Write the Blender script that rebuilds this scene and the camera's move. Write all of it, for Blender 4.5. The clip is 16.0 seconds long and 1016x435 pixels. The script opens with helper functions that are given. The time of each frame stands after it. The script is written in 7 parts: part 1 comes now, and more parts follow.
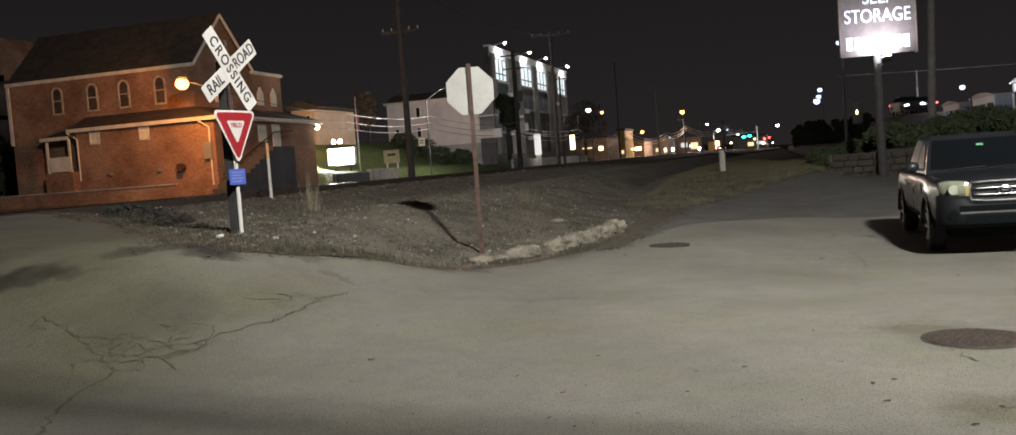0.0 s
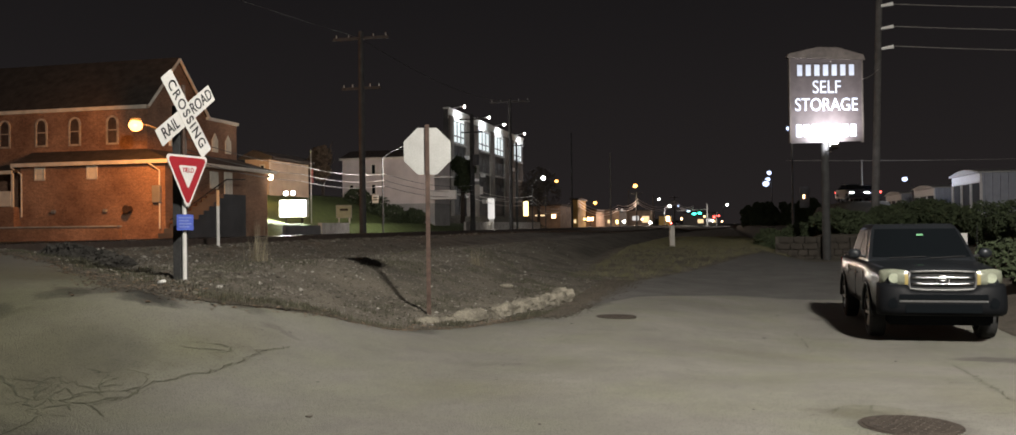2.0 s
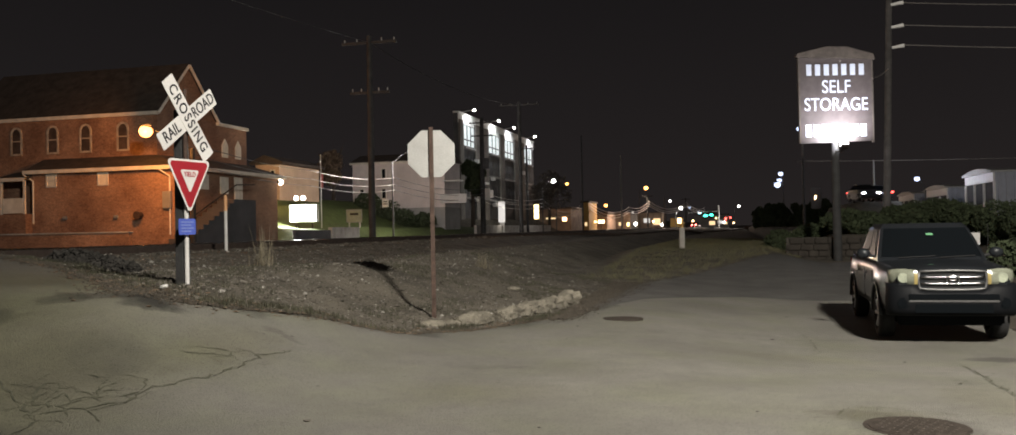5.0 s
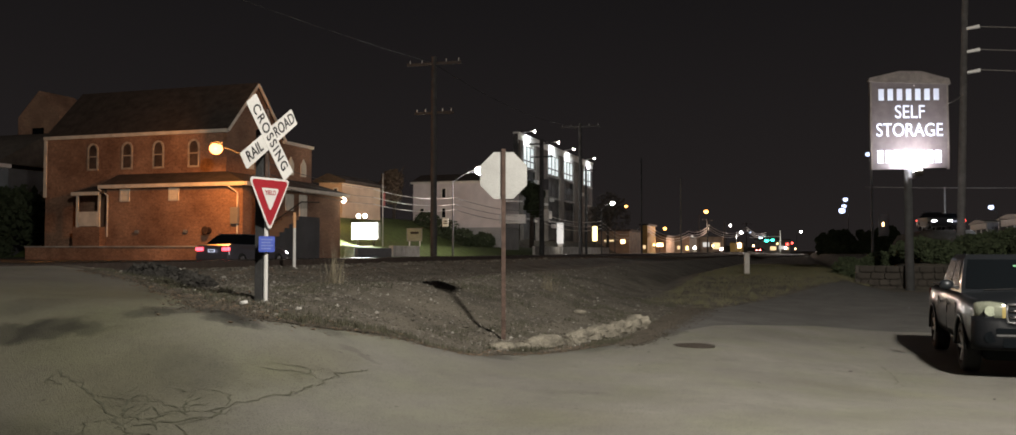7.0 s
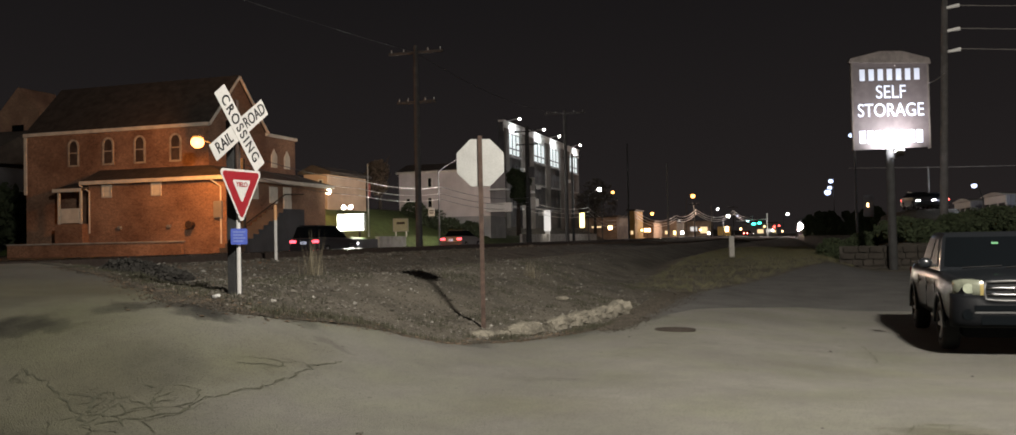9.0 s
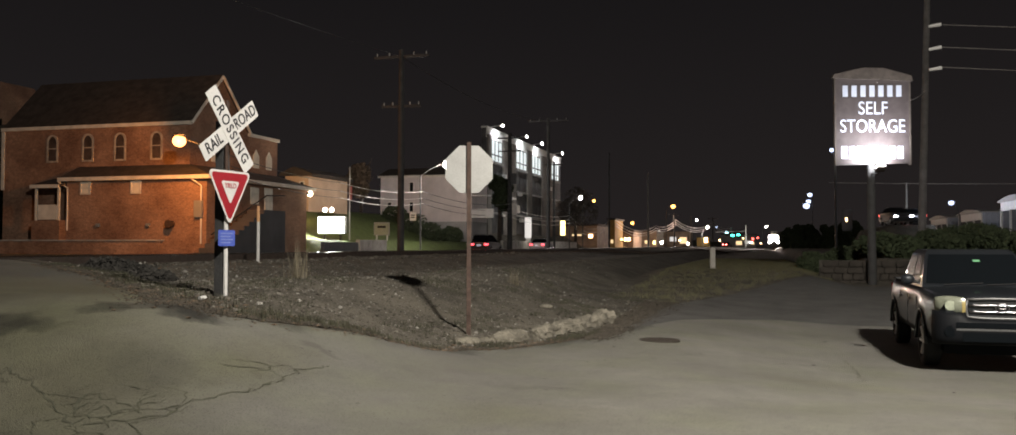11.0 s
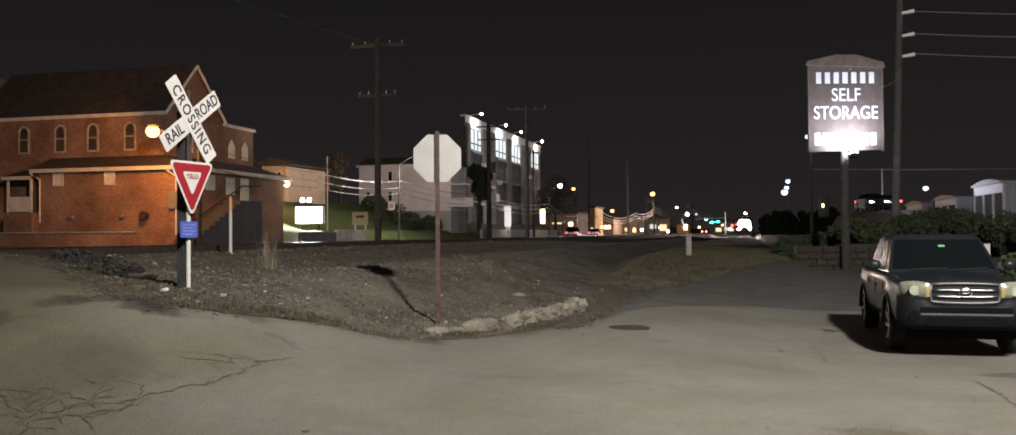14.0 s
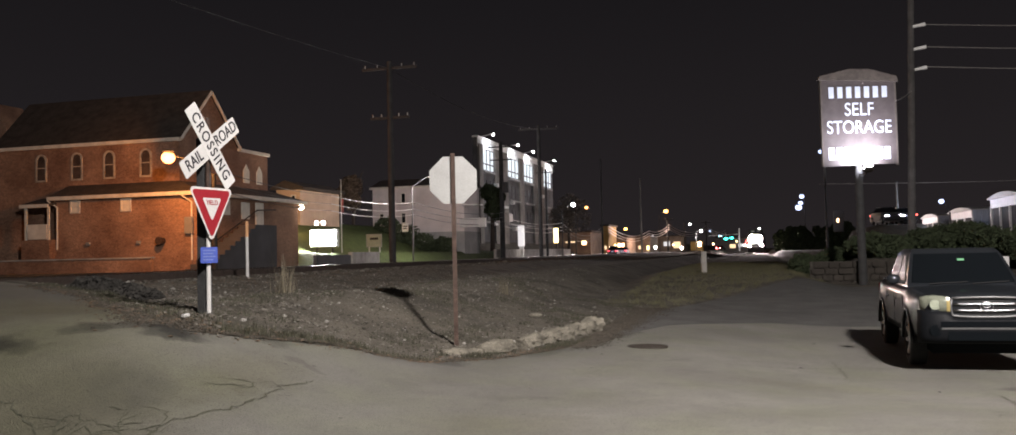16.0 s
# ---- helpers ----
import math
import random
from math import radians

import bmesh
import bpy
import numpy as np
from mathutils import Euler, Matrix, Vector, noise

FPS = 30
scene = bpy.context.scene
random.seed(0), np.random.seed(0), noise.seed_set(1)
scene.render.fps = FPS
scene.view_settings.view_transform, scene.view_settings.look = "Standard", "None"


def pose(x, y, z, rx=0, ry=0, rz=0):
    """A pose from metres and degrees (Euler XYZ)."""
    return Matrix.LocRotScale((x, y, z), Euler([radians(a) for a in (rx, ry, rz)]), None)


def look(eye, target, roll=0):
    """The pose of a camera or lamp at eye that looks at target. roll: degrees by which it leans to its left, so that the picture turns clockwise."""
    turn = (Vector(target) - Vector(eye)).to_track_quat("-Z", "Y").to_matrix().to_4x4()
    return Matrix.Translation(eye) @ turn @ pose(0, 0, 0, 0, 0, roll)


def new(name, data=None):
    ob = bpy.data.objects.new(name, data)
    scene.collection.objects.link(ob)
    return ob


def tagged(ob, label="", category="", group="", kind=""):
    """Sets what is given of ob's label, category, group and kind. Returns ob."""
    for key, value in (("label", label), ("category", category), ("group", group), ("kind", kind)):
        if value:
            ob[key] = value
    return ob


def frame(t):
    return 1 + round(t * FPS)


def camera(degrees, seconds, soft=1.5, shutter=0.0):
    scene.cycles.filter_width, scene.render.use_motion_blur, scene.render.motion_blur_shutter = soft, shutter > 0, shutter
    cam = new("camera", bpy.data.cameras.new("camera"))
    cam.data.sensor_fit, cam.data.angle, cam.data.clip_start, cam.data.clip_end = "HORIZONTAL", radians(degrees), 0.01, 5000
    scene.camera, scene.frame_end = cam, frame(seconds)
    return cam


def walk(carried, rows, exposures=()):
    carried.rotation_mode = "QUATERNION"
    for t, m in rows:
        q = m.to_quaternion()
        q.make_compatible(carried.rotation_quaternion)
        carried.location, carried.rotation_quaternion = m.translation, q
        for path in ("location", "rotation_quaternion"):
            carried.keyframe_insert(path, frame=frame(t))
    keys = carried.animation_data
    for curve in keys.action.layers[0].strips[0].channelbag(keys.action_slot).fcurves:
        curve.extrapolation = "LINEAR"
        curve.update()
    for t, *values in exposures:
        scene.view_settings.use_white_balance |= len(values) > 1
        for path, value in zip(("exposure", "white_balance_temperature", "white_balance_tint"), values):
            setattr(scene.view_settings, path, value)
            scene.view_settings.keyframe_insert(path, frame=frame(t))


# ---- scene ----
cam = camera(58.7, 16.0)
PATH = [
    (0, (0.075, 0.176, 1.525), (0.091, 2.173, 1.408), -4.2),
    (0.5, (0.045, 0.121, 1.525), (0.099, 2.119, 1.439), -3.5),
    (1, (0.006, 0.113, 1.529), (0.107, 2.11, 1.484), -2.4),
    (1.5, (-0.007, 0.12, 1.535), (0.12, 2.116, 1.532), -1.2),
    (2, (0.074, 0.169, 1.524), (0.204, 2.165, 1.543), -0.7),
    (2.5, (0.193, 0.222, 1.52), (0.32, 2.218, 1.542), -1.3),
    (3, (0.254, 0.236, 1.503), (0.377, 2.232, 1.507), -1.7),
    (5.5, (0.171, 0.25, 1.505), (0.258, 2.248, 1.535), -0.6),
    (6, (0.146, 0.315, 1.499), (0.162, 2.315, 1.528), -0.3),
    (6.5, (0.026, 0.308, 1.521), (0.013, 2.308, 1.581), -0.2),
    (7, (-0.051, 0.286, 1.534), (-0.071, 2.285, 1.608), -0.0),
    (7.5, (-0.067, 0.365, 1.534), (-0.147, 2.362, 1.609), -0.2),
    (8, (0.047, 0.347, 1.518), (0.003, 2.345, 1.593), -0.1),
    (8.5, (0.128, 0.41, 1.508), (0.097, 2.409, 1.556), -0.2),
    (9, (0.114, 0.386, 1.517), (0.12, 2.386, 1.565), -1.2),
    (11.5, (-0.016, 0.388, 1.536), (0.045, 2.386, 1.599), 0.4),
    (12, (0.066, 0.432, 1.534), (0.131, 2.43, 1.59), 0.6),
    (12.5, (0.174, 0.483, 1.532), (0.234, 2.481, 1.575), 0.5),
    (13, (0.225, 0.486, 1.534), (0.277, 2.485, 1.552), -0.0),
    (13.5, (0.207, 0.441, 1.532), (0.272, 2.44, 1.554), -0.0),
    (14, (0.191, 0.412, 1.54), (0.283, 2.41, 1.576), -0.4),
    (14.5, (0.179, 0.389, 1.543), (0.273, 2.386, 1.582), -1.2),
    (15, (0.166, 0.41, 1.539), (0.237, 2.409, 1.56), -1.5),
    (15.5, (0.13, 0.401, 1.551), (0.179, 2.4, 1.612), -0.8),
    (16, (0.135, 0.375, 1.554), (0.199, 2.372, 1.634), -1.3),
]
# the camera's own exposure and white balance: it starts a little bright and cool, and opens again towards the end
EXPOSURE = ((0, 0.12, 6250, 10), (1, 0.1, 6250, 10), (2, 0.05, 6400, 10), (3, 0.04, 6500, 10), (5.5, 0.02, 6500, 10), (9, 0.0, 6500, 10), (12.5, 0.04, 6480, 11), (14, 0.1, 6380, 13), (16, 0.16, 6200, 16))
walk(cam, [(t, look(eye, aim, roll)) for t, eye, aim, roll in PATH], EXPOSURE)


# ---- the street's own axes: a to the right of the track, b along it ----
STREET = -17.2
CA, SA = math.cos(radians(17.2)), math.sin(radians(17.2))


def st(a, b, z=0.0, turn=0.0):
    """A pose on the street's axes."""
    return pose(0, 0, 0, 0, 0, STREET) @ pose(a, b, z, 0, 0, turn)


def sp(a, b, z=0.0):
    return Vector((CA * a + SA * b, -SA * a + CA * b, z))


# ---- world and light ----
world = bpy.data.worlds.new("night")
scene.world = world
world.use_nodes = True
wn, wl = world.node_tree.nodes, world.node_tree.links
wc, wx, wm, wr = wn.new("ShaderNodeTexCoord"), wn.new("ShaderNodeSeparateXYZ"), wn.new("ShaderNodeMath"), wn.new("ShaderNodeValToRGB")
wl.new(wc.outputs["Generated"], wx.inputs[0])
wm.operation = "ABSOLUTE"
wl.new(wx.outputs["Z"], wm.inputs[0])
wl.new(wm.outputs[0], wr.inputs["Fac"])
# night sky: town glow near the horizon, dim above; unseen overhead brightened as fill
wr.color_ramp.elements[0].color, wr.color_ramp.elements[1].color = (0.0180, 0.0150, 0.0148, 1), (0.0088, 0.0078, 0.0082, 1)
wr.color_ramp.elements[0].position, wr.color_ramp.elements[1].position = 0.0, 0.28
we = wr.color_ramp.elements.new(0.8)
we.color = (0.034, 0.029, 0.027, 1)
wl.new(wr.outputs["Color"], wn["Background"].inputs[0])
wn["Background"].inputs[1].default_value = 1.0


def lamp(name, kind, m, energy, colour, size=0.2, angle=None, blend=0.5):
    d = bpy.data.lights.new(name, kind)
    d.energy, d.color = energy, colour
    if kind == "AREA":
        d.size = size
    else:
        d.shadow_soft_size = size
    if kind == "SPOT":
        d.spot_size, d.spot_blend = radians(angle or 90), blend
    ob = new(name, d)
    ob.matrix_world = m
    return ob


lamp("street_light_near", "SPOT", look((6.7, -2.6, 12.4), (7.4, 26.0, 1.0)), 43000, (1.0, 0.935, 0.83), 0.65, 126, 1.0)
lamp("sodium_light", "POINT", look((-16.4, 48.6, 6.9), sp(-33.2, 47.5, 2.6)), 2200, (1.0, 0.36, 0.075), 0.2)


# ---- materials ----
def material(name, base, rough=0.8, scale=6.0, vary=0.25, bump=0.2, metal=0.0, fine=60.0, tint=None, spec=0.3):
    """A surface with patches, fine grain and relief; sizes in metres."""
    m = bpy.data.materials.new(name)
    m.use_nodes = True
    n, l = m.node_tree.nodes, m.node_tree.links
    p = n["Principled BSDF"]
    p.inputs["Roughness"].default_value, p.inputs["Metallic"].default_value = rough, metal
    p.inputs["Specular IOR Level"].default_value = spec
    co = n.new("ShaderNodeTexCoord")
    big, small = n.new("ShaderNodeTexNoise"), n.new("ShaderNodeTexNoise")
    for t, sc, det in ((big, scale, 5), (small, fine, 3)):
        t.inputs["Scale"].default_value, t.inputs["Detail"].default_value = sc, det
        l.new(co.outputs["Object"], t.inputs["Vector"])
    ramp = n.new("ShaderNodeValToRGB")
    dark = [c * (1 - vary) for c in base]
    light = [min(1, c * (1 + vary)) for c in (tint or base)]
    ramp.color_ramp.elements[0].position, ramp.color_ramp.elements[1].position = 0.3, 0.7
    ramp.color_ramp.elements[0].color, ramp.color_ramp.elements[1].color = (*dark, 1), (*light, 1)
    l.new(big.outputs["Fac"], ramp.inputs["Fac"])
    mix = n.new("ShaderNodeMix")
    mix.data_type, mix.blend_type = "RGBA", "MULTIPLY"
    mix.inputs["Factor"].default_value = min(1.0, vary * 1.6)
    l.new(ramp.outputs["Color"], mix.inputs["A"])
    g = n.new("ShaderNodeMapRange")
    g.inputs["From Min"].default_value, g.inputs["From Max"].default_value = 0.3, 0.7
    g.inputs["To Min"].default_value, g.inputs["To Max"].default_value = 0.45, 1.35
    l.new(small.outputs["Fac"], g.inputs["Value"])
    l.new(g.outputs["Result"], mix.inputs["B"])
    l.new(mix.outputs["Result"], p.inputs["Base Color"])
    if bump:
        b = n.new("ShaderNodeBump")
        b.inputs["Strength"].default_value, b.inputs["Distance"].default_value = bump, 0.02
        l.new(small.outputs["Fac"], b.inputs["Height"])
        l.new(b.outputs["Normal"], p.inputs["Normal"])
    return m


def glow(name, colour, strength):
    m = bpy.data.materials.new(name)
    m.use_nodes = True
    p = m.node_tree.nodes["Principled BSDF"]
    p.inputs["Base Color"].default_value = (*[0.15 * c for c in colour], 1)
    p.inputs["Emission Color"].default_value = (*colour, 1)
    p.inputs["Emission Strength"].default_value = strength
    return m


MATS = {}
for row in (
    ("gravel", (0.080, 0.071, 0.056), 0.95, 1.1, 0.45, 1.0, 0.0, 30.0),
    ("main_asphalt", (0.06, 0.058, 0.055), 0.7, 0.6, 0.2, 0.3, 0.0, 50.0),
    ("trim", (0.62, 0.58, 0.5), 0.7, 2.0, 0.15, 0.1, 0.0, 30.0),
    ("roof", (0.062, 0.05, 0.042), 0.9, 2.0, 0.3, 0.3, 0.0, 30.0),
    ("white_siding", (0.6, 0.54, 0.52), 0.7, 0.8, 0.1, 0.1, 0.0, 12.0),
    ("concrete", (0.36, 0.34, 0.31), 0.9, 1.5, 0.25, 0.4, 0.0, 40.0),
    ("wood_pole", (0.038, 0.038, 0.038), 0.85, 3.0, 0.3, 0.4, 0.0, 40.0),
    ("sheet_white", (0.5, 0.49, 0.475), 0.45, 3.0, 0.08, 0.0, 0.0, 40.0),
    ("sheet_red", (0.25, 0.018, 0.025), 0.4, 3.0, 0.12, 0.0, 0.0, 40.0),
    ("sheet_blue", (0.06, 0.09, 0.35), 0.4, 3.0, 0.15, 0.0, 0.0, 40.0),
    ("sheet_bare", (0.285, 0.285, 0.275), 0.5, 4.0, 0.1, 0.05, 0.35, 40.0),
    ("letter_black", (0.02, 0.02, 0.022), 0.5, 3.0, 0.1, 0.0, 0.0, 40.0),
    ("rust_post", (0.075, 0.05, 0.04), 0.8, 8.0, 0.35, 0.3, 0.4, 60.0),
    ("rail", (0.035, 0.025, 0.02), 0.85, 6.0, 0.3, 0.2, 0.0, 60.0),
    ("rail_top", (0.55, 0.53, 0.5), 0.11, 6.0, 0.1, 0.05, 1.0, 60.0),
    ("tie", (0.06, 0.045, 0.035), 0.9, 4.0, 0.3, 0.4, 0.0, 40.0),
    ("truck_paint", (0.010, 0.0115, 0.0135), 0.36, 2.0, 0.06, 0.0, 0.0, 80.0, None, 0.16),
    ("black_plastic", (0.011, 0.011, 0.0115), 0.7, 8.0, 0.15, 0.1, 0.0, 80.0),
    ("rubber", (0.018, 0.018, 0.018), 0.85, 10.0, 0.2, 0.2, 0.0, 60.0),
    ("chrome", (0.32, 0.32, 0.33), 0.26, 3.0, 0.03, 0.0, 1.0, 40.0),
    ("alloy", (0.36, 0.36, 0.37), 0.4, 3.0, 0.08, 0.0, 0.9, 40.0),
    ("sign_face", (0.055, 0.045, 0.045), 0.6, 3.0, 0.2, 0.05, 0.0, 40.0),
    ("letter_white", (0.46, 0.50, 0.60), 0.5, 3.0, 0.05, 0.0, 0.0, 40.0),
    ("grass", (0.055, 0.075, 0.02), 0.95, 2.0, 0.35, 0.6, 0.0, 40.0),
    ("dry_grass", (0.100, 0.095, 0.053), 0.95, 2.0, 0.3, 0.5, 0.0, 40.0),
    ("leaves", (0.038, 0.05, 0.024), 0.8, 3.0, 0.3, 0.2, 0.0, 30.0),
    ("iron", (0.052, 0.043, 0.036), 0.75, 10.0, 0.3, 0.3, 0.6, 70.0),
    ("grey_wall", (0.3, 0.29, 0.28), 0.85, 0.8, 0.15, 0.2, 0.0, 20.0),
    ("dark_wall", (0.07, 0.07, 0.075), 0.8, 0.8, 0.2, 0.2, 0.0, 20.0),
    ("panel_white", (0.82, 0.82, 0.8), 0.6, 0.6, 0.06, 0.0, 0.0, 12.0),
    ("steel_door", (0.26, 0.27, 0.31), 0.5, 2.0, 0.1, 0.1, 0.2, 30.0),
):
    MATS[row[0]] = material(*row)


def asphalt():
    """Old asphalt: broad stains, hand-sized blotches, aggregate grain and dark pits."""
    m = material("asphalt", (0.126, 0.121, 0.107), 0.9, 0.45, 0.15, 1.0, 0.0, 75.0)
    n, l = m.node_tree.nodes, m.node_tree.links
    p = n["Principled BSDF"]
    old = p.inputs["Base Color"].links[0].from_socket
    co = n.new("ShaderNodeTexCoord")
    blot, pit = n.new("ShaderNodeTexNoise"), n.new("ShaderNodeTexVoronoi")
    blot.inputs["Scale"].default_value, blot.inputs["Detail"].default_value, blot.inputs["Roughness"].default_value = 3.2, 8, 0.7
    pit.inputs["Scale"].default_value = 38
    for t in (blot, pit):
        l.new(co.outputs["Object"], t.inputs["Vector"])
    r1, r2 = n.new("ShaderNodeMapRange"), n.new("ShaderNodeMapRange")
    for r, src, a, b, lo, hi in ((r1, blot.outputs["Fac"], 0.34, 0.68, 0.90, 1.09), (r2, pit.outputs["Distance"], 0.0, 0.35, 0.40, 1.14)):
        r.inputs["From Min"].default_value, r.inputs["From Max"].default_value = a, b
        r.inputs["To Min"].default_value, r.inputs["To Max"].default_value = lo, hi
        l.new(src, r.inputs["Value"])
    mul = n.new("ShaderNodeMath")
    mul.operation = "MULTIPLY"
    l.new(r1.outputs["Result"], mul.inputs[0]), l.new(r2.outputs["Result"], mul.inputs[1])
    mix = n.new("ShaderNodeMix")
    mix.data_type, mix.blend_type = "RGBA", "MULTIPLY"
    mix.inputs["Factor"].default_value = 1.0
    l.new(old, mix.inputs["A"]), l.new(mul.outputs[0], mix.inputs["B"])
    out = mix.outputs["Result"]
    # olive film of moss and dirt in broad patches
    mo, mr0, mm = n.new("ShaderNodeTexNoise"), n.new("ShaderNodeMapRange"), n.new("ShaderNodeMix")
    mo.inputs["Scale"].default_value, mo.inputs["Detail"].default_value = 0.8, 6
    mr0.inputs["From Min"].default_value, mr0.inputs["From Max"].default_value = 0.42, 0.72
    mm.data_type, mm.blend_type = "RGBA", "MULTIPLY"
    mm.inputs["B"].default_value = (0.93, 0.965, 0.84, 1)
    l.new(co.outputs["Object"], mo.inputs["Vector"]), l.new(mo.outputs["Fac"], mr0.inputs["Value"])
    l.new(mr0.outputs["Result"], mm.inputs["Factor"]), l.new(out, mm.inputs["A"])
    out = mm.outputs["Result"]
    # small dark spots of oil and gum
    spot, sr, sm = n.new("ShaderNodeTexVoronoi"), n.new("ShaderNodeMapRange"), n.new("ShaderNodeMix")
    spot.inputs["Scale"].default_value = 2.3
    sr.inputs["From Min"].default_value, sr.inputs["From Max"].default_value = 0.035, 0.06
    sr.inputs["To Min"].default_value, sr.inputs["To Max"].default_value = 0.55, 1.0
    sm.data_type, sm.blend_type = "RGBA", "MULTIPLY"
    sm.inputs["Factor"].default_value = 1.0
    l.new(co.outputs["Object"], spot.inputs["Vector"]), l.new(spot.outputs["Distance"], sr.inputs["Value"])
    l.new(out, sm.inputs["A"]), l.new(sr.outputs["Result"], sm.inputs["B"])
    out = sm.outputs["Result"]
    # soft dark stains, washed-on soil and far-left dimming: place, half sizes, depth
    warp = n.new("ShaderNodeTexNoise")
    warp.inputs["Scale"].default_value, warp.inputs["Detail"].default_value = 4.0, 5
    l.new(co.outputs["Object"], warp.inputs["Vector"])
    off = n.new("ShaderNodeVectorMath")
    off.operation = "MULTIPLY_ADD"
    off.inputs[1].default_value, off.inputs[2].default_value = (0.55, 0.55, 0), (-0.275, -0.275, 0)
    l.new(warp.outputs["Color"], off.inputs[0])
    add = n.new("ShaderNodeVectorMath")
    l.new(co.outputs["Object"], add.inputs[0]), l.new(off.outputs[0], add.inputs[1])
    for a, b, ra, rb, k in STAINS_AND_DIMMING:
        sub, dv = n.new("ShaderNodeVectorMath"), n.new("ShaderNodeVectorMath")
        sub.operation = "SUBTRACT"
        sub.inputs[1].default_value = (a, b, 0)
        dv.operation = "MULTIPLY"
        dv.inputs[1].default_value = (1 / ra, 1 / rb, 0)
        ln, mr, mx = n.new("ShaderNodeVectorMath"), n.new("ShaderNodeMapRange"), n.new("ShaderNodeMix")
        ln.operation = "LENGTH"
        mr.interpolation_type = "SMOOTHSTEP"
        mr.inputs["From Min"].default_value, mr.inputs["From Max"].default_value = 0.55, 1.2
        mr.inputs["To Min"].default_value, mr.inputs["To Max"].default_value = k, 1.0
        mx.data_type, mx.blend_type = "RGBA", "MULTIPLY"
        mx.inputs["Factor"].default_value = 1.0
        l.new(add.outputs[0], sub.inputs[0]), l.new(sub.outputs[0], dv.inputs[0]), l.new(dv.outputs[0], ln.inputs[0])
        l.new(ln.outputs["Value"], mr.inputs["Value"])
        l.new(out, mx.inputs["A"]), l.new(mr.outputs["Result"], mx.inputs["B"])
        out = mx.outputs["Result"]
    # olive moss and dirt away from the lot; also dims lamp light there
    for a, b, ra, rb, k in MOSS_AND_DIMMING:
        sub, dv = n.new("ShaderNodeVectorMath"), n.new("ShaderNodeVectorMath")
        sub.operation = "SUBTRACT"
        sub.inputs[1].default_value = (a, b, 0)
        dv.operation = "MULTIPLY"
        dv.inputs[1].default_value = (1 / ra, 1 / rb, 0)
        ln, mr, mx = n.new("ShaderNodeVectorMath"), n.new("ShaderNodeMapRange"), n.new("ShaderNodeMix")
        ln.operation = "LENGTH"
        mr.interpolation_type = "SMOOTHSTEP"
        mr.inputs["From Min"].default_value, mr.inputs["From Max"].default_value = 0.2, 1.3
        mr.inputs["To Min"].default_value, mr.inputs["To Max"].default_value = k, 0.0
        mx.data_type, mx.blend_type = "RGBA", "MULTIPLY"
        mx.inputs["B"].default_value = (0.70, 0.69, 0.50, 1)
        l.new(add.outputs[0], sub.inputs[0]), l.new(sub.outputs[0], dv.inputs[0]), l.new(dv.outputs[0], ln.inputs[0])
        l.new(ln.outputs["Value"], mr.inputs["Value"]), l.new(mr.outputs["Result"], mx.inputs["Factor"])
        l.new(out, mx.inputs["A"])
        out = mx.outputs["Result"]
    l.new(out, p.inputs["Base Color"])
    return m


# olive film; the large left patches also tone down too much lamp light
MOSS_AND_DIMMING = ((-7.2, 7.6, 2.4, 1.8, 0.75), (-5.6, 6.4, 1.3, 1.3, 0.6), (-9.0, 10.0, 2.5, 2.2, 0.85), (-5.0, 8.6, 0.5, 1.2, 0.5), (-2.2, 8.4, 0.9, 0.7, 0.35), (0.6, 12.6, 1.4, 0.5, 0.3), (2.2, 9.0, 0.5, 1.3, 0.4), (1.15, 7.9, 0.5, 0.35, 0.6), (1.1, 5.6, 0.35, 0.4, 0.55))
# the two widest patches are dirt that also dims the over-lit far left
STAINS_AND_DIMMING = ((-7.59, 7.81, 0.42, 0.34, 0.5), (-7.95, 7.7, 0.4, 0.3, 0.5), (-7.21, 7.89, 0.34, 0.24, 0.6), (-6.9, 8.5, 0.25, 0.24, 0.62), (-6.86, 8.71, 0.3, 0.2, 0.62),
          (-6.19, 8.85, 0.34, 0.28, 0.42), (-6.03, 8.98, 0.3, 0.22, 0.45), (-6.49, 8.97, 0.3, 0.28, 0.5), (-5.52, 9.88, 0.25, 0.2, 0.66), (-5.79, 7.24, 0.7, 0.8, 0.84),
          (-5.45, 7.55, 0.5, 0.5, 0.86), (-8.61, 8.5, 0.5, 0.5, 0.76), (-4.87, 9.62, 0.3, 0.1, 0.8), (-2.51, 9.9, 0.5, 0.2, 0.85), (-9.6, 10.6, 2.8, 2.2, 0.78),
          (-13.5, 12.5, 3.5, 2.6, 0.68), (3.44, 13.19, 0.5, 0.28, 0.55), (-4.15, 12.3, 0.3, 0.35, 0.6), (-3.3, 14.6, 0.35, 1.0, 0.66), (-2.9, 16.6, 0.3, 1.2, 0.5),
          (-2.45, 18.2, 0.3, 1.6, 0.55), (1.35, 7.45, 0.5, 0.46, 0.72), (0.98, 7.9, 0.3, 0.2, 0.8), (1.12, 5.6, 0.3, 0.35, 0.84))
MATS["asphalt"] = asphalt()


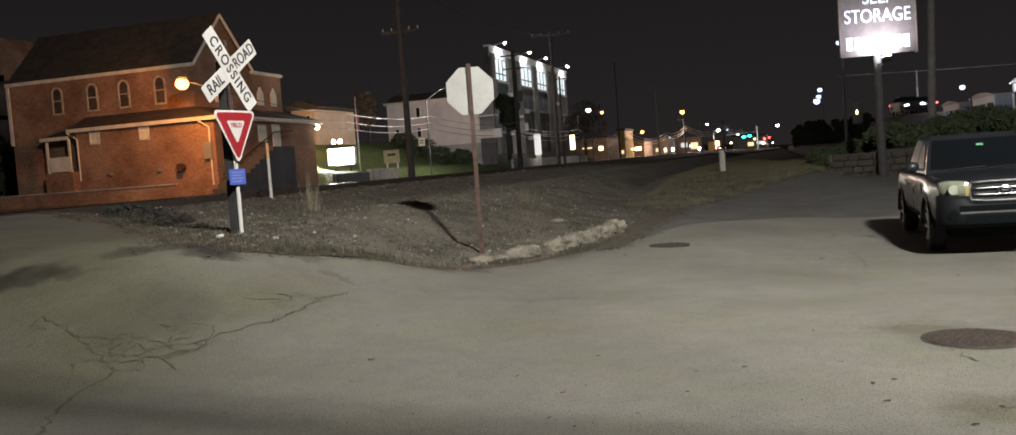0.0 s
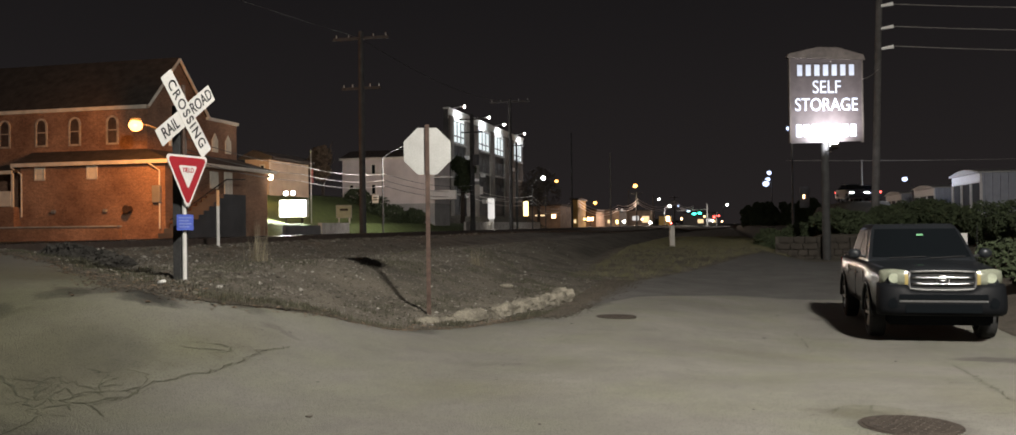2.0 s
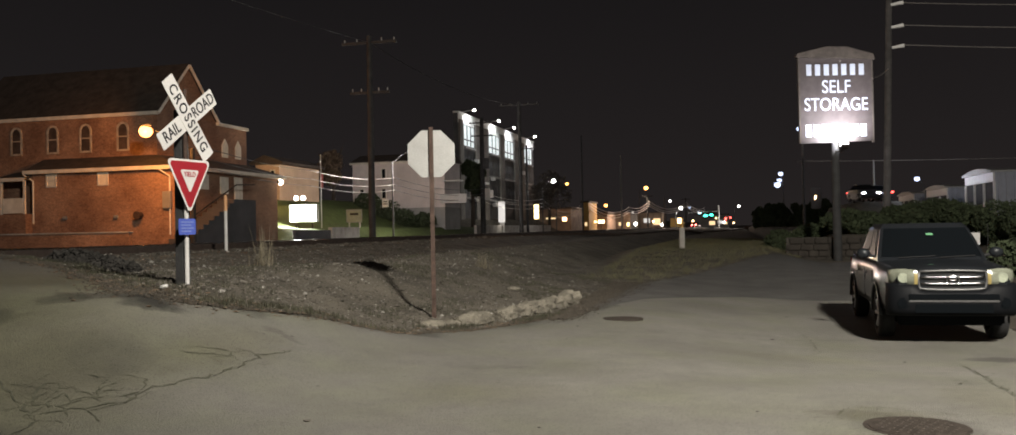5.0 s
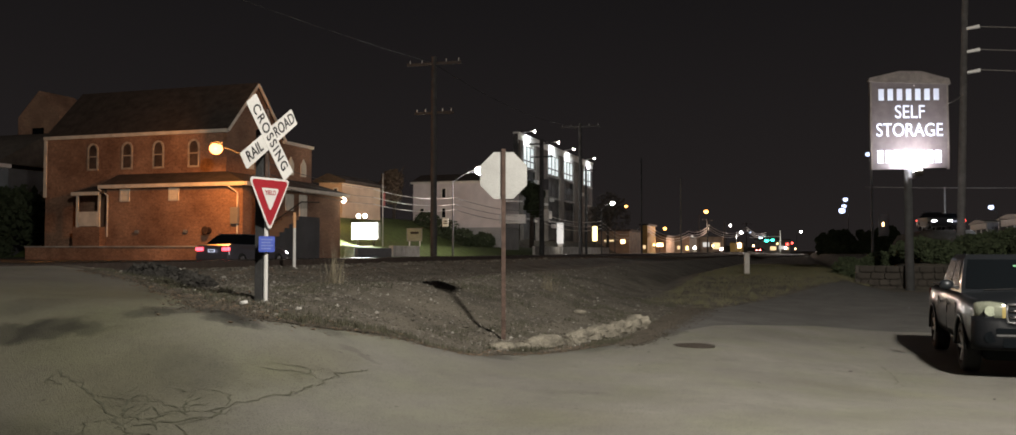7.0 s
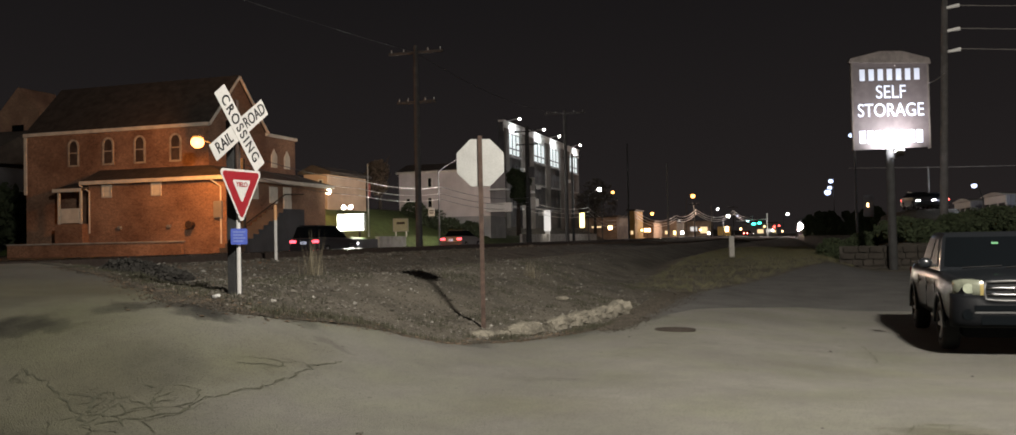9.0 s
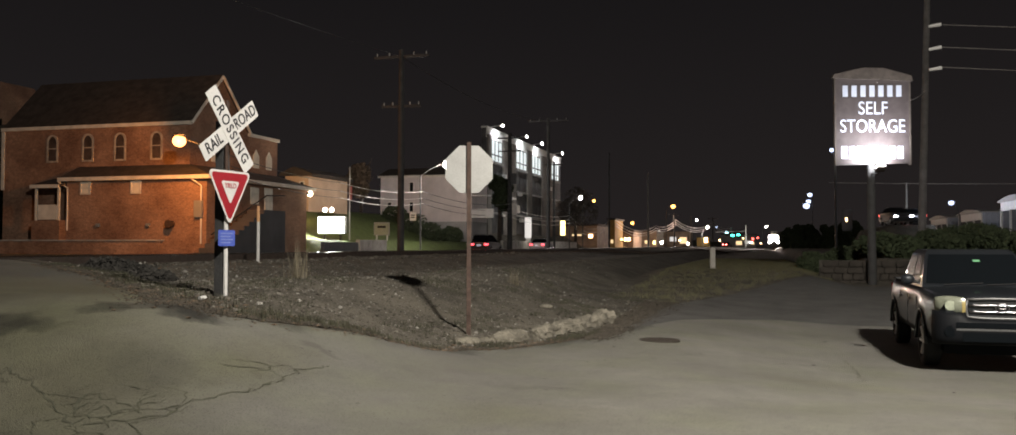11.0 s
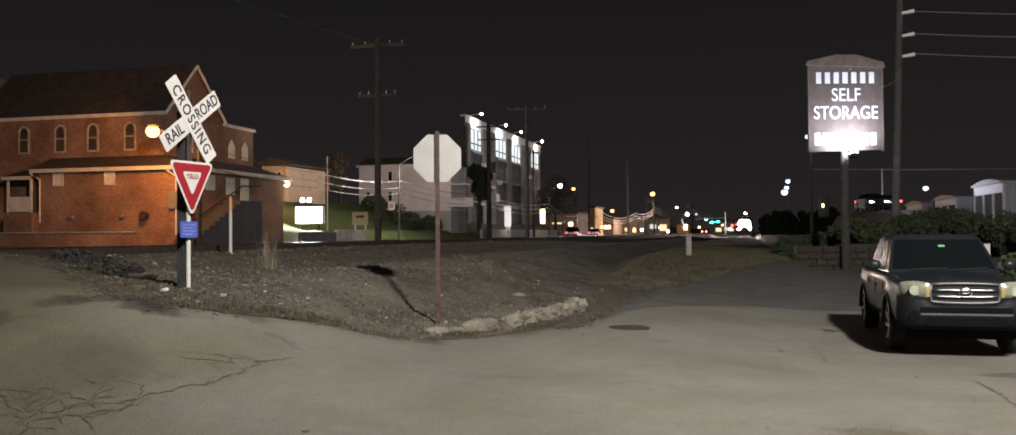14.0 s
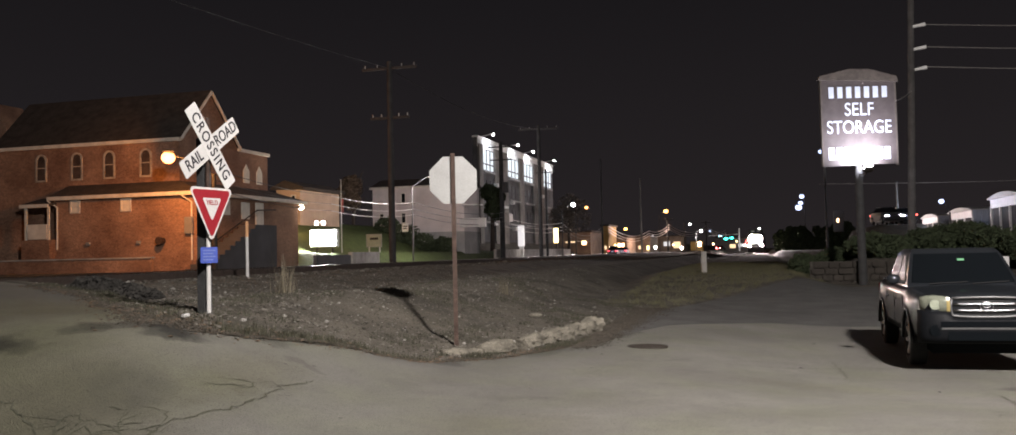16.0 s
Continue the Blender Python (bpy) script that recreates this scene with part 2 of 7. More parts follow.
def pebbles():
    """Loose stones: each one its own shade of grey or brown."""
    m = material("pebble", (0.15, 0.15, 0.15), 0.9, 8.0, 0.25, 0.5, 0.0, 60.0)
    n, l = m.node_tree.nodes, m.node_tree.links
    p = n["Principled BSDF"]
    old = p.inputs["Base Color"].links[0].from_socket
    geo, ramp, mix = n.new("ShaderNodeNewGeometry"), n.new("ShaderNodeValToRGB"), n.new("ShaderNodeMix")
    l.new(geo.outputs["Random Per Island"], ramp.inputs["Fac"])
    for k, (pos, c) in enumerate(((0.0, (0.28, 0.24, 0.19)), (0.5, (0.54, 0.48, 0.39)), (0.9, (0.82, 0.75, 0.63)), (1.0, (1.8, 1.72, 1.55)))):
        e = ramp.color_ramp.elements[k] if k < 2 else ramp.color_ramp.elements.new(pos)
        e.position, e.color = pos, (*c, 1)
    mix.data_type, mix.blend_type = "RGBA", "MULTIPLY"
    mix.inputs["Factor"].default_value = 1.0
    l.new(old, mix.inputs["A"]), l.new(ramp.outputs["Color"], mix.inputs["B"])
    l.new(mix.outputs["Result"], p.inputs["Base Color"])
    return m


MATS["pebble"] = pebbles()


def brickwork():
    """Old red brick in courses, with soot, patches and pale joints."""
    m = material("brick", (0.215, 0.115, 0.075), 0.92, 0.45, 0.30, 0.3, 0.0, 9.0, (0.25, 0.15, 0.10))
    n, l = m.node_tree.nodes, m.node_tree.links
    p = n["Principled BSDF"]
    old = p.inputs["Base Color"].links[0].from_socket
    co, sep, add, com = n.new("ShaderNodeTexCoord"), n.new("ShaderNodeSeparateXYZ"), n.new("ShaderNodeMath"), n.new("ShaderNodeCombineXYZ")
    l.new(co.outputs["Object"], sep.inputs[0])
    l.new(sep.outputs["X"], add.inputs[0]), l.new(sep.outputs["Y"], add.inputs[1])
    l.new(add.outputs[0], com.inputs["X"]), l.new(sep.outputs["Z"], com.inputs["Y"])
    br = n.new("ShaderNodeTexBrick")
    br.inputs["Scale"].default_value = 1.0
    br.inputs["Brick Width"].default_value, br.inputs["Row Height"].default_value, br.inputs["Mortar Size"].default_value = 0.23, 0.08, 0.011
    br.inputs["Color1"].default_value, br.inputs["Color2"].default_value, br.inputs["Mortar"].default_value = (0.78, 0.74, 0.72, 1), (1.12, 1.06, 1.02, 1), (1.25, 1.35, 1.4, 1)
    l.new(com.outputs[0], br.inputs["Vector"])
    mix = n.new("ShaderNodeMix")
    mix.data_type, mix.blend_type = "RGBA", "MULTIPLY"
    mix.inputs["Factor"].default_value = 1.0
    l.new(old, mix.inputs["A"]), l.new(br.outputs["Color"], mix.inputs["B"])
    l.new(mix.outputs["Result"], p.inputs["Base Color"])
    return m


MATS["brick"] = brickwork()


for row in (
    ("sign_cap", (0.07, 0.058, 0.05), 0.8, 4.0, 0.25, 0.2, 0.0, 30.0),
    ("car_silver", (0.16, 0.15, 0.17), 0.3, 2.0, 0.05, 0.0, 0.7, 60.0),
    ("car_dark", (0.03, 0.03, 0.035), 0.3, 2.0, 0.05, 0.0, 0.4, 60.0),
    ("lamp_lens", (0.165, 0.175, 0.135), 0.16, 9.0, 0.18, 0.0, 0.1, 60.0),
    ("amber_lens", (0.24, 0.19, 0.075), 0.25, 9.0, 0.1, 0.0, 0.0, 60.0),
    ("red_lens", (0.3, 0.01, 0.01), 0.25, 9.0, 0.1, 0.0, 0.0, 60.0),
    ("tag_green", (0.12, 0.3, 0.16), 0.5, 9.0, 0.1, 0.0, 0.0, 60.0),
    ("stone", (0.128, 0.116, 0.092), 0.9, 3.0, 0.4, 0.6, 0.0, 40.0),
    ("tar", (0.066, 0.066, 0.046), 0.9, 8.0, 0.3, 0.5, 0.0, 60.0),
    ("mortar", (0.05, 0.045, 0.038), 0.95, 3.0, 0.3, 0.5, 0.0, 40.0),
    ("wall_block", (0.04, 0.034, 0.028), 0.9, 2.0, 0.35, 0.6, 0.0, 30.0),
    ("bark", (0.07, 0.055, 0.045), 0.9, 5.0, 0.3, 0.5, 0.0, 40.0),
    ("flag", (0.35, 0.12, 0.12), 0.8, 2.0, 0.2, 0.0, 0.0, 20.0),
    ("cable", (0.05, 0.05, 0.05), 0.5, 8.0, 0.1, 0.0, 0.0, 40.0),
    ("bright_cable", (0.5, 0.47, 0.44), 0.4, 8.0, 0.1, 0.0, 0.6, 40.0),
    ("tan_siding", (0.5, 0.36, 0.25), 0.7, 0.8, 0.12, 0.1, 0.0, 12.0),
    ("yellow_wall", (0.55, 0.36, 0.12), 0.8, 0.8, 0.12, 0.1, 0.0, 12.0),
):
    MATS[row[0]] = material(*row)
for name, colour, power in (
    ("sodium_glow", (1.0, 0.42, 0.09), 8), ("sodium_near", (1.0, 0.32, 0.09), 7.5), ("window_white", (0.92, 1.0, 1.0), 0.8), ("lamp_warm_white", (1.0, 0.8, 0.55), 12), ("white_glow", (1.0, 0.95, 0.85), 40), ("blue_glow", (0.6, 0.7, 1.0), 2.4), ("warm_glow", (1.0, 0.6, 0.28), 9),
    ("flood_glow", (1.0, 0.97, 0.93), 60), ("sign_glow", (1.0, 1.0, 0.88), 14), ("tail_glow", (1.0, 0.07, 0.10), 5), ("brake_glow", (1.0, 0.06, 0.05), 90), ("head_glow", (0.95, 0.95, 1.0), 70),
    ("plate_glow", (0.75, 0.8, 1.0), 0.9), ("train_glow", (1.0, 0.84, 0.76), 900), ("green_glow", (0.05, 0.9, 0.62), 8), ("red_glow", (1.0, 0.08, 0.06), 8), ("window_glow", (1.0, 0.72, 0.38), 1.2),
    ("cyan_glow", (0.5, 0.95, 1.0), 5), ("yellow_glow", (1.0, 0.78, 0.32), 4), ("pale_glow", (1.0, 0.95, 0.9), 0.7),
):
    MATS[name] = glow(name, colour, power)
g = bpy.data.materials.new("dark_glass")
g.use_nodes = True
gp = g.node_tree.nodes["Principled BSDF"]
gp.inputs["Base Color"].default_value, gp.inputs["Roughness"].default_value = (0.004, 0.005, 0.006, 1), 0.08
gp.inputs["Specular IOR Level"].default_value = 0.12
gp.inputs["IOR"].default_value = 1.25
MATS["dark_glass"] = g

g = bpy.data.materials.new("tinted_glass")
g.use_nodes = True
gp = g.node_tree.nodes["Principled BSDF"]
gp.inputs["Base Color"].default_value, gp.inputs["Roughness"].default_value = (0.006, 0.007, 0.008, 1), 0.4
gp.inputs["Specular IOR Level"].default_value = 0.1
gp.inputs["IOR"].default_value = 1.2
MATS["tinted_glass"] = g
MATS["orange_paint"] = material("orange_paint", (0.55, 0.30, 0.15), 0.6, 4.0, 0.2, 0.0)
# very pale cable: the shine of lamp light is put into the base colour
MATS["lit_cable"] = material("lit_cable", (0.85, 0.78, 0.76), 0.6, 8.0, 0.05, 0.0, 0.0)
MATS["dry_leaves"] = material("dry_leaves", (0.115, 0.08, 0.052), 0.9, 3.0, 0.3, 0.2)
MATS["twigs"] = material("twigs", (0.10, 0.085, 0.07), 0.9, 3.0, 0.3, 0.2)
MATS["dull_board"] = material("dull_board", (0.30, 0.31, 0.24), 0.7, 3.0, 0.15, 0.0)
MATS["weed"] = material("weed", (0.043, 0.042, 0.026), 0.9, 3.0, 0.3, 0.2)
MATS["dark_brush"] = material("dark_brush", (0.028, 0.026, 0.023), 0.95, 3.0, 0.3, 0.0)
MATS["lamp_iron"] = material("lamp_iron", (0.07, 0.07, 0.07), 0.6, 4.0, 0.2, 0.0)
MATS["soil"] = material("soil", (0.052, 0.044, 0.034), 0.95, 5.0, 0.3, 0.8, 0.0, 40.0)
MATS["faded_blue"] = material("faded_blue", (0.16, 0.2, 0.42), 0.5, 4.0, 0.2, 0.0)
MATS["lamp_bowl"] = material("lamp_bowl", (0.24, 0.26, 0.2), 0.3, 9.0, 0.2, 0.0, 0.0)
MATS["stalk"] = material("stalk", (0.15, 0.13, 0.09), 0.9, 4.0, 0.2, 0.0)
# darker copy of the truck paint: shade on the bumper is put into colour
MATS["bumper_paint"] = material("bumper_paint", (0.0055, 0.006, 0.007), 0.5, 3.0, 0.15, 0.05, 0.0, 60.0, None, 0.06)
MATS["shop_wall"] = material("shop_wall", (0.26, 0.19, 0.14), 0.85, 0.6, 0.3, 0.1, 0.0, 8.0)
coat = MATS["truck_paint"].node_tree.nodes["Principled BSDF"]
coat.inputs["Coat Weight"].default_value, coat.inputs["Coat Roughness"].default_value = 0.5, 0.06
MATS["grille_paint"] = material("grille_paint", (0.10, 0.10, 0.10), 0.4, 4.0, 0.1, 0.0, 0.4)
MATS["new_asphalt"] = material("new_asphalt", (0.078, 0.076, 0.072), 0.9, 1.2, 0.22, 0.8, 0.0, 60.0)


# ---- mesh helpers ----
def mesh_of(bm, name, mat, smooth=False):
    me = bpy.data.meshes.new(name)
    bmesh.ops.recalc_face_normals(bm, faces=bm.faces)
    bm.to_mesh(me)
    bm.free()
    me.materials.append(MATS[mat] if isinstance(mat, str) else mat)
    if smooth:
        for p in me.polygons:
            p.use_smooth = len(p.vertices) < 5
    return me


def part(name, bm, mat, parent=None, label="", m=None, smooth=False):
    ob = new(name, mesh_of(bm, name, mat, smooth))
    if parent is not None:
        ob.parent = parent
    if m is not None:
        ob.matrix_local = m
    return tagged(ob, label)


def thing(name, m, label, category, group="", kind=""):
    ob = new(name)
    ob.empty_display_size = 0.2
    ob.matrix_world = m
    return tagged(ob, label, category, group, kind)


def box(x0, x1, y0, y1, z0, z1, bevel=0.0, bm=None):
    bm = bm or bmesh.new()
    r = bmesh.ops.create_cube(bm, size=1)["verts"]
    for v in r:
        v.co = ((x0 + x1) / 2 + v.co.x * (x1 - x0), (y0 + y1) / 2 + v.co.y * (y1 - y0), (z0 + z1) / 2 + v.co.z * (z1 - z0))
    if bevel:
        es = list({e for v in r for e in v.link_edges})
        bmesh.ops.bevel(bm, geom=es, offset=bevel, segments=2, affect="EDGES")
    return bm


def rod(p, q, r0, r1=None, seg=10, bm=None):
    """A tapered round bar from p to q."""
    bm = bm or bmesh.new()
    p, q = Vector(p), Vector(q)
    d = q - p
    m = Matrix.Translation((p + q) / 2) @ d.to_track_quat("Z", "Y").to_matrix().to_4x4()
    bmesh.ops.create_cone(bm, cap_ends=True, segments=seg, radius1=r0, radius2=r0 if r1 is None else r1, depth=d.length, matrix=m)
    return bm


def ball(c, r, bm=None, seg=12, squash=(1, 1, 1)):
    bm = bm or bmesh.new()
    vs = bmesh.ops.create_uvsphere(bm, u_segments=seg, v_segments=max(6, seg * 2 // 3), radius=r)["verts"]
    for v in vs:
        v.co = Vector([v.co[i] * squash[i] + c[i] for i in range(3)])
    return bm


def prism(pts, y0, y1, bevel=0.0, bm=None):
    """An outline in x, z, drawn out along y."""
    bm = bm or bmesh.new()
    f = bm.faces.new([bm.verts.new((x, y0, z)) for x, z in pts])
    r = bmesh.ops.extrude_face_region(bm, geom=[f])["geom"]
    vs = [v for v in r if isinstance(v, bmesh.types.BMVert)]
    for v in vs:
        v.co.y = y1
    if bevel:
        bmesh.ops.bevel(bm, geom=list(bm.edges), offset=bevel, segments=2, affect="EDGES")
    return bm


def tube(pts, r, seg=6, bm=None):
    """One bent round bar through the points."""
    bm = bm or bmesh.new()
    pts = [Vector(p) for p in pts]
    rows, n = [], None
    for i, p in enumerate(pts):
        d = (pts[min(i + 1, len(pts) - 1)] - pts[max(i - 1, 0)]).normalized()
        n = (n - d * n.dot(d)).normalized() if n and (n - d * n.dot(d)).length > 1e-3 else d.orthogonal().normalized()
        o = d.cross(n)
        rows.append([bm.verts.new(p + (n * math.cos(2 * math.pi * k / seg) + o * math.sin(2 * math.pi * k / seg)) * r) for k in range(seg)])
    for q, w in zip(rows, rows[1:]):
        for k in range(seg):
            bm.faces.new((q[k], q[(k + 1) % seg], w[(k + 1) % seg], w[k]))
    bm.faces.new(rows[0][::-1]), bm.faces.new(rows[-1])
    return bm


# ---- ground ----
PROFILE = [(-400, 4.0), (-120, 3.0), (-60, 1.0), (-31, 0.98), (-29.4, 0.95), (-29.2, 0.8), (-21, 0.8), (-20, 0.9), (-19, 1.05), (-13.4, 1.05), (-12.4, 0.92),
           (-10, 0.88), (-7.5, 0.94), (-6.3, 0.86), (-5.5, 0.6), (-4.7, 0.28), (-4.0, 0.1), (-3.0, 0.0), (60, 0.0), (400, 0.0)]


def smooth(x):
    x = min(1.0, max(0.0, x))
    return x * x * (3 - 2 * x)


def asphalt_edge(a):
    """How far along b the asphalt reaches at a."""
    if a < -2.9:
        pts = [(-21, 18.5), (-17.4, 17.4), (-14, 15.1), (-12, 13.6), (-10.6, 12.9), (-9.6, 12.0), (-7.4, 10.0), (-6.5, 9.3), (-6.0, 9.3), (-5.6, 9.9), (-4.4, 12.35), (-3.6, 13.75), (-2.97, 15.3), (-2.9, 17.0)]
    else:
        pts = [(-2.9, 17.0), (-2.6, 24.0), (1.6, 37.0), (3.0, 37.3), (6.8, 37.0), (7.2, 26.0), (14.0, 26.0)]
    a = min(max(a, pts[0][0]), pts[-1][0])
    for (a0, b0), (a1, b1) in zip(pts, pts[1:]):
        if a <= a1:
            return b0 + (b1 - b0) * (a - a0) / (a1 - a0)


CROSSING = [(-21, 0.8), (-20, 1.15), (-19, 1.24), (-17.4, 1.25), (-14, 1.2), (-12, 1.12), (-10.6, 1.05), (-9.6, 0.99), (-7.5, 0.94)]


def crossing_z(a):
    for (a0, z0), (a1, z1) in zip(CROSSING, CROSSING[1:]):
        if a0 <= a <= a1:
            return z0 + (z1 - z0) * (a - a0) / (a1 - a0)
    return -9


def height(a, b):
    a = min(max(a, -400), 400)
    if -9 < a < 1:  # the toe of the slope steps back round the corner
        a += 0.75 * smooth((b - 10.8) / 2.0) * (1 - smooth((b - 14.2) / 2.6)) * (1 - smooth((abs(a + 4.6) - 1.5) / 2.0))
    for (a0, z0), (a1, z1) in zip(PROFILE, PROFILE[1:]):
        if a <= a1:
            z = z0 + (z1 - z0) * (a - a0) / (a1 - a0)
            break
    if a > -6:
        z = max(z, 0.5 * smooth((b - 24) / 17) * (1 - smooth((a - 1.0) / 2.5)))
    z -= 0.17 * smooth((b - 15) / 2.5) * smooth((-7.0 - a) / 1.2) * (1 - smooth((-11.2 - a) / 1.2))
    # the slope behind the stop sign runs evenly up to its crest
    z -= 0.15 * smooth((a + 7.3) / 1.0) * (1 - smooth((a + 5.2) / 0.9)) * smooth((b - 12.3) / 2.0)
    z -= 0.31 * smooth((a + 2.5) / 4.5) * smooth((b - 7.5) / 6) * (1 - smooth((b - 22) / 12))
    if -21 < a < -7.5 and b < 24:  # the road rises over the tracks
        z = max(z, crossing_z(a) - 0.3 * smooth((b - asphalt_edge(a) - 0.05) / 2.2))
    if a < -2.5 and b < 9.0:  # level where the road leaves the lot
        z *= smooth((b - 5.2) / 3.8)
    # grassed bank behind the pavement, past the church
    z += 4.0 * smooth((b - 62) / 10) * smooth((-33 - a) / 9)
    # raised ground on the right, behind the low wall
    z += 1.0 * smooth((b - 38) / 3) * smooth((a - 2.5) / 2.0)
    z += 0.7 * smooth((b - 24) / 4) * smooth((a - 7.0) / 3.0) * (1 - smooth((b - 38) / 3))
    # raised bank where cars stand, beside the storage lot
    z += 2.3 * smooth((b - 79) / 4) * (1 - smooth((b - 99) / 5)) * smooth((a - 8.2) / 1.5) * (1 - smooth((a - 13.7) / 0.8))
    return z


def steps(*spans):
    out = []
    for lo, hi, n in spans:
        out += [lo + (hi - lo) * i / n for i in range(n)]
    return out + [spans[-1][1]]


def grid(name, xs, ys, zf, mat):
    vs = [(a, b, zf(a, b)) for b in ys for a in xs]
    w = len(xs)
    fs = [(j * w + i, j * w + i + 1, (j + 1) * w + i + 1, (j + 1) * w + i) for j in range(len(ys) - 1) for i in range(w - 1)]
    me = bpy.data.meshes.new(name)
    me.from_pydata(vs, [], fs)
    me.materials.append(MATS[mat])
    for p in me.polygons:
        p.use_smooth = True
    ob = new(name, me)
    ob.matrix_world = st(0, 0)
    return ob


def ground_z(a, b):
    z = height(a, b)
    rough = 0.035 * noise.noise((a * 1.3, b * 1.3, 0)) + 0.02 * noise.noise((a * 4, b * 4, 3))
    if a < 14 and a > -21 and b < asphalt_edge(a) - 0.12:
        return z - 0.05
    if -30 < a < -20.5:
        return z - 0.03
    return z + rough


ground = grid("ground", steps((-900, -120, 6), (-120, -34, 30), (-34, -14, 40), (-14, 6, 130), (6, 40, 40), (40, 900, 8)),
              steps((-400, -12, 6), (-12, 4, 24), (4, 26, 150), (26, 60, 80), (60, 140, 50), (140, 1500, 10)), ground_z, "gravel")
tagged(ground, "dark stony ground and railway embankment with sparse grass", "ground", kind="structure")


def sheet(name, cells, zf, mat):
    """A paved sheet out of rows of (b, a from, a to)."""
    vs, fs, n = [], [], 60
    for b, a0, a1 in cells:
        for i in range(n + 1):
            a = a0 + (a1 - a0) * i / n
            vs.append((a, b, zf(a, b)))
    for j in range(len(cells) - 1):
        for i in range(n):
            k = j * (n + 1) + i
            fs.append((k, k + 1, k + n + 2, k + n + 1))
    me = bpy.data.meshes.new(name)
    me.from_pydata(vs, [], fs)
    me.materials.append(MATS[mat])
    for p in me.polygons:
        p.use_smooth = True
    ob = new(name, me)
    ob.matrix_world = st(0, 0)
    return ob


def paved():
    """The asphalt of crossing road and lot, laid column by column up to its ragged edge."""
    xs = steps((-20.9, -2.9, 150), (-2.9, 14, 90))
    vs, fs, n = [], [], 110
    for a in xs:
        edge = asphalt_edge(a) + 0.10 * noise.noise((a * 2.1, 0.3, 7)) + 0.05 * noise.noise((a * 7, 0.3, 2))
        for j in range(n + 1):
            b = -14 + (edge + 14) * (j / n) ** 0.8
            z = height(a, b) + 0.005 * noise.noise((a * 0.6, b * 0.6, 9))
            vs.append((a, b, z - (0.02 if j == n else 0)))
    for i in range(len(xs) - 1):
        for j in range(n):
            k = i * (n + 1) + j
            fs.append((k, k + n + 1, k + n + 2, k + 1))
    me = bpy.data.meshes.new("pavement")
    me.from_pydata(vs, [], fs)
    me.materials.append(MATS["asphalt"])
    for p in me.polygons:
        p.use_smooth = True
    ob = new("pavement", me)
    ob.matrix_world = st(0, 0)
    return tagged(ob, "worn grey cracked asphalt of a lot and crossing", "asphalt", kind="structure")


pavement = paved()
road = sheet("road", [(b, -29.2, -21) for b in steps((-140, 140, 28), (140, 900, 20))], lambda a, b: height(a, b) + 0.005, "main_asphalt")
tagged(road, "dark asphalt main road beyond the tracks", "road", kind="structure")


# ---- railway ----
def railway():
    TA = -16.2
    t = thing("railway_track", st(TA, 0, 1.05), "rusty steel rails on dark wooden ties, polished on top", "railway track")
    for x in (-0.7525, 0.7525):
        r = part("rail", box(x - 0.035, x + 0.035, -40, 260, 0.05, 0.205), "rail", t)
        part("rail_foot", box(x - 0.07, x + 0.07, -40, 260, 0.03, 0.05), "rail", t)
        part("rail_head", box(x - 0.036, x + 0.036, -40, 260, 0.206, 0.222), "rail_top", t, "shiny worn rail head")
    tie = mesh_of(box(-1.3, 1.3, -0.11, 0.11, -0.12, 0.03, 0.01), "tie", "tie")
    for i in range(180):
        o = new("tie", tie)
        o.parent = t
        o.matrix_local = pose(random.uniform(-0.03, 0.03), -10 + i * 0.55, 0, 0, 0, random.uniform(-1, 1))


railway()


# ---- signs near the camera ----
def text_mesh(body, size, mat, name, parent, m, sx=1.0, extrude=0.002, spacing=1.0, bold=0.012):
    c = bpy.data.curves.new(name, "FONT")
    c.body, c.size, c.align_x, c.align_y, c.extrude, c.space_character = body, size, "CENTER", "CENTER", extrude, spacing
    c.offset = bold * size
    tmp = bpy.data.objects.new(name, c)
    me = bpy.data.meshes.new_from_object(tmp)
    bpy.data.objects.remove(tmp)
    me.transform(Matrix.Diagonal((sx, 1, 1, 1)))
    me.materials.clear()
    me.materials.append(MATS[mat])
    ob = new(name, me)
    ob.parent = parent
    ob.matrix_local = m
    return ob


def rounded(pts, r, n=5):
    """An outline with rounded corners."""
    out = []
    for i, p in enumerate(pts):
        p, a, b = Vector(p), Vector(pts[i - 1]), Vector(pts[(i + 1) % len(pts)])
        u, v = (a - p).normalized(), (b - p).normalized()
        ang = u.angle(v)
        d = r / math.tan(ang / 2)
        s, e = p + u * d, p + v * d
        c = p + (u + v).normalized() * (r / math.sin(ang / 2))
        for k in range(n + 1):
            w = (s - c).lerp(e - c, k / n).normalized() * r
            out.append(tuple(c + w))
    return out


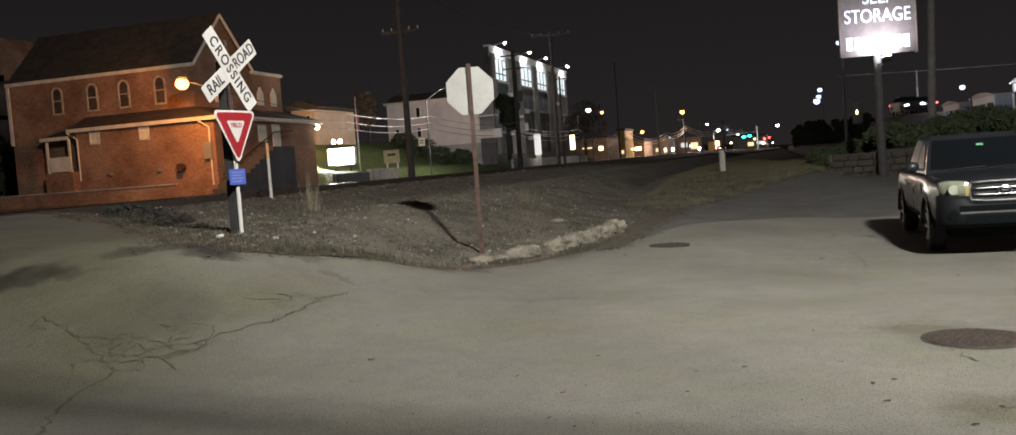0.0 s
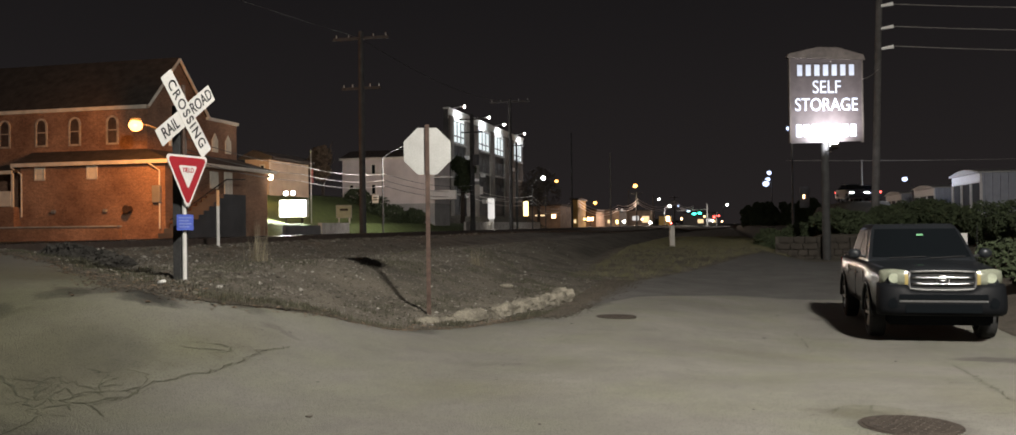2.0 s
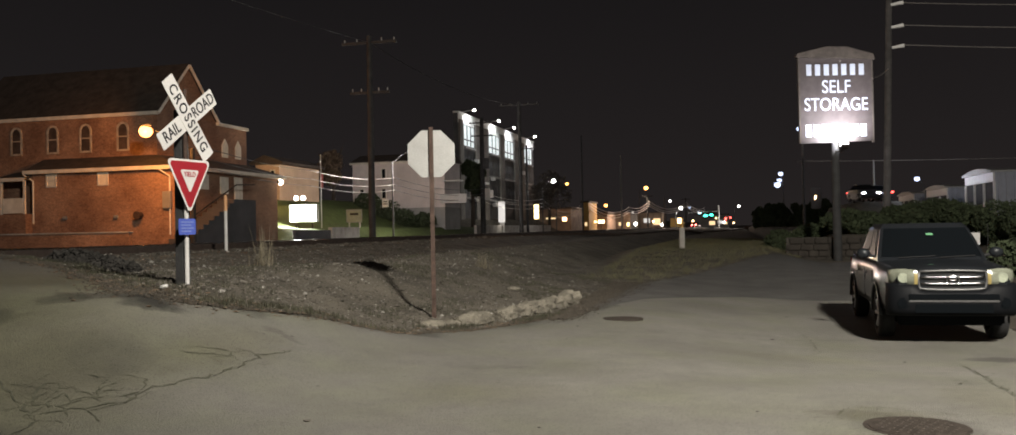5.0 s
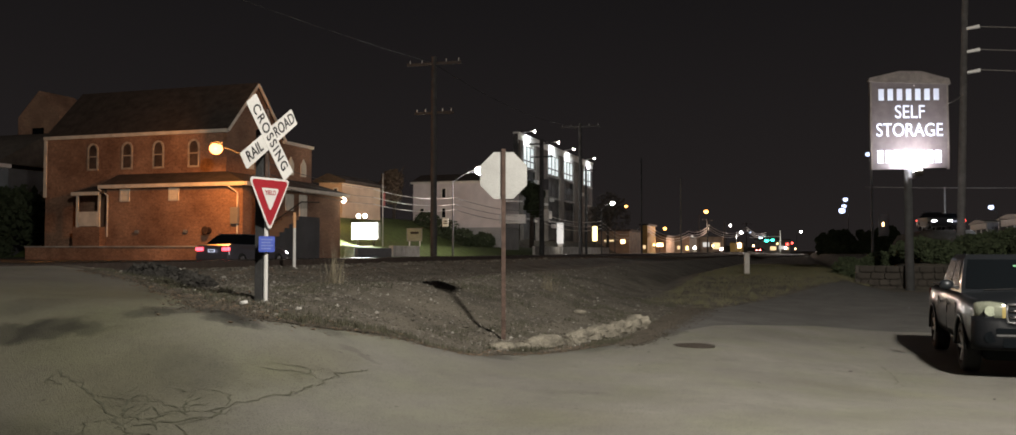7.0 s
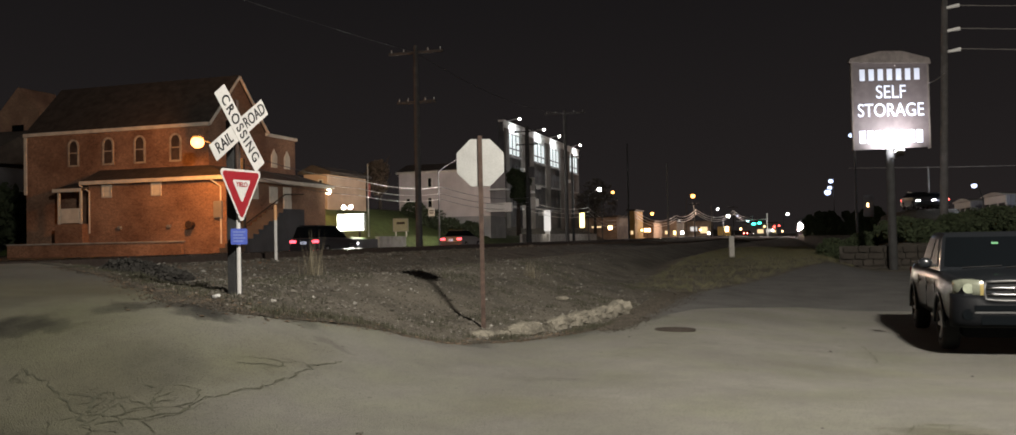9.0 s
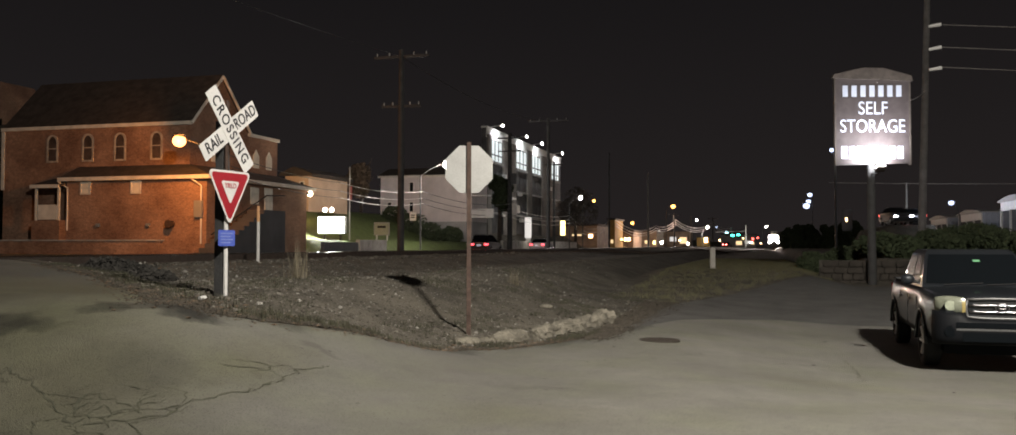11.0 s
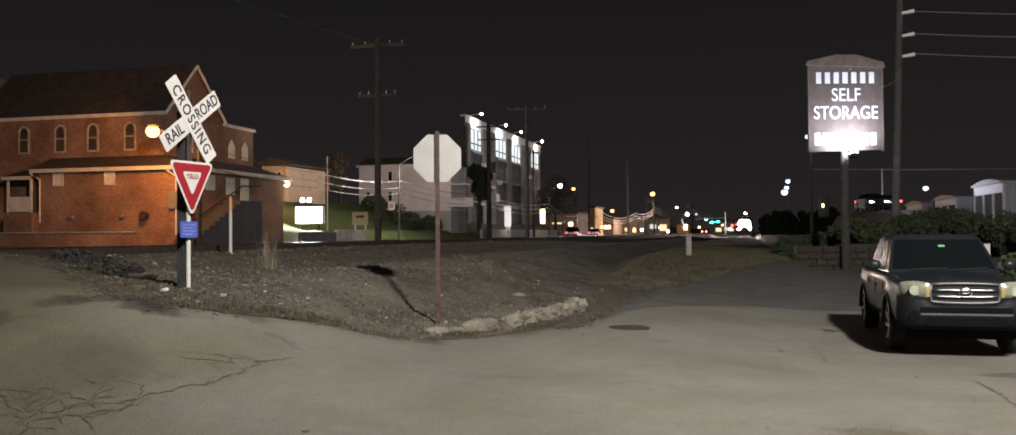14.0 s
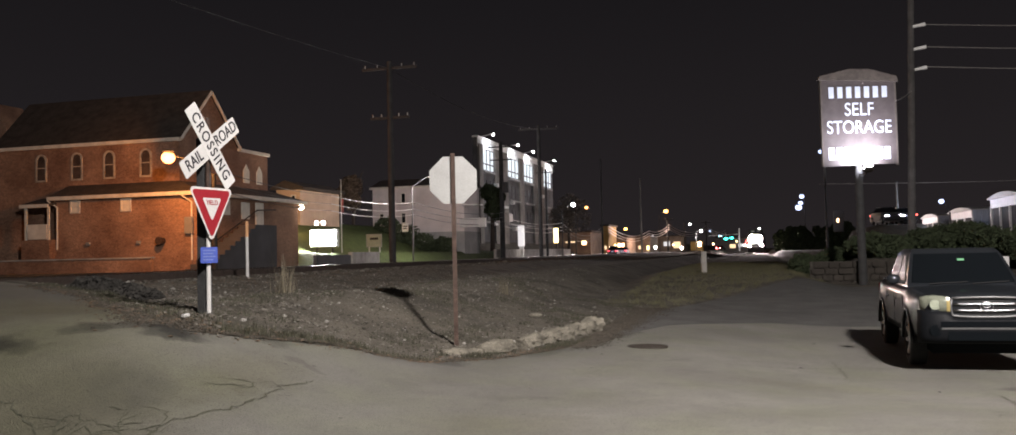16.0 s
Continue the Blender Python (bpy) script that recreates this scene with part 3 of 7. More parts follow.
def crossing_sign(x, y, z, turn):
    t = thing("railroad_crossing_sign", pose(x, y, z, 0, 0, turn), "white crossbuck over a red and white yield sign on a post", "road sign")
    part("post", box(-0.024, 0.024, 0.0, 0.022, -0.2, 1.5), "sheet_white", t, "white painted steel post")
    part("upper_post", box(-0.024, 0.024, 0.0, 0.022, 1.5, 2.45), "rust_post", t)
    cz = 2.075
    for i, (ang, words) in enumerate(((-51.8, "CROSSING"), (35.5, "RAIL ROAD"))):
        m = pose(0, -0.03 - 0.008 * (1 - i), cz, 90, 0, 0) @ pose(0, 0, 0, 0, 0, ang)
        bm = prism(rounded([(-0.59, -0.112), (0.59, -0.112), (0.59, 0.112), (-0.59, 0.112)], 0.015, 2), 0, 0.004)
        for v in bm.verts:
            v.co = Vector((v.co.x, v.co.z, v.co.y))
        blade = part("blade", bm, "sheet_white", t, "white reflective blade with black letters", m)
        if i == 0:
            text_mesh(words, 0.2, "letter_black", "lettering", blade, pose(0, 0, 0.006), 0.86, 0.002, 1.24)
        else:
            for word, x in zip(words.split(), (-0.345, 0.34)):
                text_mesh(word, 0.2, "letter_black", "lettering", blade, pose(x, 0, 0.006), 0.82)
    zy = 1.122
    h = 0.69
    tri = [(-0.40, h), (0.40, h), (0.0, 0.0)]
    part("yield_plate", prism(rounded([(x_, z_ + 0.0) for x_, z_ in tri], 0.045), -0.045, -0.041), "sheet_white", t, "white rim of a yield sign", pose(0, 0, zy - 0.25))
    red = [(-0.353, h - 0.027), (0.353, h - 0.027), (0.0, 0.054)]
    part("red_field", prism(rounded(red, 0.035), -0.049, -0.0452), "sheet_red", t, "red band of a yield sign", pose(0, 0, zy - 0.25))
    inner = [(-0.17, h - 0.13), (0.17, h - 0.13), (0.0, h - 0.13 - 0.294)]
    part("white_field", prism(rounded(inner, 0.02), -0.053, -0.0492), "sheet_white", t, "", pose(0, 0, zy - 0.25))
    text_mesh("YIELD", 0.085, "sheet_red", "lettering", t, pose(0, -0.055, zy - 0.25 + h - 0.19, 90, 0, 0), 0.95)
    pl = part("notice_plate", prism(rounded([(-0.15, 0), (0.15, 0), (0.15, 0.2), (-0.15, 0.2)], 0.02), -0.045, -0.041), "sheet_blue", t, "small blue notice plate with white lines", pose(-0.05, 0, 0.62))
    for k in range(4):
        part("text_bar", box(-0.11, 0.11 - 0.04 * (k % 2), -0.047, -0.0452, 0.15 - k * 0.038, 0.166 - k * 0.038), "faded_blue", pl)
    return t


crossing_sign(-3.24, 11.77, 0.9, 65)
wp = thing("timber_post", pose(-3.33, 11.87, 0.9, 0, 0, 65), "dark square timber post behind the sign", "post")
part("timber", box(-0.066, 0.066, -0.066, 0.066, -0.3, 2.2, 0.01), "wood_pole", wp)


def stop_sign(x, y, z, turn):
    t = thing("stop_sign", pose(x, y, z, 0, 0, turn), "bare metal back of an octagonal stop sign on a rusty post", "road sign")
    part("post", box(-0.035, 0.035, -0.045, 0.0, -0.3, 2.95, 0.004), "rust_post", t, "rusty brown channel post")
    r = 0.381 / math.cos(radians(22.5))
    pts = [(r * math.cos(radians(22.5 + 45 * k)), r * math.sin(radians(22.5 + 45 * k))) for k in range(8)]
    part("plate", prism(rounded(pts, 0.02, 2), 0.004, 0.008), "sheet_bare", t, "grey aluminium back of the plate", pose(0, 0, 2.52))
    return t


stop_sign(-0.27, 14.93, 0.24, 0)


# ---- parked truck ----
def side(pts, x0, x1, bevel=0.0, seg=2):
    """An outline in y, z, drawn out along x."""
    bm = bmesh.new()
    f = bm.faces.new([bm.verts.new((x0, y, z)) for y, z in pts])
    r = bmesh.ops.extrude_face_region(bm, geom=[f])["geom"]
    for v in r:
        if isinstance(v, bmesh.types.BMVert):
            v.co.x = x1
    if bevel:
        es = [e for e in bm.edges if abs(e.verts[0].co.x - e.verts[1].co.x) < 1e-4]
        bmesh.ops.bevel(bm, geom=es, offset=bevel, segments=seg, affect="EDGES")
    return bm


def quad(pts, thick=0.006):
    """A flat pane with thickness along its normal."""
    bm = bmesh.new()
    vs = [Vector(p) for p in pts]
    n = (vs[1] - vs[0]).cross(vs[2] - vs[1]).normalized() * thick
    lo, hi = [bm.verts.new(v) for v in vs], [bm.verts.new(v + n) for v in vs]
    bm.faces.new(lo[::-1]), bm.faces.new(hi)
    for i in range(len(vs)):
        j = (i + 1) % len(vs)
        bm.faces.new((lo[i], lo[j], hi[j], hi[i]))
    return bm


def ring(r, w, tyre, seg=28):
    """A tyre: a round section swept about x."""
    bm = bmesh.new()
    prof = [(-w / 2, r * 0.66), (-w / 2 * 1.05, r * 0.82), (-w / 2 * 0.9, r * 0.96), (-w / 2 * 0.6, r), (w / 2 * 0.6, r), (w / 2 * 0.9, r * 0.96), (w / 2 * 1.05, r * 0.82), (w / 2, r * 0.66)]
    rows = []
    for k in range(seg):
        t = 2 * math.pi * k / seg
        rows.append([bm.verts.new((x, rr * math.cos(t), rr * math.sin(t))) for x, rr in prof])
    for k in range(seg):
        p, q = rows[k], rows[(k + 1) % seg]
        for i in range(len(prof)):
            j = (i + 1) % len(prof)
            bm.faces.new((p[i], p[j], q[j], q[i]))
    return bm


def wheel(parent, x, y, r, w, out):
    """out: +1 where the rim faces +x, -1 where it faces -x."""
    h = part("wheel", rod((-w * 0.3, 0, 0), (w * 0.3, 0, 0), r * 0.25, r * 0.25, 12), "black_plastic", parent, "", pose(x, y, r))
    part("tyre", ring(r, w, True), "rubber", h, "black rubber tyre", smooth=True)
    bm = rod((out * w * 0.10, 0, 0), (out * w * 0.2, 0, 0), r * 0.66, r * 0.66, 24)
    for k in range(6):
        t = 2 * math.pi * k / 6
        rod((out * w * 0.3, r * 0.1 * math.cos(t), r * 0.1 * math.sin(t)), (out * w * 0.34, r * 0.62 * math.cos(t), r * 0.62 * math.sin(t)), r * 0.09, r * 0.11, 6, bm)
    rod((out * w * 0.2, 0, 0), (out * w * 0.42, 0, 0), r * 0.15, r * 0.13, 12, bm)
    part("rim", bm, "alloy", h, "grey alloy rim")


def loft(rows, cap0=False, cap1=False):
    """A skin through rows of points, all of one length."""
    bm = bmesh.new()
    vs = [[bm.verts.new(p) for p in r] for r in rows]
    for p, q in zip(vs, vs[1:]):
        for i in range(len(p) - 1):
            bm.faces.new((p[i], p[i + 1], q[i + 1], q[i]))
    if cap0:
        bm.faces.new(vs[0][::-1])
    if cap1:
        bm.faces.new(vs[-1])
    return bm


def between(x, pts):
    """A value read off a line of (place, value) pairs, eased between them."""
    if x <= pts[0][0]:
        return pts[0][1]
    for (x0, v0), (x1, v1) in zip(pts, pts[1:]):
        if x <= x1:
            return v0 + (v1 - v0) * (x - x0) / (x1 - x0)
    return pts[-1][1]


def truck(m):
    t = thing("pickup_truck", m, "dark blue-grey double-cab pickup truck parked with its lights off", "truck")
    L = 5.2
    wide = ((0.0, 0.74), (0.06, 0.79), (0.15, 0.84), (0.35, 0.885), (0.6, 0.915), (1.0, 0.925), (1.4, 0.915), (1.7, 0.89), (3.5, 0.89), (3.85, 0.915), (4.2, 0.925), (4.6, 0.915), (5.1, 0.89), (5.2, 0.86))
    top = ((0.0, 1.05), (0.05, 1.09), (0.15, 1.115), (0.4, 1.14), (0.9, 1.165), (1.4, 1.19), (1.6, 1.195), (5.2, 1.20))

    def sill(y):
        z = between(y, ((0.0, 0.56), (0.3, 0.50), (1.5, 0.46), (3.7, 0.46), (4.9, 0.56), (5.2, 0.60)))
        for yc in (0.98, 4.22):
            if abs(y - yc) < 0.46:
                z = max(z, 0.38 + math.sqrt(0.46 ** 2 - (y - yc) ** 2))
        return z
    ys = sorted({round(v, 3) for v in [0.0, 0.03, 0.06, 0.1, 0.15, 0.25, 0.35, 0.45] + [0.52 + 0.046 * k for k in range(21)] + [1.6, 1.8, 2.2, 2.6, 3.0, 3.4, 3.6] + [3.76 + 0.046 * k for k in range(21)] + [4.8, 5.0, 5.15, 5.2]})
    rows = []
    for y in ys:
        w, zt, zs = between(y, wide), between(y, top), sill(y)
        crown = 0.035 * (1 - smooth((y - 1.2) / 0.4))
        half = [(0.0, zt + crown), (0.30 * w, zt + crown * 0.95), (0.42 * w, zt + crown * 0.55), (0.62 * w, zt - 0.002), (0.80 * w, zt - 0.008), (0.89 * w, zt - 0.03), (0.945 * w, zt - 0.09), (0.965 * w, zt - 0.17)]
        zb = zt - 0.17
        for f, k in ((0.25, 0.985), (0.5, 1.0), (0.8, 0.995), (1.0, 0.975)):
            half.append((k * w, zb + (zs - zb) * f))
        half.append((0.90 * w, zs - 0.005))
        rows.append([(-x, y, z) for x, z in half[::-1]] + [(x, y, z) for x, z in half[1:]])
    part("body", loft(rows, True, True), "truck_paint", t, "dark blue-grey painted body", smooth=True)

    # cab: rounded in plan, drawn in with height
    def ring_at(z):
        u = (z - 1.17) / 0.605
        w = 0.815 - 0.165 * u ** 1.2
        y0, y1 = 1.38 + 0.72 * u + 0.10 * max(0, u - 0.9), 3.86 - 0.22 * u ** 2
        return w, y0, y1

    def front(x, z):
        w, y0, y1 = ring_at(z)
        return y0 + 0.13 * (x / w) ** 2 + 0.10 * max(0, abs(x / w) - 0.85) / 0.15
    rows = []
    levels = [1.17, 1.24, 1.35, 1.48, 1.6, 1.68, 1.725, 1.752, 1.768, 1.775]
    for z in levels:
        w, y0, y1 = ring_at(min(z, 1.70))
        g = 0.35 * smooth((z - 1.68) / 0.14)
        w, y0, y1 = w * (1 - 0.35 * g), y0 + 0.55 * g, y1 - 0.4 * g
        o = [(w * k / 6, y0 + 0.13 * (k / 6) ** 2) for k in range(-6, 7)]
        o += [(w * 1.0, y0 + 0.25), (w * 1.005, (y0 + y1) / 2), (w, y1 - 0.15), (w * 0.85, y1), (0, y1 + 0.03), (-w * 0.85, y1), (-w, y1 - 0.15), (-w * 1.005, (y0 + y1) / 2), (-w, y0 + 0.25), (-w, y0 + 0.13)]
        rows.append([(x, y, z) for x, y in o])
    part("cab", loft(rows, False, True), "truck_paint", t, "dark grey roof and pillars", smooth=True)
    gl = []
    for k in range(7):
        z = 1.235 + (1.690 - 1.235) * k / 6
        w, y0, y1 = ring_at(z)
        gl.append([(w * 0.93 * i / 8, y0 + 0.13 * (0.93 * i / 8) ** 2 - 0.010, z + 0.006) for i in range(-8, 9)])
    glass = part("windscreen", loft(gl), "dark_glass", t, "dark windscreen", smooth=True)
    part("sticker", quad([(-0.02, 1.80, 1.60), (0.08, 1.80, 1.60), (0.08, 1.835, 1.63), (-0.02, 1.835, 1.63)], 0.003), "tag_green", glass, "small pale green tag", pose(0, 0.005, -0.02))
    for s in (-1, 1):
        for y0, y1, y2, y3 in ((1.80, 2.60, 2.60, 2.30), (2.70, 3.52, 3.42, 2.70)):
            z0, z1 = 1.245, 1.665
            w0, w1 = ring_at(z0)[0], ring_at(z1)[0]
            p = [(s * (w0 + 0.012), y0, z0), (s * (w0 + 0.012), y1, z0), (s * (w1 + 0.012), y2, z1), (s * (w1 + 0.012), y3, z1)]
            part("side_window", quad(p if s > 0 else p[::-1]), "tinted_glass", t, "dark tinted side window")
        mir = part("mirror", ball((0, 0, 0), 0.11, None, 16, (1.0, 0.6, 0.78)), "truck_paint", t, "painted door mirror", pose(s * 1.0, 1.74, 1.29), smooth=True)
        part("mirror_arm", rod((-s * 0.18, 0, -0.05), (-s * 0.05, 0, -0.03), 0.025), "black_plastic", mir)
        for yd in (1.66, 2.66, 3.66):
            part("door_seam", box(s * 0.885 - 0.006, s * 0.885 + 0.006, yd - 0.005, yd + 0.005, 0.52, 1.02), "black_plastic", t)
        for yd in (2.45, 3.45):
            part("door_handle", box(s * 0.895 - 0.02, s * 0.895 + 0.02, yd - 0.09, yd + 0.09, 0.93, 0.965, 0.012), "chrome", t)
        for yc in (0.98, 4.22):  # flared lip round the wheel opening
            lip = [(s * 0.915, yc + 0.475 * math.cos(math.pi * k / 14), 0.38 + 0.475 * math.sin(math.pi * k / 14)) for k in range(15)]
            part("arch_lip", tube(lip, 0.028, 8), "truck_paint", t, smooth=True)
        # headlight: a rounded lens that wraps round the corner
        hl_rows = []
        for k in range(9):
            u = k / 8
            x = 0.47 + 0.37 * u
            y = -0.015 + 0.17 * u ** 2.6
            z0, z1 = 0.885 - 0.01 * u + 0.03 * u ** 3, 1.08 + 0.025 * math.sin(u * 2.2) - 0.03 * u ** 4
            hl_rows.append([(s * x, y + 0.05, z0 - 0.012), (s * x, y + 0.004, z0), (s * x, y - 0.012, z0 + (z1 - z0) * 0.3), (s * x, y - 0.010, z0 + (z1 - z0) * 0.7), (s * x, y + 0.015, z1), (s * x, y + 0.06, z1 + 0.012)])
        hl = part("headlight", loft(hl_rows, True, True), "lamp_lens", t, "clear clouded headlight lens", smooth=True)
        part("turn_signal", loft([[(p[0] - s * 0.004, p[1] - 0.006, p[2]) for p in r[1:5]] for r in hl_rows[:2]]), "amber_lens", hl, "amber indicator lens", smooth=True)
        part("reflector", rod((s * 0.66, -0.012, 0.98), (s * 0.66, 0.06, 0.98), 0.072, 0.065, 20), "lamp_bowl", hl, "dull silver reflector bowl")
        part("tail_lamp", box(s * 0.76, s * 0.845, L - 0.02, L + 0.02, 0.72, 1.10, 0.01), "red_lens", t)
    # grille: a painted surround, a dark mesh and chrome bars
    def grille_row(x):
        f = abs(x) / 0.45
        return -0.035 + 0.03 * f ** 2, 0.805 + 0.02 * f ** 3, 1.085 - 0.015 * f ** 2
    bk = []
    for k in range(13):
        x = -0.44 + 0.88 * k / 12
        y, z0, z1 = grille_row(x)
        bk.append([(x, y + 0.02, z0), (x, y + 0.02, z1)])
    part("grille_mesh", loft(bk), "black_plastic", t, "black grille mesh")
    o = [(-0.44 + 0.88 * k / 10, 1) for k in range(11)] + [(0.46, 0.5)] + [(0.44 - 0.88 * k / 10, 0) for k in range(11)] + [(-0.46, 0.5)]
    pts = []
    for x, e in o + o[:1]:
        y, z0, z1 = grille_row(x)
        pts.append((x, y, z0 + (z1 - z0) * e))
    part("grille_frame", tube(pts, 0.020, 8), "grille_paint", t, "dull chrome grille surround", smooth=True)
    for e, r in ((0.66, 0.019), (0.32, 0.019)):
        pts = []
        for k in range(13):
            x = -0.42 + 0.84 * k / 12
            y, z0, z1 = grille_row(x)
            pts.append((x, y - 0.004, z0 + (z1 - z0) * e))
        part("grille_bar", tube(pts, r, 8), "chrome", t, "chrome grille bar", smooth=True)
    emb = bmesh.new()
    tube([(0.085 * math.cos(k * math.pi / 12), -0.055, 0.955 + 0.062 * math.sin(k * math.pi / 12)) for k in range(25)], 0.010, 8, emb)
    tube([(0.05 * math.cos(k * math.pi / 8), -0.055, 0.965 + 0.022 * math.sin(k * math.pi / 8)) for k in range(17)], 0.008, 6, emb)
    part("emblem", emb, "chrome", t, "plain chrome oval badge", smooth=True)
    # bumper: one rounded skin that wraps back to the wheels
    rows = []
    for k in range(25):
        u = -1 + 2 * k / 24
        x = 0.90 * math.sin(u * 1.35) / math.sin(1.35)
        y = -0.085 + 0.50 * max(0, abs(u) - 0.45) ** 2 + 0.45 * max(0, abs(u) - 0.8) ** 1.5
        rows.append([(x * 0.97, y + 0.12, 0.42), (x * 0.99, y + 0.03, 0.455), (x, y + 0.005, 0.52), (x, y, 0.60), (x, y, 0.69), (x * 0.99, y + 0.012, 0.745)] + ([(x * 0.985, y + 0.05, 0.785), (x * 0.98, y + 0.09, 0.788), (x * 0.97, y + 0.12, 0.79)] if abs(x) < 0.44 else [(x * 0.985, y + 0.028, 0.82), (x * 0.98, y + 0.055, 0.875), (x * 0.97, y + 0.12, 0.9)]))
    bp = part("bumper", loft(rows), "bumper_paint", t, "dull dark painted front bumper", smooth=True)
    part("intake", box(-0.60, 0.60, -0.092, -0.02, 0.665, 0.745, 0.008), "dark_glass", bp, "black upper intake slot")
    part("intake_lip", box(-0.60, 0.60, -0.10, -0.05, 0.628, 0.658, 0.008), "grille_paint", bp, "thin painted lip below the slot")
    part("intake", box(-0.52, 0.52, -0.090, -0.02, 0.47, 0.61, 0.008), "dark_glass", bp, "black lower intake")
    for s in (-1, 1):
        part("fog_lamp_recess", rod((s * 0.67, -0.075, 0.615), (s * 0.66, 0.06, 0.615), 0.082, 0.07, 20), "dark_glass", bp, "dark round fog lamp recess")
        part("fog_lamp", rod((s * 0.672, -0.080, 0.615), (s * 0.67, -0.07, 0.615), 0.05, 0.05, 16), "dark_glass", bp, "small dark fog lamp glass")
    for x in (-0.5, 0.1):
        part("wiper", tube([(x, 1.40 + 0.13 * (x / 0.8) ** 2, 1.225), (x + 0.55, 1.43 + 0.13 * ((x + 0.55) / 0.8) ** 2, 1.25)], 0.009), "black_plastic", t)
    # added box, near black to stand in for the shade under the bumper
    part("valance", box(-0.72, 0.72, 0.16, 0.50, 0.27, 0.50, 0.03), "dark_glass", t, "black plastic lower valance")
    part("underbody", box(-0.70, 0.70, 0.3, 4.9, 0.34, 0.52), "black_plastic", t)
    part("wheel_well", box(-0.62, 0.62, 0.55, 1.45, 0.5, 0.98), "black_plastic", t)
    part("wheel_well", box(-0.62, 0.62, 3.76, 4.68, 0.5, 0.98), "black_plastic", t)
    part("bed_rail", box(-0.82, 0.82, 3.9, L - 0.02, 1.195, 1.22, 0.01), "black_plastic", t)
    part("aerial", rod((0.78, 1.30, 1.15), (0.80, 1.36, 1.75), 0.004, 0.003, 5), "black_plastic", t)
    for s in (-1, 1):
        for y in (0.98, 4.22):
            wheel(t, s * 0.79, y, 0.375, 0.24, s)
    return t


truck(st(3.12, 14.6, -0.30, -0.8))


# ---- cars ----
def car(m, paint, label, glowing_tail="tail_glow", suv=False, name="car"):
    """A car that drives towards +y; its origin is the ground under its tail."""
    t = thing(name, m, label, "car")
    L, top = 4.6, (1.62 if suv else 1.45)
    o = [(0.10, 0.30), (0.0, 0.50), (0.03, 0.95), (0.25, 1.02), (3.3, 0.98), (4.25, 0.78), (4.55, 0.62), (4.58, 0.36), (4.3, 0.26)]
    body = side(o + [(4.05, 0.24), (0.5, 0.24)], -0.88, 0.88, 0.06, 3)
    for v in body.verts:
        v.co.x *= 1 - 0.09 * smooth((v.co.z - 0.7) / 0.35) - 0.12 * smooth((v.co.y - 3.9) / 0.7) - 0.06 * (1 - smooth(v.co.y / 0.5))
    part("body", body, paint, t)
    cab = side([(0.12 if suv else 0.45, 0.98), (0.30 if suv else 1.05, top - 0.06), (1.4, top), (2.3, top - 0.03), (3.35, 0.96)], -0.74, 0.74, 0.04)
    for v in cab.verts:
        v.co.x *= 1 - 0.2 * smooth((v.co.z - 0.98) / 0.45)
    part("cab", cab, "dark_glass", t, "dark windows of the cabin")
    part("roof", box(-0.56, 0.56, 0.45 if suv else 1.1, 2.3, top - 0.02, top + 0.015, 0.012), paint, t)
    part("rear_bumper", box(-0.80, 0.80, -0.07, 0.1, 0.36, 0.60, 0.04), paint, t)
    # the plate emits: lamp light on it is put into the material
    pl = part("number_plate", box(-0.16, 0.16, -0.085, -0.072, 0.68, 0.80), "plate_glow", t, "lit pale number plate with a bar")
    part("plate_bar", box(-0.12, 0.12, -0.09, -0.0852, 0.71, 0.77), "letter_black", pl)
    for s in (-1, 1):
        # brake lights are drawn taller, with their bloom put into the lens size
        part("tail_light", box(s * 0.64 - 0.17, s * 0.64 + 0.17, -0.05, 0.06, 0.72 if glowing_tail == "brake_glow" else 0.74, 1.0 if glowing_tail == "brake_glow" else 0.88, 0.02), glowing_tail, t, "glowing red tail light")
        part("headlight", box(s * 0.60 - 0.15, s * 0.60 + 0.15, 4.40, 4.56, 0.60, 0.71, 0.02), "head_glow", t, "glowing white headlight")
        for y in (0.85, 3.65):
            wheel(t, s * 0.78, y, 0.32, 0.2, s)
    return t


silver_car = car(st(-23.2, -66, 0.80), "car_silver", "dull silver saloon car driving with its lights on")
dark_car = car(st(-23.2, -90, 0.80), "car_dark", "dark crossover car driving with red tail lights", suv=True, name="crossover_car")
far_car = car(st(-13.1, 325, 1.0, -24), "car_dark", "dark car waiting with bright red brake lights", "brake_glow", True, "waiting_car")


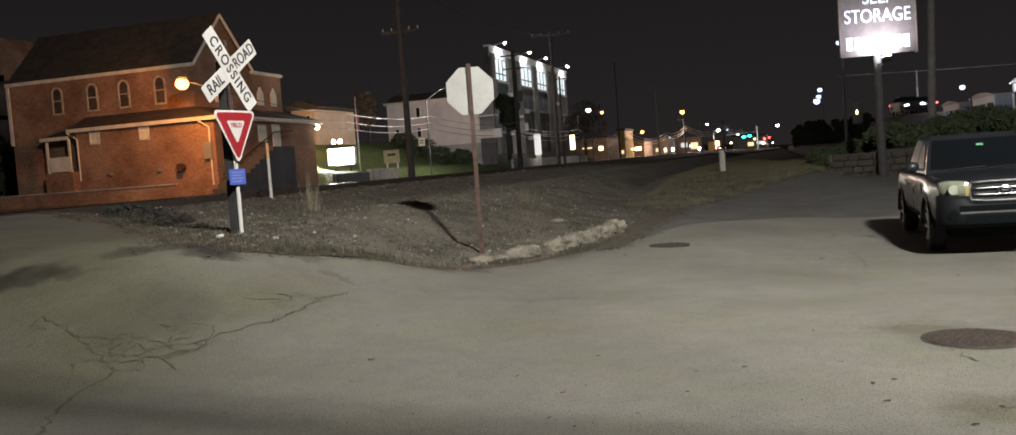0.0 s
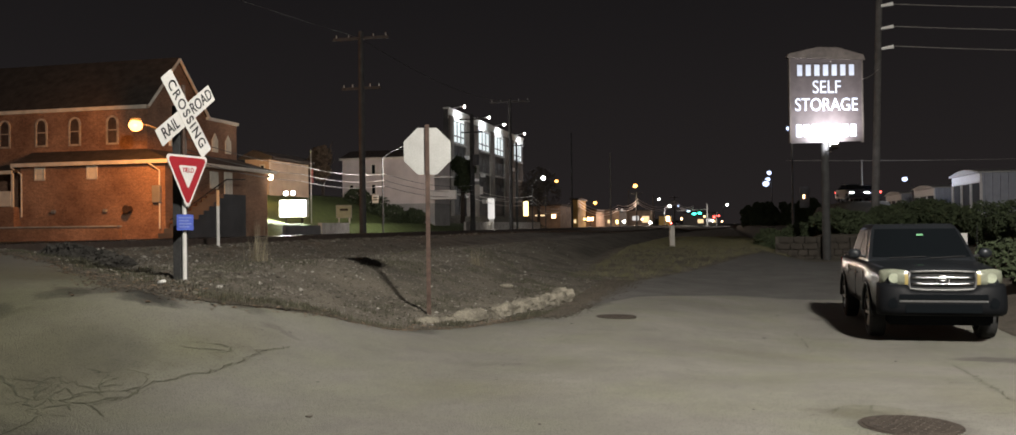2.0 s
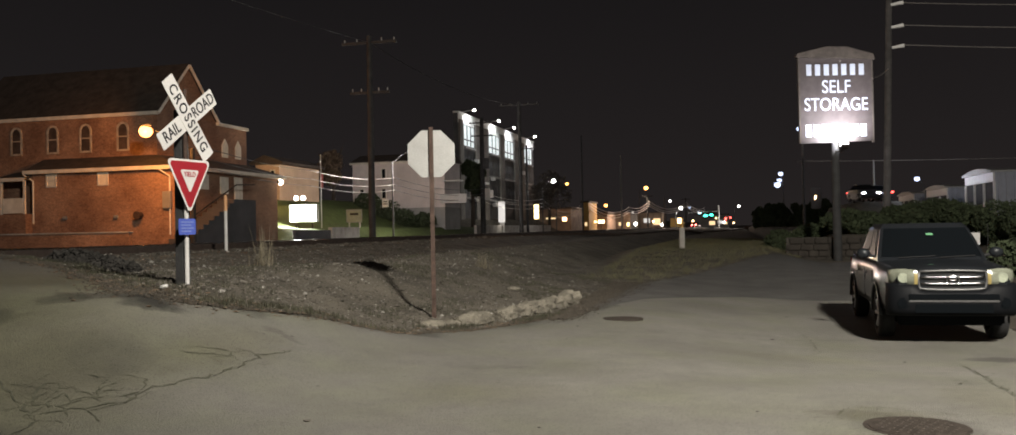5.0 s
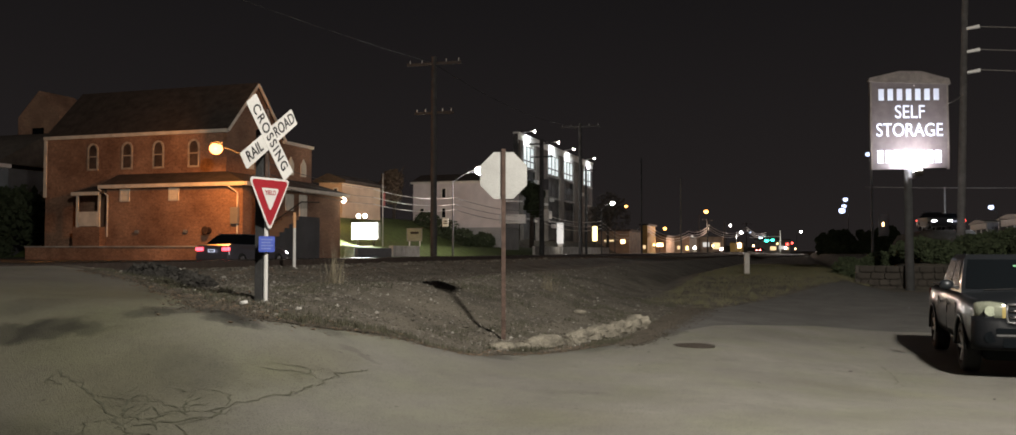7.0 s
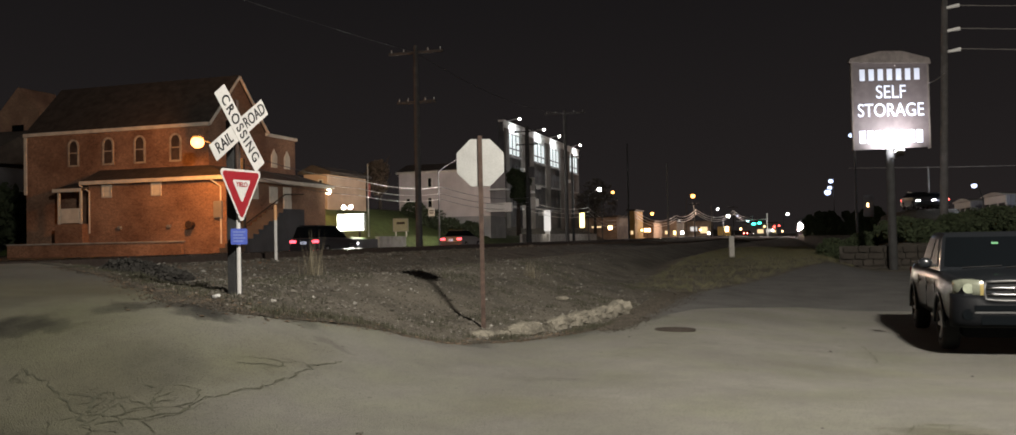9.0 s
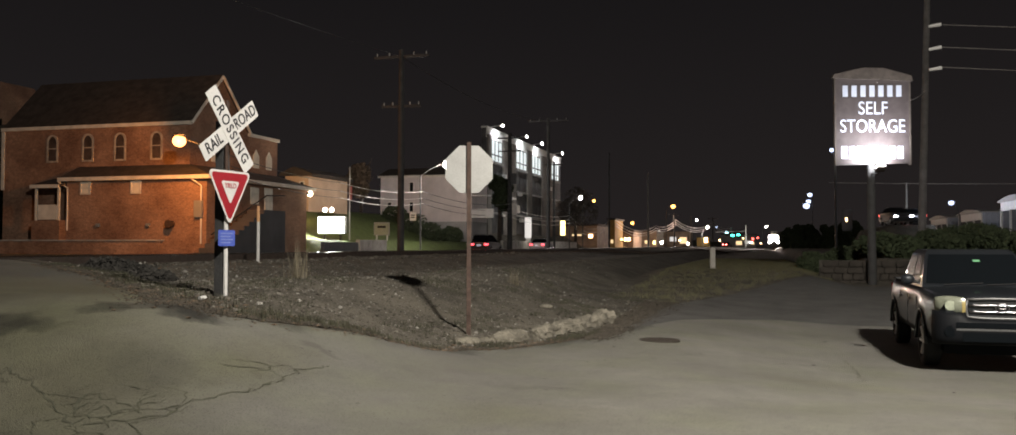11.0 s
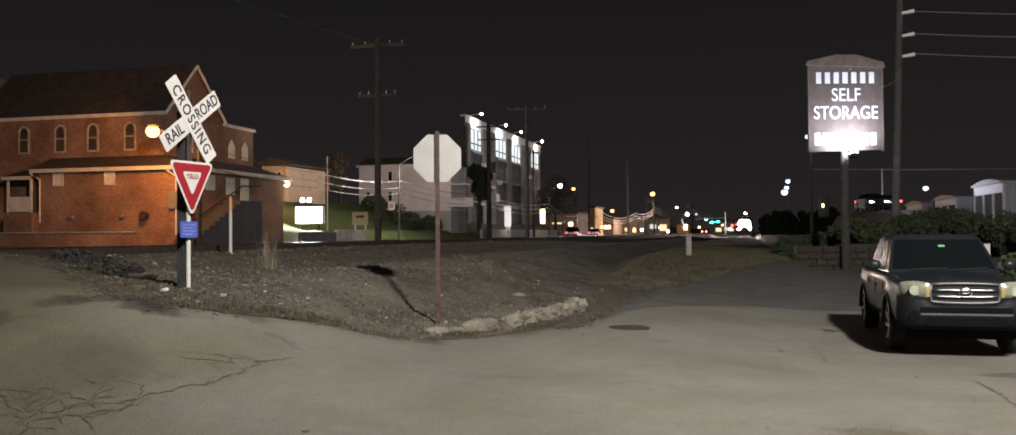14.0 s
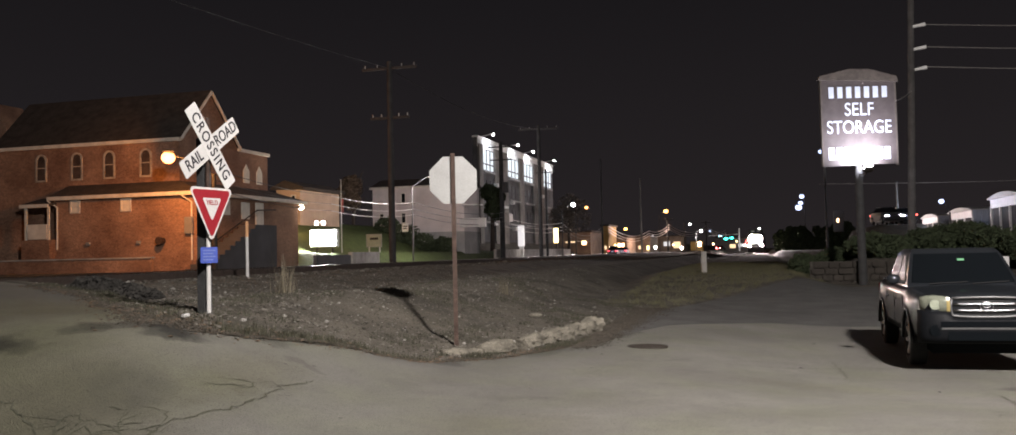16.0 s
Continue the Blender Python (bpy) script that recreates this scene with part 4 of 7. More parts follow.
# ---- locomotive ----
def locomotive(m):
    t = thing("locomotive", m, "dark locomotive coming on with blinding white headlights", "train")
    part("nose", prism([(-1.45, 1.0), (1.45, 1.0), (1.45, 2.5), (1.1, 3.0), (-1.1, 3.0), (-1.45, 2.5)], -0.2, 2.4, 0.06), "dark_wall", t, "dull dark short hood")
    part("cab", prism([(-1.55, 1.0), (1.55, 1.0), (1.55, 4.1), (1.05, 4.7), (-1.05, 4.7), (-1.55, 4.1)], 2.2, 5.5, 0.06), "dark_wall", t, "dull dark cab")
    part("hood", prism([(-1.2, 1.0), (1.2, 1.0), (1.2, 3.9), (0.9, 4.3), (-0.9, 4.3), (-1.2, 3.9)], 5.5, 18, 0.05), "dark_wall", t, "long engine hood")
    for k in range(5):
        part("hood_door", box(-1.23, -1.2, 6.2 + 2.3 * k, 8.1 + 2.3 * k, 1.3, 3.5, 0.01), "black_plastic", t)
    for y in (8.5, 13.5):
        part("roof_fan", rod((0, y, 4.3), (0, y, 4.5), 0.6, 0.6, 18), "black_plastic", t)
    part("frame", box(-1.5, 1.5, -0.6, 18.5, 0.7, 1.0, 0.05), "black_plastic", t)
    part("pilot", prism([(-1.4, 0.15), (1.4, 0.15), (1.5, 0.95), (-1.5, 0.95)], -0.85, -0.6, 0.03), "black_plastic", t, "plough plate above the rails")
    for y in (2.5, 14.5):
        b = part("bogie", box(-1.1, 1.1, y - 1.8, y + 1.8, 0.35, 0.72, 0.08), "black_plastic", t)
        for dy in (-1.3, 0.0, 1.3):
            for sx in (-1, 1):
                part("wheel", rod((sx * 0.68, y + dy, 0.5), (sx * 0.82, y + dy, 0.5), 0.5, 0.5, 20), "iron", b)
    part("coupler", box(-0.2, 0.2, -1.3, -0.6, 0.7, 1.0, 0.05), "iron", t)
    for sx in (-1, 1):
        part("handrail", tube([(sx * 1.45, -0.5, 1.0), (sx * 1.45, -0.5, 2.0), (sx * 1.45, 2.0, 2.0)], 0.03), "iron", t)
        for k in range(3):
            part("step", box(sx * 1.35 - 0.2, sx * 1.35 + 0.2, -0.6, -0.3, 0.25 + 0.25 * k, 0.29 + 0.25 * k), "iron", t)
        part("number_board", box(sx * 0.55 - 0.3, sx * 0.55 + 0.3, 2.12, 2.2, 4.2, 4.45), "panel_white", t, "pale number board")
    # headlights far over true size: their glare is put into the lens
    for x in (-0.5, 0.5):
        h = part("headlight", rod((x, -0.5, 2.75), (x, -0.1, 2.75), 0.9, 0.9, 24), "black_plastic", t, "black lamp housing")
        part("lens", rod((x, -0.53, 2.75), (x, -0.505, 2.75), 0.8, 0.8, 24), "train_glow", h, "blinding white lens")
    for sx in (-1, 1):
        d = part("ditch_light", rod((sx * 1.2, -0.55, 1.5), (sx * 1.2, -0.2, 1.5), 0.28, 0.2, 18), "black_plastic", t)
        part("lens", rod((sx * 1.2, -0.58, 1.5), (sx * 1.2, -0.555, 1.5), 0.24, 0.24, 18), "train_glow", d, "bright low lens")
        part("window", box(sx * 0.9 - 0.4, sx * 0.9 + 0.4, 2.17, 2.25, 3.2, 3.6), "dark_glass", t)
        part("side_window", box(sx * 1.56 - 0.03, sx * 1.56 + 0.03, 3.2, 4.6, 3.0, 3.7, 0.01), "dark_glass", t)
    return t


def curved_track():
    """The line's far curve, along which the train comes."""
    t = thing("railway_curve", st(0, 0), "rusty rails on dark ties curving away in the dark", "railway track")
    knots = [Vector(p) for p in ((26, 560), (17.5, 470), (10.2, 360), (5.4, 300), (1.6, 256), (-0.25, 200), (-3.2, 155), (-8.6, 110), (-13.2, 76), (-15.6, 50), (-16.2, 30))]
    pts = []
    for i in range(1, len(knots) - 2):
        p0, p1, p2, p3 = knots[i - 1:i + 3]
        for k in range(20):
            u = k / 20
            pts.append(0.5 * (2 * p1 + (p2 - p0) * u + (2 * p0 - 5 * p1 + 4 * p2 - p3) * u * u + (3 * p1 - p0 - 3 * p2 + p3) * u ** 3))
    for x in (-0.7525, 0.7525):
        line = []
        for p, q in zip(pts, pts[1:]):
            d = (q - p).normalized()
            a, b = p.x - d.y * x, p.y + d.x * x
            line.append((a, b, height(p.x, p.y) + 0.13))
        part("rail", tube(line, 0.045, 6), "rail", t)
    bm = bmesh.new()
    for p, q in zip(pts, pts[1:]):
        n = max(1, int((q - p).length / 0.7))
        d = (q - p).normalized()
        for k in range(n):
            c = p.lerp(q, k / n)
            z = height(c.x, c.y) + 0.03
            e = Vector((-d.y, d.x)) * 1.3
            w = d * 0.11
            vs = [bm.verts.new((c.x + sx * e.x + sy * w.x, c.y + sx * e.y + sy * w.y, z + zz)) for zz in (-0.1, 0.05) for sx, sy in ((-1, -1), (1, -1), (1, 1), (-1, 1))]
            for f in ((0, 1, 2, 3), (4, 5, 6, 7), (0, 1, 5, 4), (1, 2, 6, 5), (2, 3, 7, 6), (3, 0, 4, 7)):
                bm.faces.new([vs[i] for i in f])
    ties = part("tie_run", bm, "tie", t)
    tagged(ties, kind="stuff")
    return t


curved_track()
train = locomotive(st(3.5, 520, 1.05))


# ---- storage sign ----
def storage_sign():
    t = thing("storage_sign", pose(15.07, 35.2, 0.0, 0, 0, -3), "tall dark sign board with white letters on a pole", "sign")
    part("pole", rod((0.02, 0.14, -0.5), (0.0, 0.14, 8.3), 0.17, 0.13, 14), "wood_pole", t, "dark round timber pole")
    part("board", prism([(-1.45, 4.66), (1.45, 4.74), (1.45, 8.02), (-1.45, 8.14)], -0.12, 0.0, 0.01), "sign_face", t, "brown-grey painted board")
    part("cap", prism([(-1.56, 8.06), (1.56, 7.94), (1.5, 8.16), (0.45, 8.46), (-0.35, 8.48), (-1.5, 8.22)], -0.18, 0.05, 0.01), "sign_cap", t, "low peaked cap of the board")
    for x in (-1.44, 1.44):
        part("edge_strip", box(x - 0.03, x + 0.03, -0.14, 0.02, 4.68, 8.05), "sign_cap", t)
    # the first line is a name: plain bars, one for each letter
    for k in range(7):
        part("name_bar", box(-1.15 + k * 0.345, -0.95 + k * 0.345, -0.135, -0.1235, 7.34, 7.78), "letter_white", t)
    text_mesh("SELF", 0.72, "letter_white", "lettering", t, pose(0.02, -0.128, 6.87, 90, 0, 0), 0.84, 0.002, 1.0, 0.002)
    text_mesh("STORAGE", 0.72, "letter_white", "lettering", t, pose(0.0, -0.128, 6.17, 90, 0, 0), 0.80, 0.002, 1.0, 0.002)
    for k in range(8):
        part("number_bar", box(-1.22 + k * 0.31, -1.0 + k * 0.31, -0.135, -0.1235, 4.92, 5.40), "letter_white", t)
    arm = part("lamp_arm", tube([(0.0, 0.0, 4.35), (0.02, -0.5, 4.28), (0.03, -0.78, 4.42)], 0.025), "iron", t)
    part("flood_lamp", box(-0.16, 0.16, -0.12, 0.12, -0.09, 0.07, 0.03), "iron", arm, "small flood lamp housing", pose(0.03, -0.82, 4.47, -25, 0, 0))
    part("lamp_glass", box(-0.14, 0.14, -0.10, 0.10, 0.075, 0.095), "flood_glow", arm, "glowing lamp glass", pose(0.03, -0.82, 4.47, -25, 0, 0))
    return t


storage_sign()
lamp("sign_flood", "SPOT", look((15.1, 34.30, 4.62), (15.05, 35.1, 5.55)), 1850, (0.95, 0.95, 1.0), 0.08, 160, 0.8)


def built(name, a, b, z, label, category, group=""):
    """A thing with its base at a, b, z, and a maker of its parts in the street's axes."""
    t = thing(name, st(a, b, z), label, category, group)

    def P(n, bm, mat, lab="", parent=None, smooth_=False):
        for v in bm.verts:
            v.co -= Vector((a, b, z))
        return part(n, bm, mat, parent or t, lab, smooth=smooth_)
    return t, P


def window_b(P, a0, a1, z0, z1, b, pane="dark_glass", frame_mat="trim", arched=False, f=0.09, sash=True):
    """A window on a wall that faces -b: frame, sill and pane."""
    c, r = (a0 + a1) / 2, (a1 - a0) / 2
    o = [(a0, z0), (a1, z0)]
    if arched:
        zs = z1 - r
        o += [(c + r * math.cos(k * math.pi / 8), zs + r * math.sin(k * math.pi / 8)) for k in range(9)]
    else:
        o += [(a1, z1), (a0, z1)]
    bm = bmesh.new()
    n = len(o)
    ins = [(c + (x - c) * (1 - f / r), (z0 + z1) / 2 + (z - (z0 + z1) / 2) * (1 - 2 * f / (z1 - z0))) for x, z in o]
    rings = []
    for pts, y in ((o, b - 0.08), (ins, b - 0.08), (ins, b - 0.01), (o, b - 0.01)):
        rings.append([bm.verts.new((x, y, z)) for x, z in pts])
    for q, w in zip(rings, rings[1:] + rings[:1]):
        for i in range(n):
            bm.faces.new((q[i], q[(i + 1) % n], w[(i + 1) % n], w[i]))
    if sash:
        zm = (z0 + z1) / 2
        box(a0 + f, a1 - f, b - 0.06, b - 0.02, zm - 0.03, zm + 0.03, 0, bm)
    w = P("window", bm, frame_mat, "pale painted window frame")
    P("pane", prism(ins, b - 0.03, b - 0.012), pane, "", w).matrix_local = Matrix()
    return w


# ---- church ----
def church():
    t, P = built("church", -36, 50, 0.9, "old red brick church with a pale-trimmed gable, lit orange", "church")
    P("lower_wall", box(-40.74, -31, 45.75, 57.6, 0.6, 5.36), "brick", "brick wall of the low front wing")
    P("nave_wall", box(-46.7, -33, 46.95, 57.0, 0.6, 8.9), "brick", "tall brick wall of the nave")
    # roofs
    bm = bmesh.new()
    lo = [(-41.1, 45.4), (-30.6, 45.4), (-30.6, 58.2), (-41.1, 58.2)]
    hi = [(-40.9, 46.94), (-32.98, 46.94), (-32.98, 57.0), (-40.9, 57.0)]
    v0, v1 = [bm.verts.new((x, y, 5.56)) for x, y in lo], [bm.verts.new((x, y, 6.35)) for x, y in hi]
    for i in range(4):
        bm.faces.new((v0[i], v0[(i + 1) % 4], v1[(i + 1) % 4], v1[i]))
    bm.faces.new(v1)
    P("lower_roof", bm, "roof", "dark shingled lean-to roof")
    P("eave_board", box(-41.1, -30.6, 45.36, 45.46, 5.36, 5.58), "trim", "pale eave board and gutter")
    P("eave_board", box(-30.66, -30.56, 45.46, 58.2, 5.36, 5.58), "trim", "pale eave board and gutter")
    P("soffit", box(-41.0, -30.66, 45.47, 58.1, 5.36, 5.40), "trim")
    P("gable", side([(46.95, 8.9), (53.2, 8.9), (50.0, 12.1)], -33.3, -32.98), "brick", "brick gable end")
    r = bmesh.new()
    pts = [(46.8, 8.8), (50.0, 12.15), (53.3, 8.85)]
    for (y0, z0), (y1, z1) in zip(pts, pts[1:]):
        q = [r.verts.new(p) for p in ((-46.7, y0, z0), (-32.8, y0, z0), (-32.8, y1, z1), (-46.7, y1, z1))]
        r.faces.new(q)
        q = [r.verts.new(p) for p in ((-46.7, y0, z0 + 0.12), (-32.8, y0, z0 + 0.12), (-32.8, y1, z1 + 0.12), (-46.7, y1, z1 + 0.12))]
        r.faces.new(q)
    P("nave_roof", r, "roof", "steep dark roof")
    for (y0, z0), (y1, z1) in zip(pts, pts[1:]):
        P("barge_board", tube([(-32.78, y0, z0), (-32.78, y1, z1)], 0.09, 6), "trim", "pale board along the gable")
    P("cornice", box(-46.8, -32.9, 46.80, 46.96, 8.72, 8.94), "trim", "thin pale cornice")
    P("cornice", box(-32.99, -32.85, 53.2, 57.1, 8.74, 8.94), "trim", "thin pale cornice")
    P("flat_roof", box(-46.7, -33, 53.2, 57.0, 8.9, 9.0), "roof")
    P("corner_board", box(-46.8, -46.6, 46.86, 46.95, 5.0, 8.7), "trim")
    for c in (-42.9, -40.25, -37.9, -35.3):
        window_b(P, c - 0.42, c + 0.42, 6.66, 8.40, 46.95, "old_glass", "dull_trim", True, 0.11)
    for c in (-39.35, -35.78):
        w = window_b(P, c - 0.36, c + 0.36, 4.55, 5.33, 45.75, "pale_blind", "trim")
    for c in (-38.4, -34.9):
        P("vent_hood", box(c - 0.14, c + 0.14, 45.6, 45.75, 2.6, 2.8, 0.03), "sheet_bare")
    P("wall_fan", rod((-33.3, 45.35, 2.75), (-33.3, 45.75, 2.75), 0.24, 0.2, 12), "rust_post", "dull round fan cover")
    P("meter_box", box(-31.75, -31.2, 45.55, 45.75, 3.1, 4.1, 0.03), "sheet_bare", "grey meter box")
    for a, z0 in ((-40.6, 2.4), (-31.3, 1.6)):
        P("downpipe", tube([(a - 0.5, 45.42, 5.35), (a, 45.66, 4.95), (a, 45.66, z0)], 0.05), "trim", "pale downpipe")
    # porch at the back corner
    P("porch_roof", side([(45.2, 5.0), (47.0, 5.5), (47.0, 5.65), (45.2, 5.15)], -42.9, -40.75), "roof", "small porch roof")
    P("porch_fascia", box(-42.9, -40.8, 45.12, 45.22, 4.95, 5.16), "trim")
    for a in (-42.6, -40.95):
        P("porch_post", box(a - 0.06, a + 0.06, 45.3, 45.42, 1.0, 5.0), "trim")
    P("porch_panel", box(-42.45, -41.05, 45.30, 45.36, 3.05, 3.95), "trim", "pale porch balustrade panel")
    P("porch_deck", box(-42.8, -40.75, 45.2, 47.5, 0.7, 3.0), "brick")
    # street side
    for b0, z0, z1 in ((48.6, 4.3, 5.2), (50.8, 4.1, 5.15)):
        P("front_window", box(-31.0, -30.93, b0 - 0.45, b0 + 0.45, z0, z1), "trim", "white window")
    P("front_door", box(-31.0, -30.92, 52.0, 52.9, 3.0, 5.2), "trim", "white front door")
    for b0 in (49.45, 54.2, 55.85):
        P("upper_window", side([(b0 - 0.35, 6.7), (b0 + 0.35, 6.7), (b0 + 0.35, 7.5), (b0, 7.95), (b0 - 0.35, 7.5)], -33.0, -32.93), "pale_blind", "pale pointed window")
    st_ = [(44.4, 0.6), (44.4, 1.1)]
    for k in range(10):
        st_ += [(44.9 + k * 0.55, 1.1 + k * 0.26), (44.9 + k * 0.55, 1.36 + k * 0.26)]
    st_ += [(52.4, 3.7), (52.4, 0.6)]
    P("stairs", side(st_, -30.9, -29.7), "dark_wall", "outside stair along the wall")
    P("handrail", tube([(-29.75, 44.4, 2.1), (-29.75, 50.2, 4.6), (-29.75, 52.4, 4.7)], 0.04), "iron", "dark stair rail")
    return t


MATS["old_glass"] = material("old_glass", (0.075, 0.055, 0.045), 0.35, 2.0, 0.4, 0.0)
MATS["dull_trim"] = material("dull_trim", (0.40, 0.34, 0.27), 0.8, 3.0, 0.3, 0.1)
MATS["pale_blind"] = material("pale_blind", (0.7, 0.66, 0.55), 0.7, 3.0, 0.1, 0.0)
church()

ch_lamp, P = built("wall_lamp", -31.2, 58.4, 5.0, "glowing wall lamp under the church eave", "lamp")
P("bracket", box(-31.3, -31.1, 58.0, 58.3, 5.1, 5.3), "iron")
P("globe", ball((-31.2, 58.45, 5.18), 0.2, None, 12), "lamp_warm_white", "warm glowing globe")
lamp("church_wall_lamp", "POINT", st(-30.8, 58.9, 4.9), 260, (1.0, 0.72, 0.45), 0.15)

lw, P = built("low_wall", -39, 44.4, 0.9, "low block wall in front of the church", "wall")
P("wall", box(-45.5, -33.0, 44.25, 44.55, 0.7, 1.75), "brick", "rough brick wall")
P("coping", box(-45.55, -32.95, 44.2, 44.6, 1.75, 1.83, 0.01), "concrete")

tw, P = built("bell_tower", -61.5, 63, 1.0, "dark brick tower with a steep gable behind the church", "tower")
P("tower_wall", box(-63.8, -59.4, 61, 65, 0.5, 13.0), "brick")
P("gable", prism([(-63.8, 13.0), (-59.4, 13.0), (-61.6, 15.2)], 61, 65), "brick")
P("belfry_opening", box(-62.2, -61.0, 60.94, 61.02, 10.0, 12.0), "dark_glass")

lh, P = built("porch_house", -64, 58, 1.0, "white porch front of a house on a dark slope", "house")
# wall colour is darkened in place of the shade below the eave
P("house_wall", box(-72, -60.5, 57, 65, 1.0, 8.2), "dark_wall", "dark lap siding in shade")
P("porch_roof", box(-72.2, -60.2, 55.6, 57, 8.2, 8.5), "white_siding", "white porch eave")
P("roof", side([(55.4, 8.5), (65.3, 8.5), (61, 11.5)], -72.3, -60.2), "roof", "dark gabled roof")
for a in (-71.8, -68.0, -64.2, -60.6):
    P("porch_post", box(a - 0.08, a + 0.08, 55.7, 55.86, 3.0, 8.2), "white_siding")
for a in (-69, -66, -63):
    window_b(P, a - 0.5, a + 0.5, 6.9, 7.9, 57, "dark_glass", "trim")
lamp("porch_light", "POINT", st(-63, 54.8, 7.9), 90, (1.0, 0.97, 0.9), 0.1)


# ---- houses beyond ----
th, P = built("tan_house", -40.5, 75, 3.5, "tan sided house with a dark roof beyond the church", "house")
P("house_wall", box(-42.6, -40.2, 75, 83, 4.4, 7.9), "tan_siding", "tan lap siding")
P("roof", prism([(-43.1, 7.9), (-39.7, 7.85), (-39.7, 8.1), (-41.6, 8.75), (-43.1, 8.1)], 74.7, 83.4), "roof")
window_b(P, -42.35, -41.85, 6.5, 7.4, 75, "dark_glass", "trim")
window_b(P, -41.1, -40.6, 6.5, 7.4, 75, "dark_glass", "trim")
# added fill without a fixture, to brighten the tan wall
lamp("tan_house_light", "POINT", st(-37.5, 70, 6.4), 700, (1.0, 0.55, 0.22), 0.15)

wh, P = built("white_house", -36, 97, 3.5, "white sided house on a grassy bank", "house")
P("house_wall", box(-42.7, -31.65, 97, 102.9, 4.2, 9.4), "white_siding", "pale pinkish white siding")
P("basement", box(-40.5, -31.65, 97.05, 102.8, 1.5, 4.2), "grey_wall", "grey block basement")
for k in range(34):
    P("siding_board", box(-42.74, -31.6, 96.985, 97.0, 4.22 + k * 0.152, 4.33 + k * 0.152), "white_siding")
P("eave_board", box(-43.0, -31.4, 96.7, 97.0, 9.3, 9.55), "trim")
P("roof", side([(96.6, 9.5), (103.3, 9.5), (100, 10.6)], -43.0, -31.4), "roof", "dark roof")
for a, z in ((-38.9, 7.6), (-38.9, 5.3), (-41.6, 5.3)):
    window_b(P, a - 0.3, a + 0.3, z, z + 1.2, 96.985, "dark_glass", "trim", sash=False)
P("awning", box(-31.6, -29.4, 96.0, 97.0, 7.0, 7.15), "sheet_white", "pale awning over a porch")
P("porch_wall", box(-32.0, -29.0, 96.4, 96.9, 4.6, 5.6), "sheet_white", "white porch panel")


MATS["pier_wall"] = material("pier_wall", (0.2, 0.185, 0.17), 0.85, 0.5, 0.3, 0.2, 0.0, 8.0)
MATS["office_wall"] = material("office_wall", (0.10, 0.10, 0.105), 0.85, 0.5, 0.3, 0.2, 0.0, 8.0)


def office_block():
    t, P = built("office_block", -46, 145, 1.0, "tall pale concrete building with floodlit upper windows", "building")
    A = -38.0
    P("wall", box(-38.7, A, 123, 172, 0.5, 18.3), "office_wall", "pale concrete front")
    P("rear_block", box(-50, -38.7, 124, 172, 0.5, 11.5), "office_wall", "lower block behind the front")
    P("parapet", box(A - 0.7, A + 0.2, 122.9, 172.2, 18.3, 18.55), "panel_white", "white parapet")
    P("flood_band", box(A, A + 0.08, 123, 172, 16.95, 18.3), "panel_white", "pale wall band under the lamps")
    for b0, b1 in ((123.0, 124.9), (131.0, 138.4), (145.6, 148.6), (155.6, 163.2)):
        P("pier", box(A + 0.08, A + 0.3, b0, b1, 0.5, 17.4), "pier_wall", "concrete pier")
    for b0, b1 in ((125.1, 130.6), (138.8, 145.3), (148.9, 155.2), (163.6, 169.8)):
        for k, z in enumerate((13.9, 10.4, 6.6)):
            # top panels emit faintly: the floodlight on them is put into the material
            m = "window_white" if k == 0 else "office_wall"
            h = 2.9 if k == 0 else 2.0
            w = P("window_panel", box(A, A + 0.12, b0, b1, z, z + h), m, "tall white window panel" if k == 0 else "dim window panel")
            for j in range(1, 3):
                bb = b0 + (b1 - b0) * j / 3
                P("mullion", box(A + 0.12, A + 0.2, bb - 0.09, bb + 0.09, z, z + h), "dark_wall", "", w).matrix_local = Matrix()
            P("rail", box(A + 0.12, A + 0.22, b0, b1, z + 0.75, z + 0.9), "dark_wall", "", w).matrix_local = Matrix()
            P("ledge", box(A, A + 0.5, b0, b1, z - 0.5, z - 0.25), "grey_wall", "thin concrete ledge")
    for b0 in (126.0, 139.9, 150.3, 166.6):
        arm = P("lamp_arm", tube([(A, b0 - 2, 18.4), (A + 0.6, b0 - 1, 18.7), (A + 1.5, b0, 19.0)], 0.06), "sheet_white", "pale lamp arm")
        P("lamp_head", ball((A + 1.6, b0, 18.9), 0.17, None, 14), "white_glow", "glowing flood lamp", arm, True).matrix_local = Matrix()
        lamp("block_flood", "SPOT", st(0, 0) @ look((A + 2.4, b0 + 0.6, 19.0), (A - 0.2, b0 + 1.6, 16.2)), 1500, (0.92, 0.97, 1.0), 0.2, 115, 0.9)
    # vents, boxes and lit bits low on the front
    for b0, z, w, h in ((130, 11.6, 0.8, 0.5), (134, 8.6, 2.2, 0.3), (136, 6.6, 2.4, 1.2), (140, 5.2, 1.2, 0.6), (139, 9.4, 1.0, 0.5), (128.5, 5.8, 1.5, 0.3), (160, 11.5, 1.0, 0.6)):
        P("wall_unit", box(A + 0.3, A + 0.9, b0, b0 + w, z, z + h, 0.03), "sheet_white", "pale wall unit")
    return t


office_block()
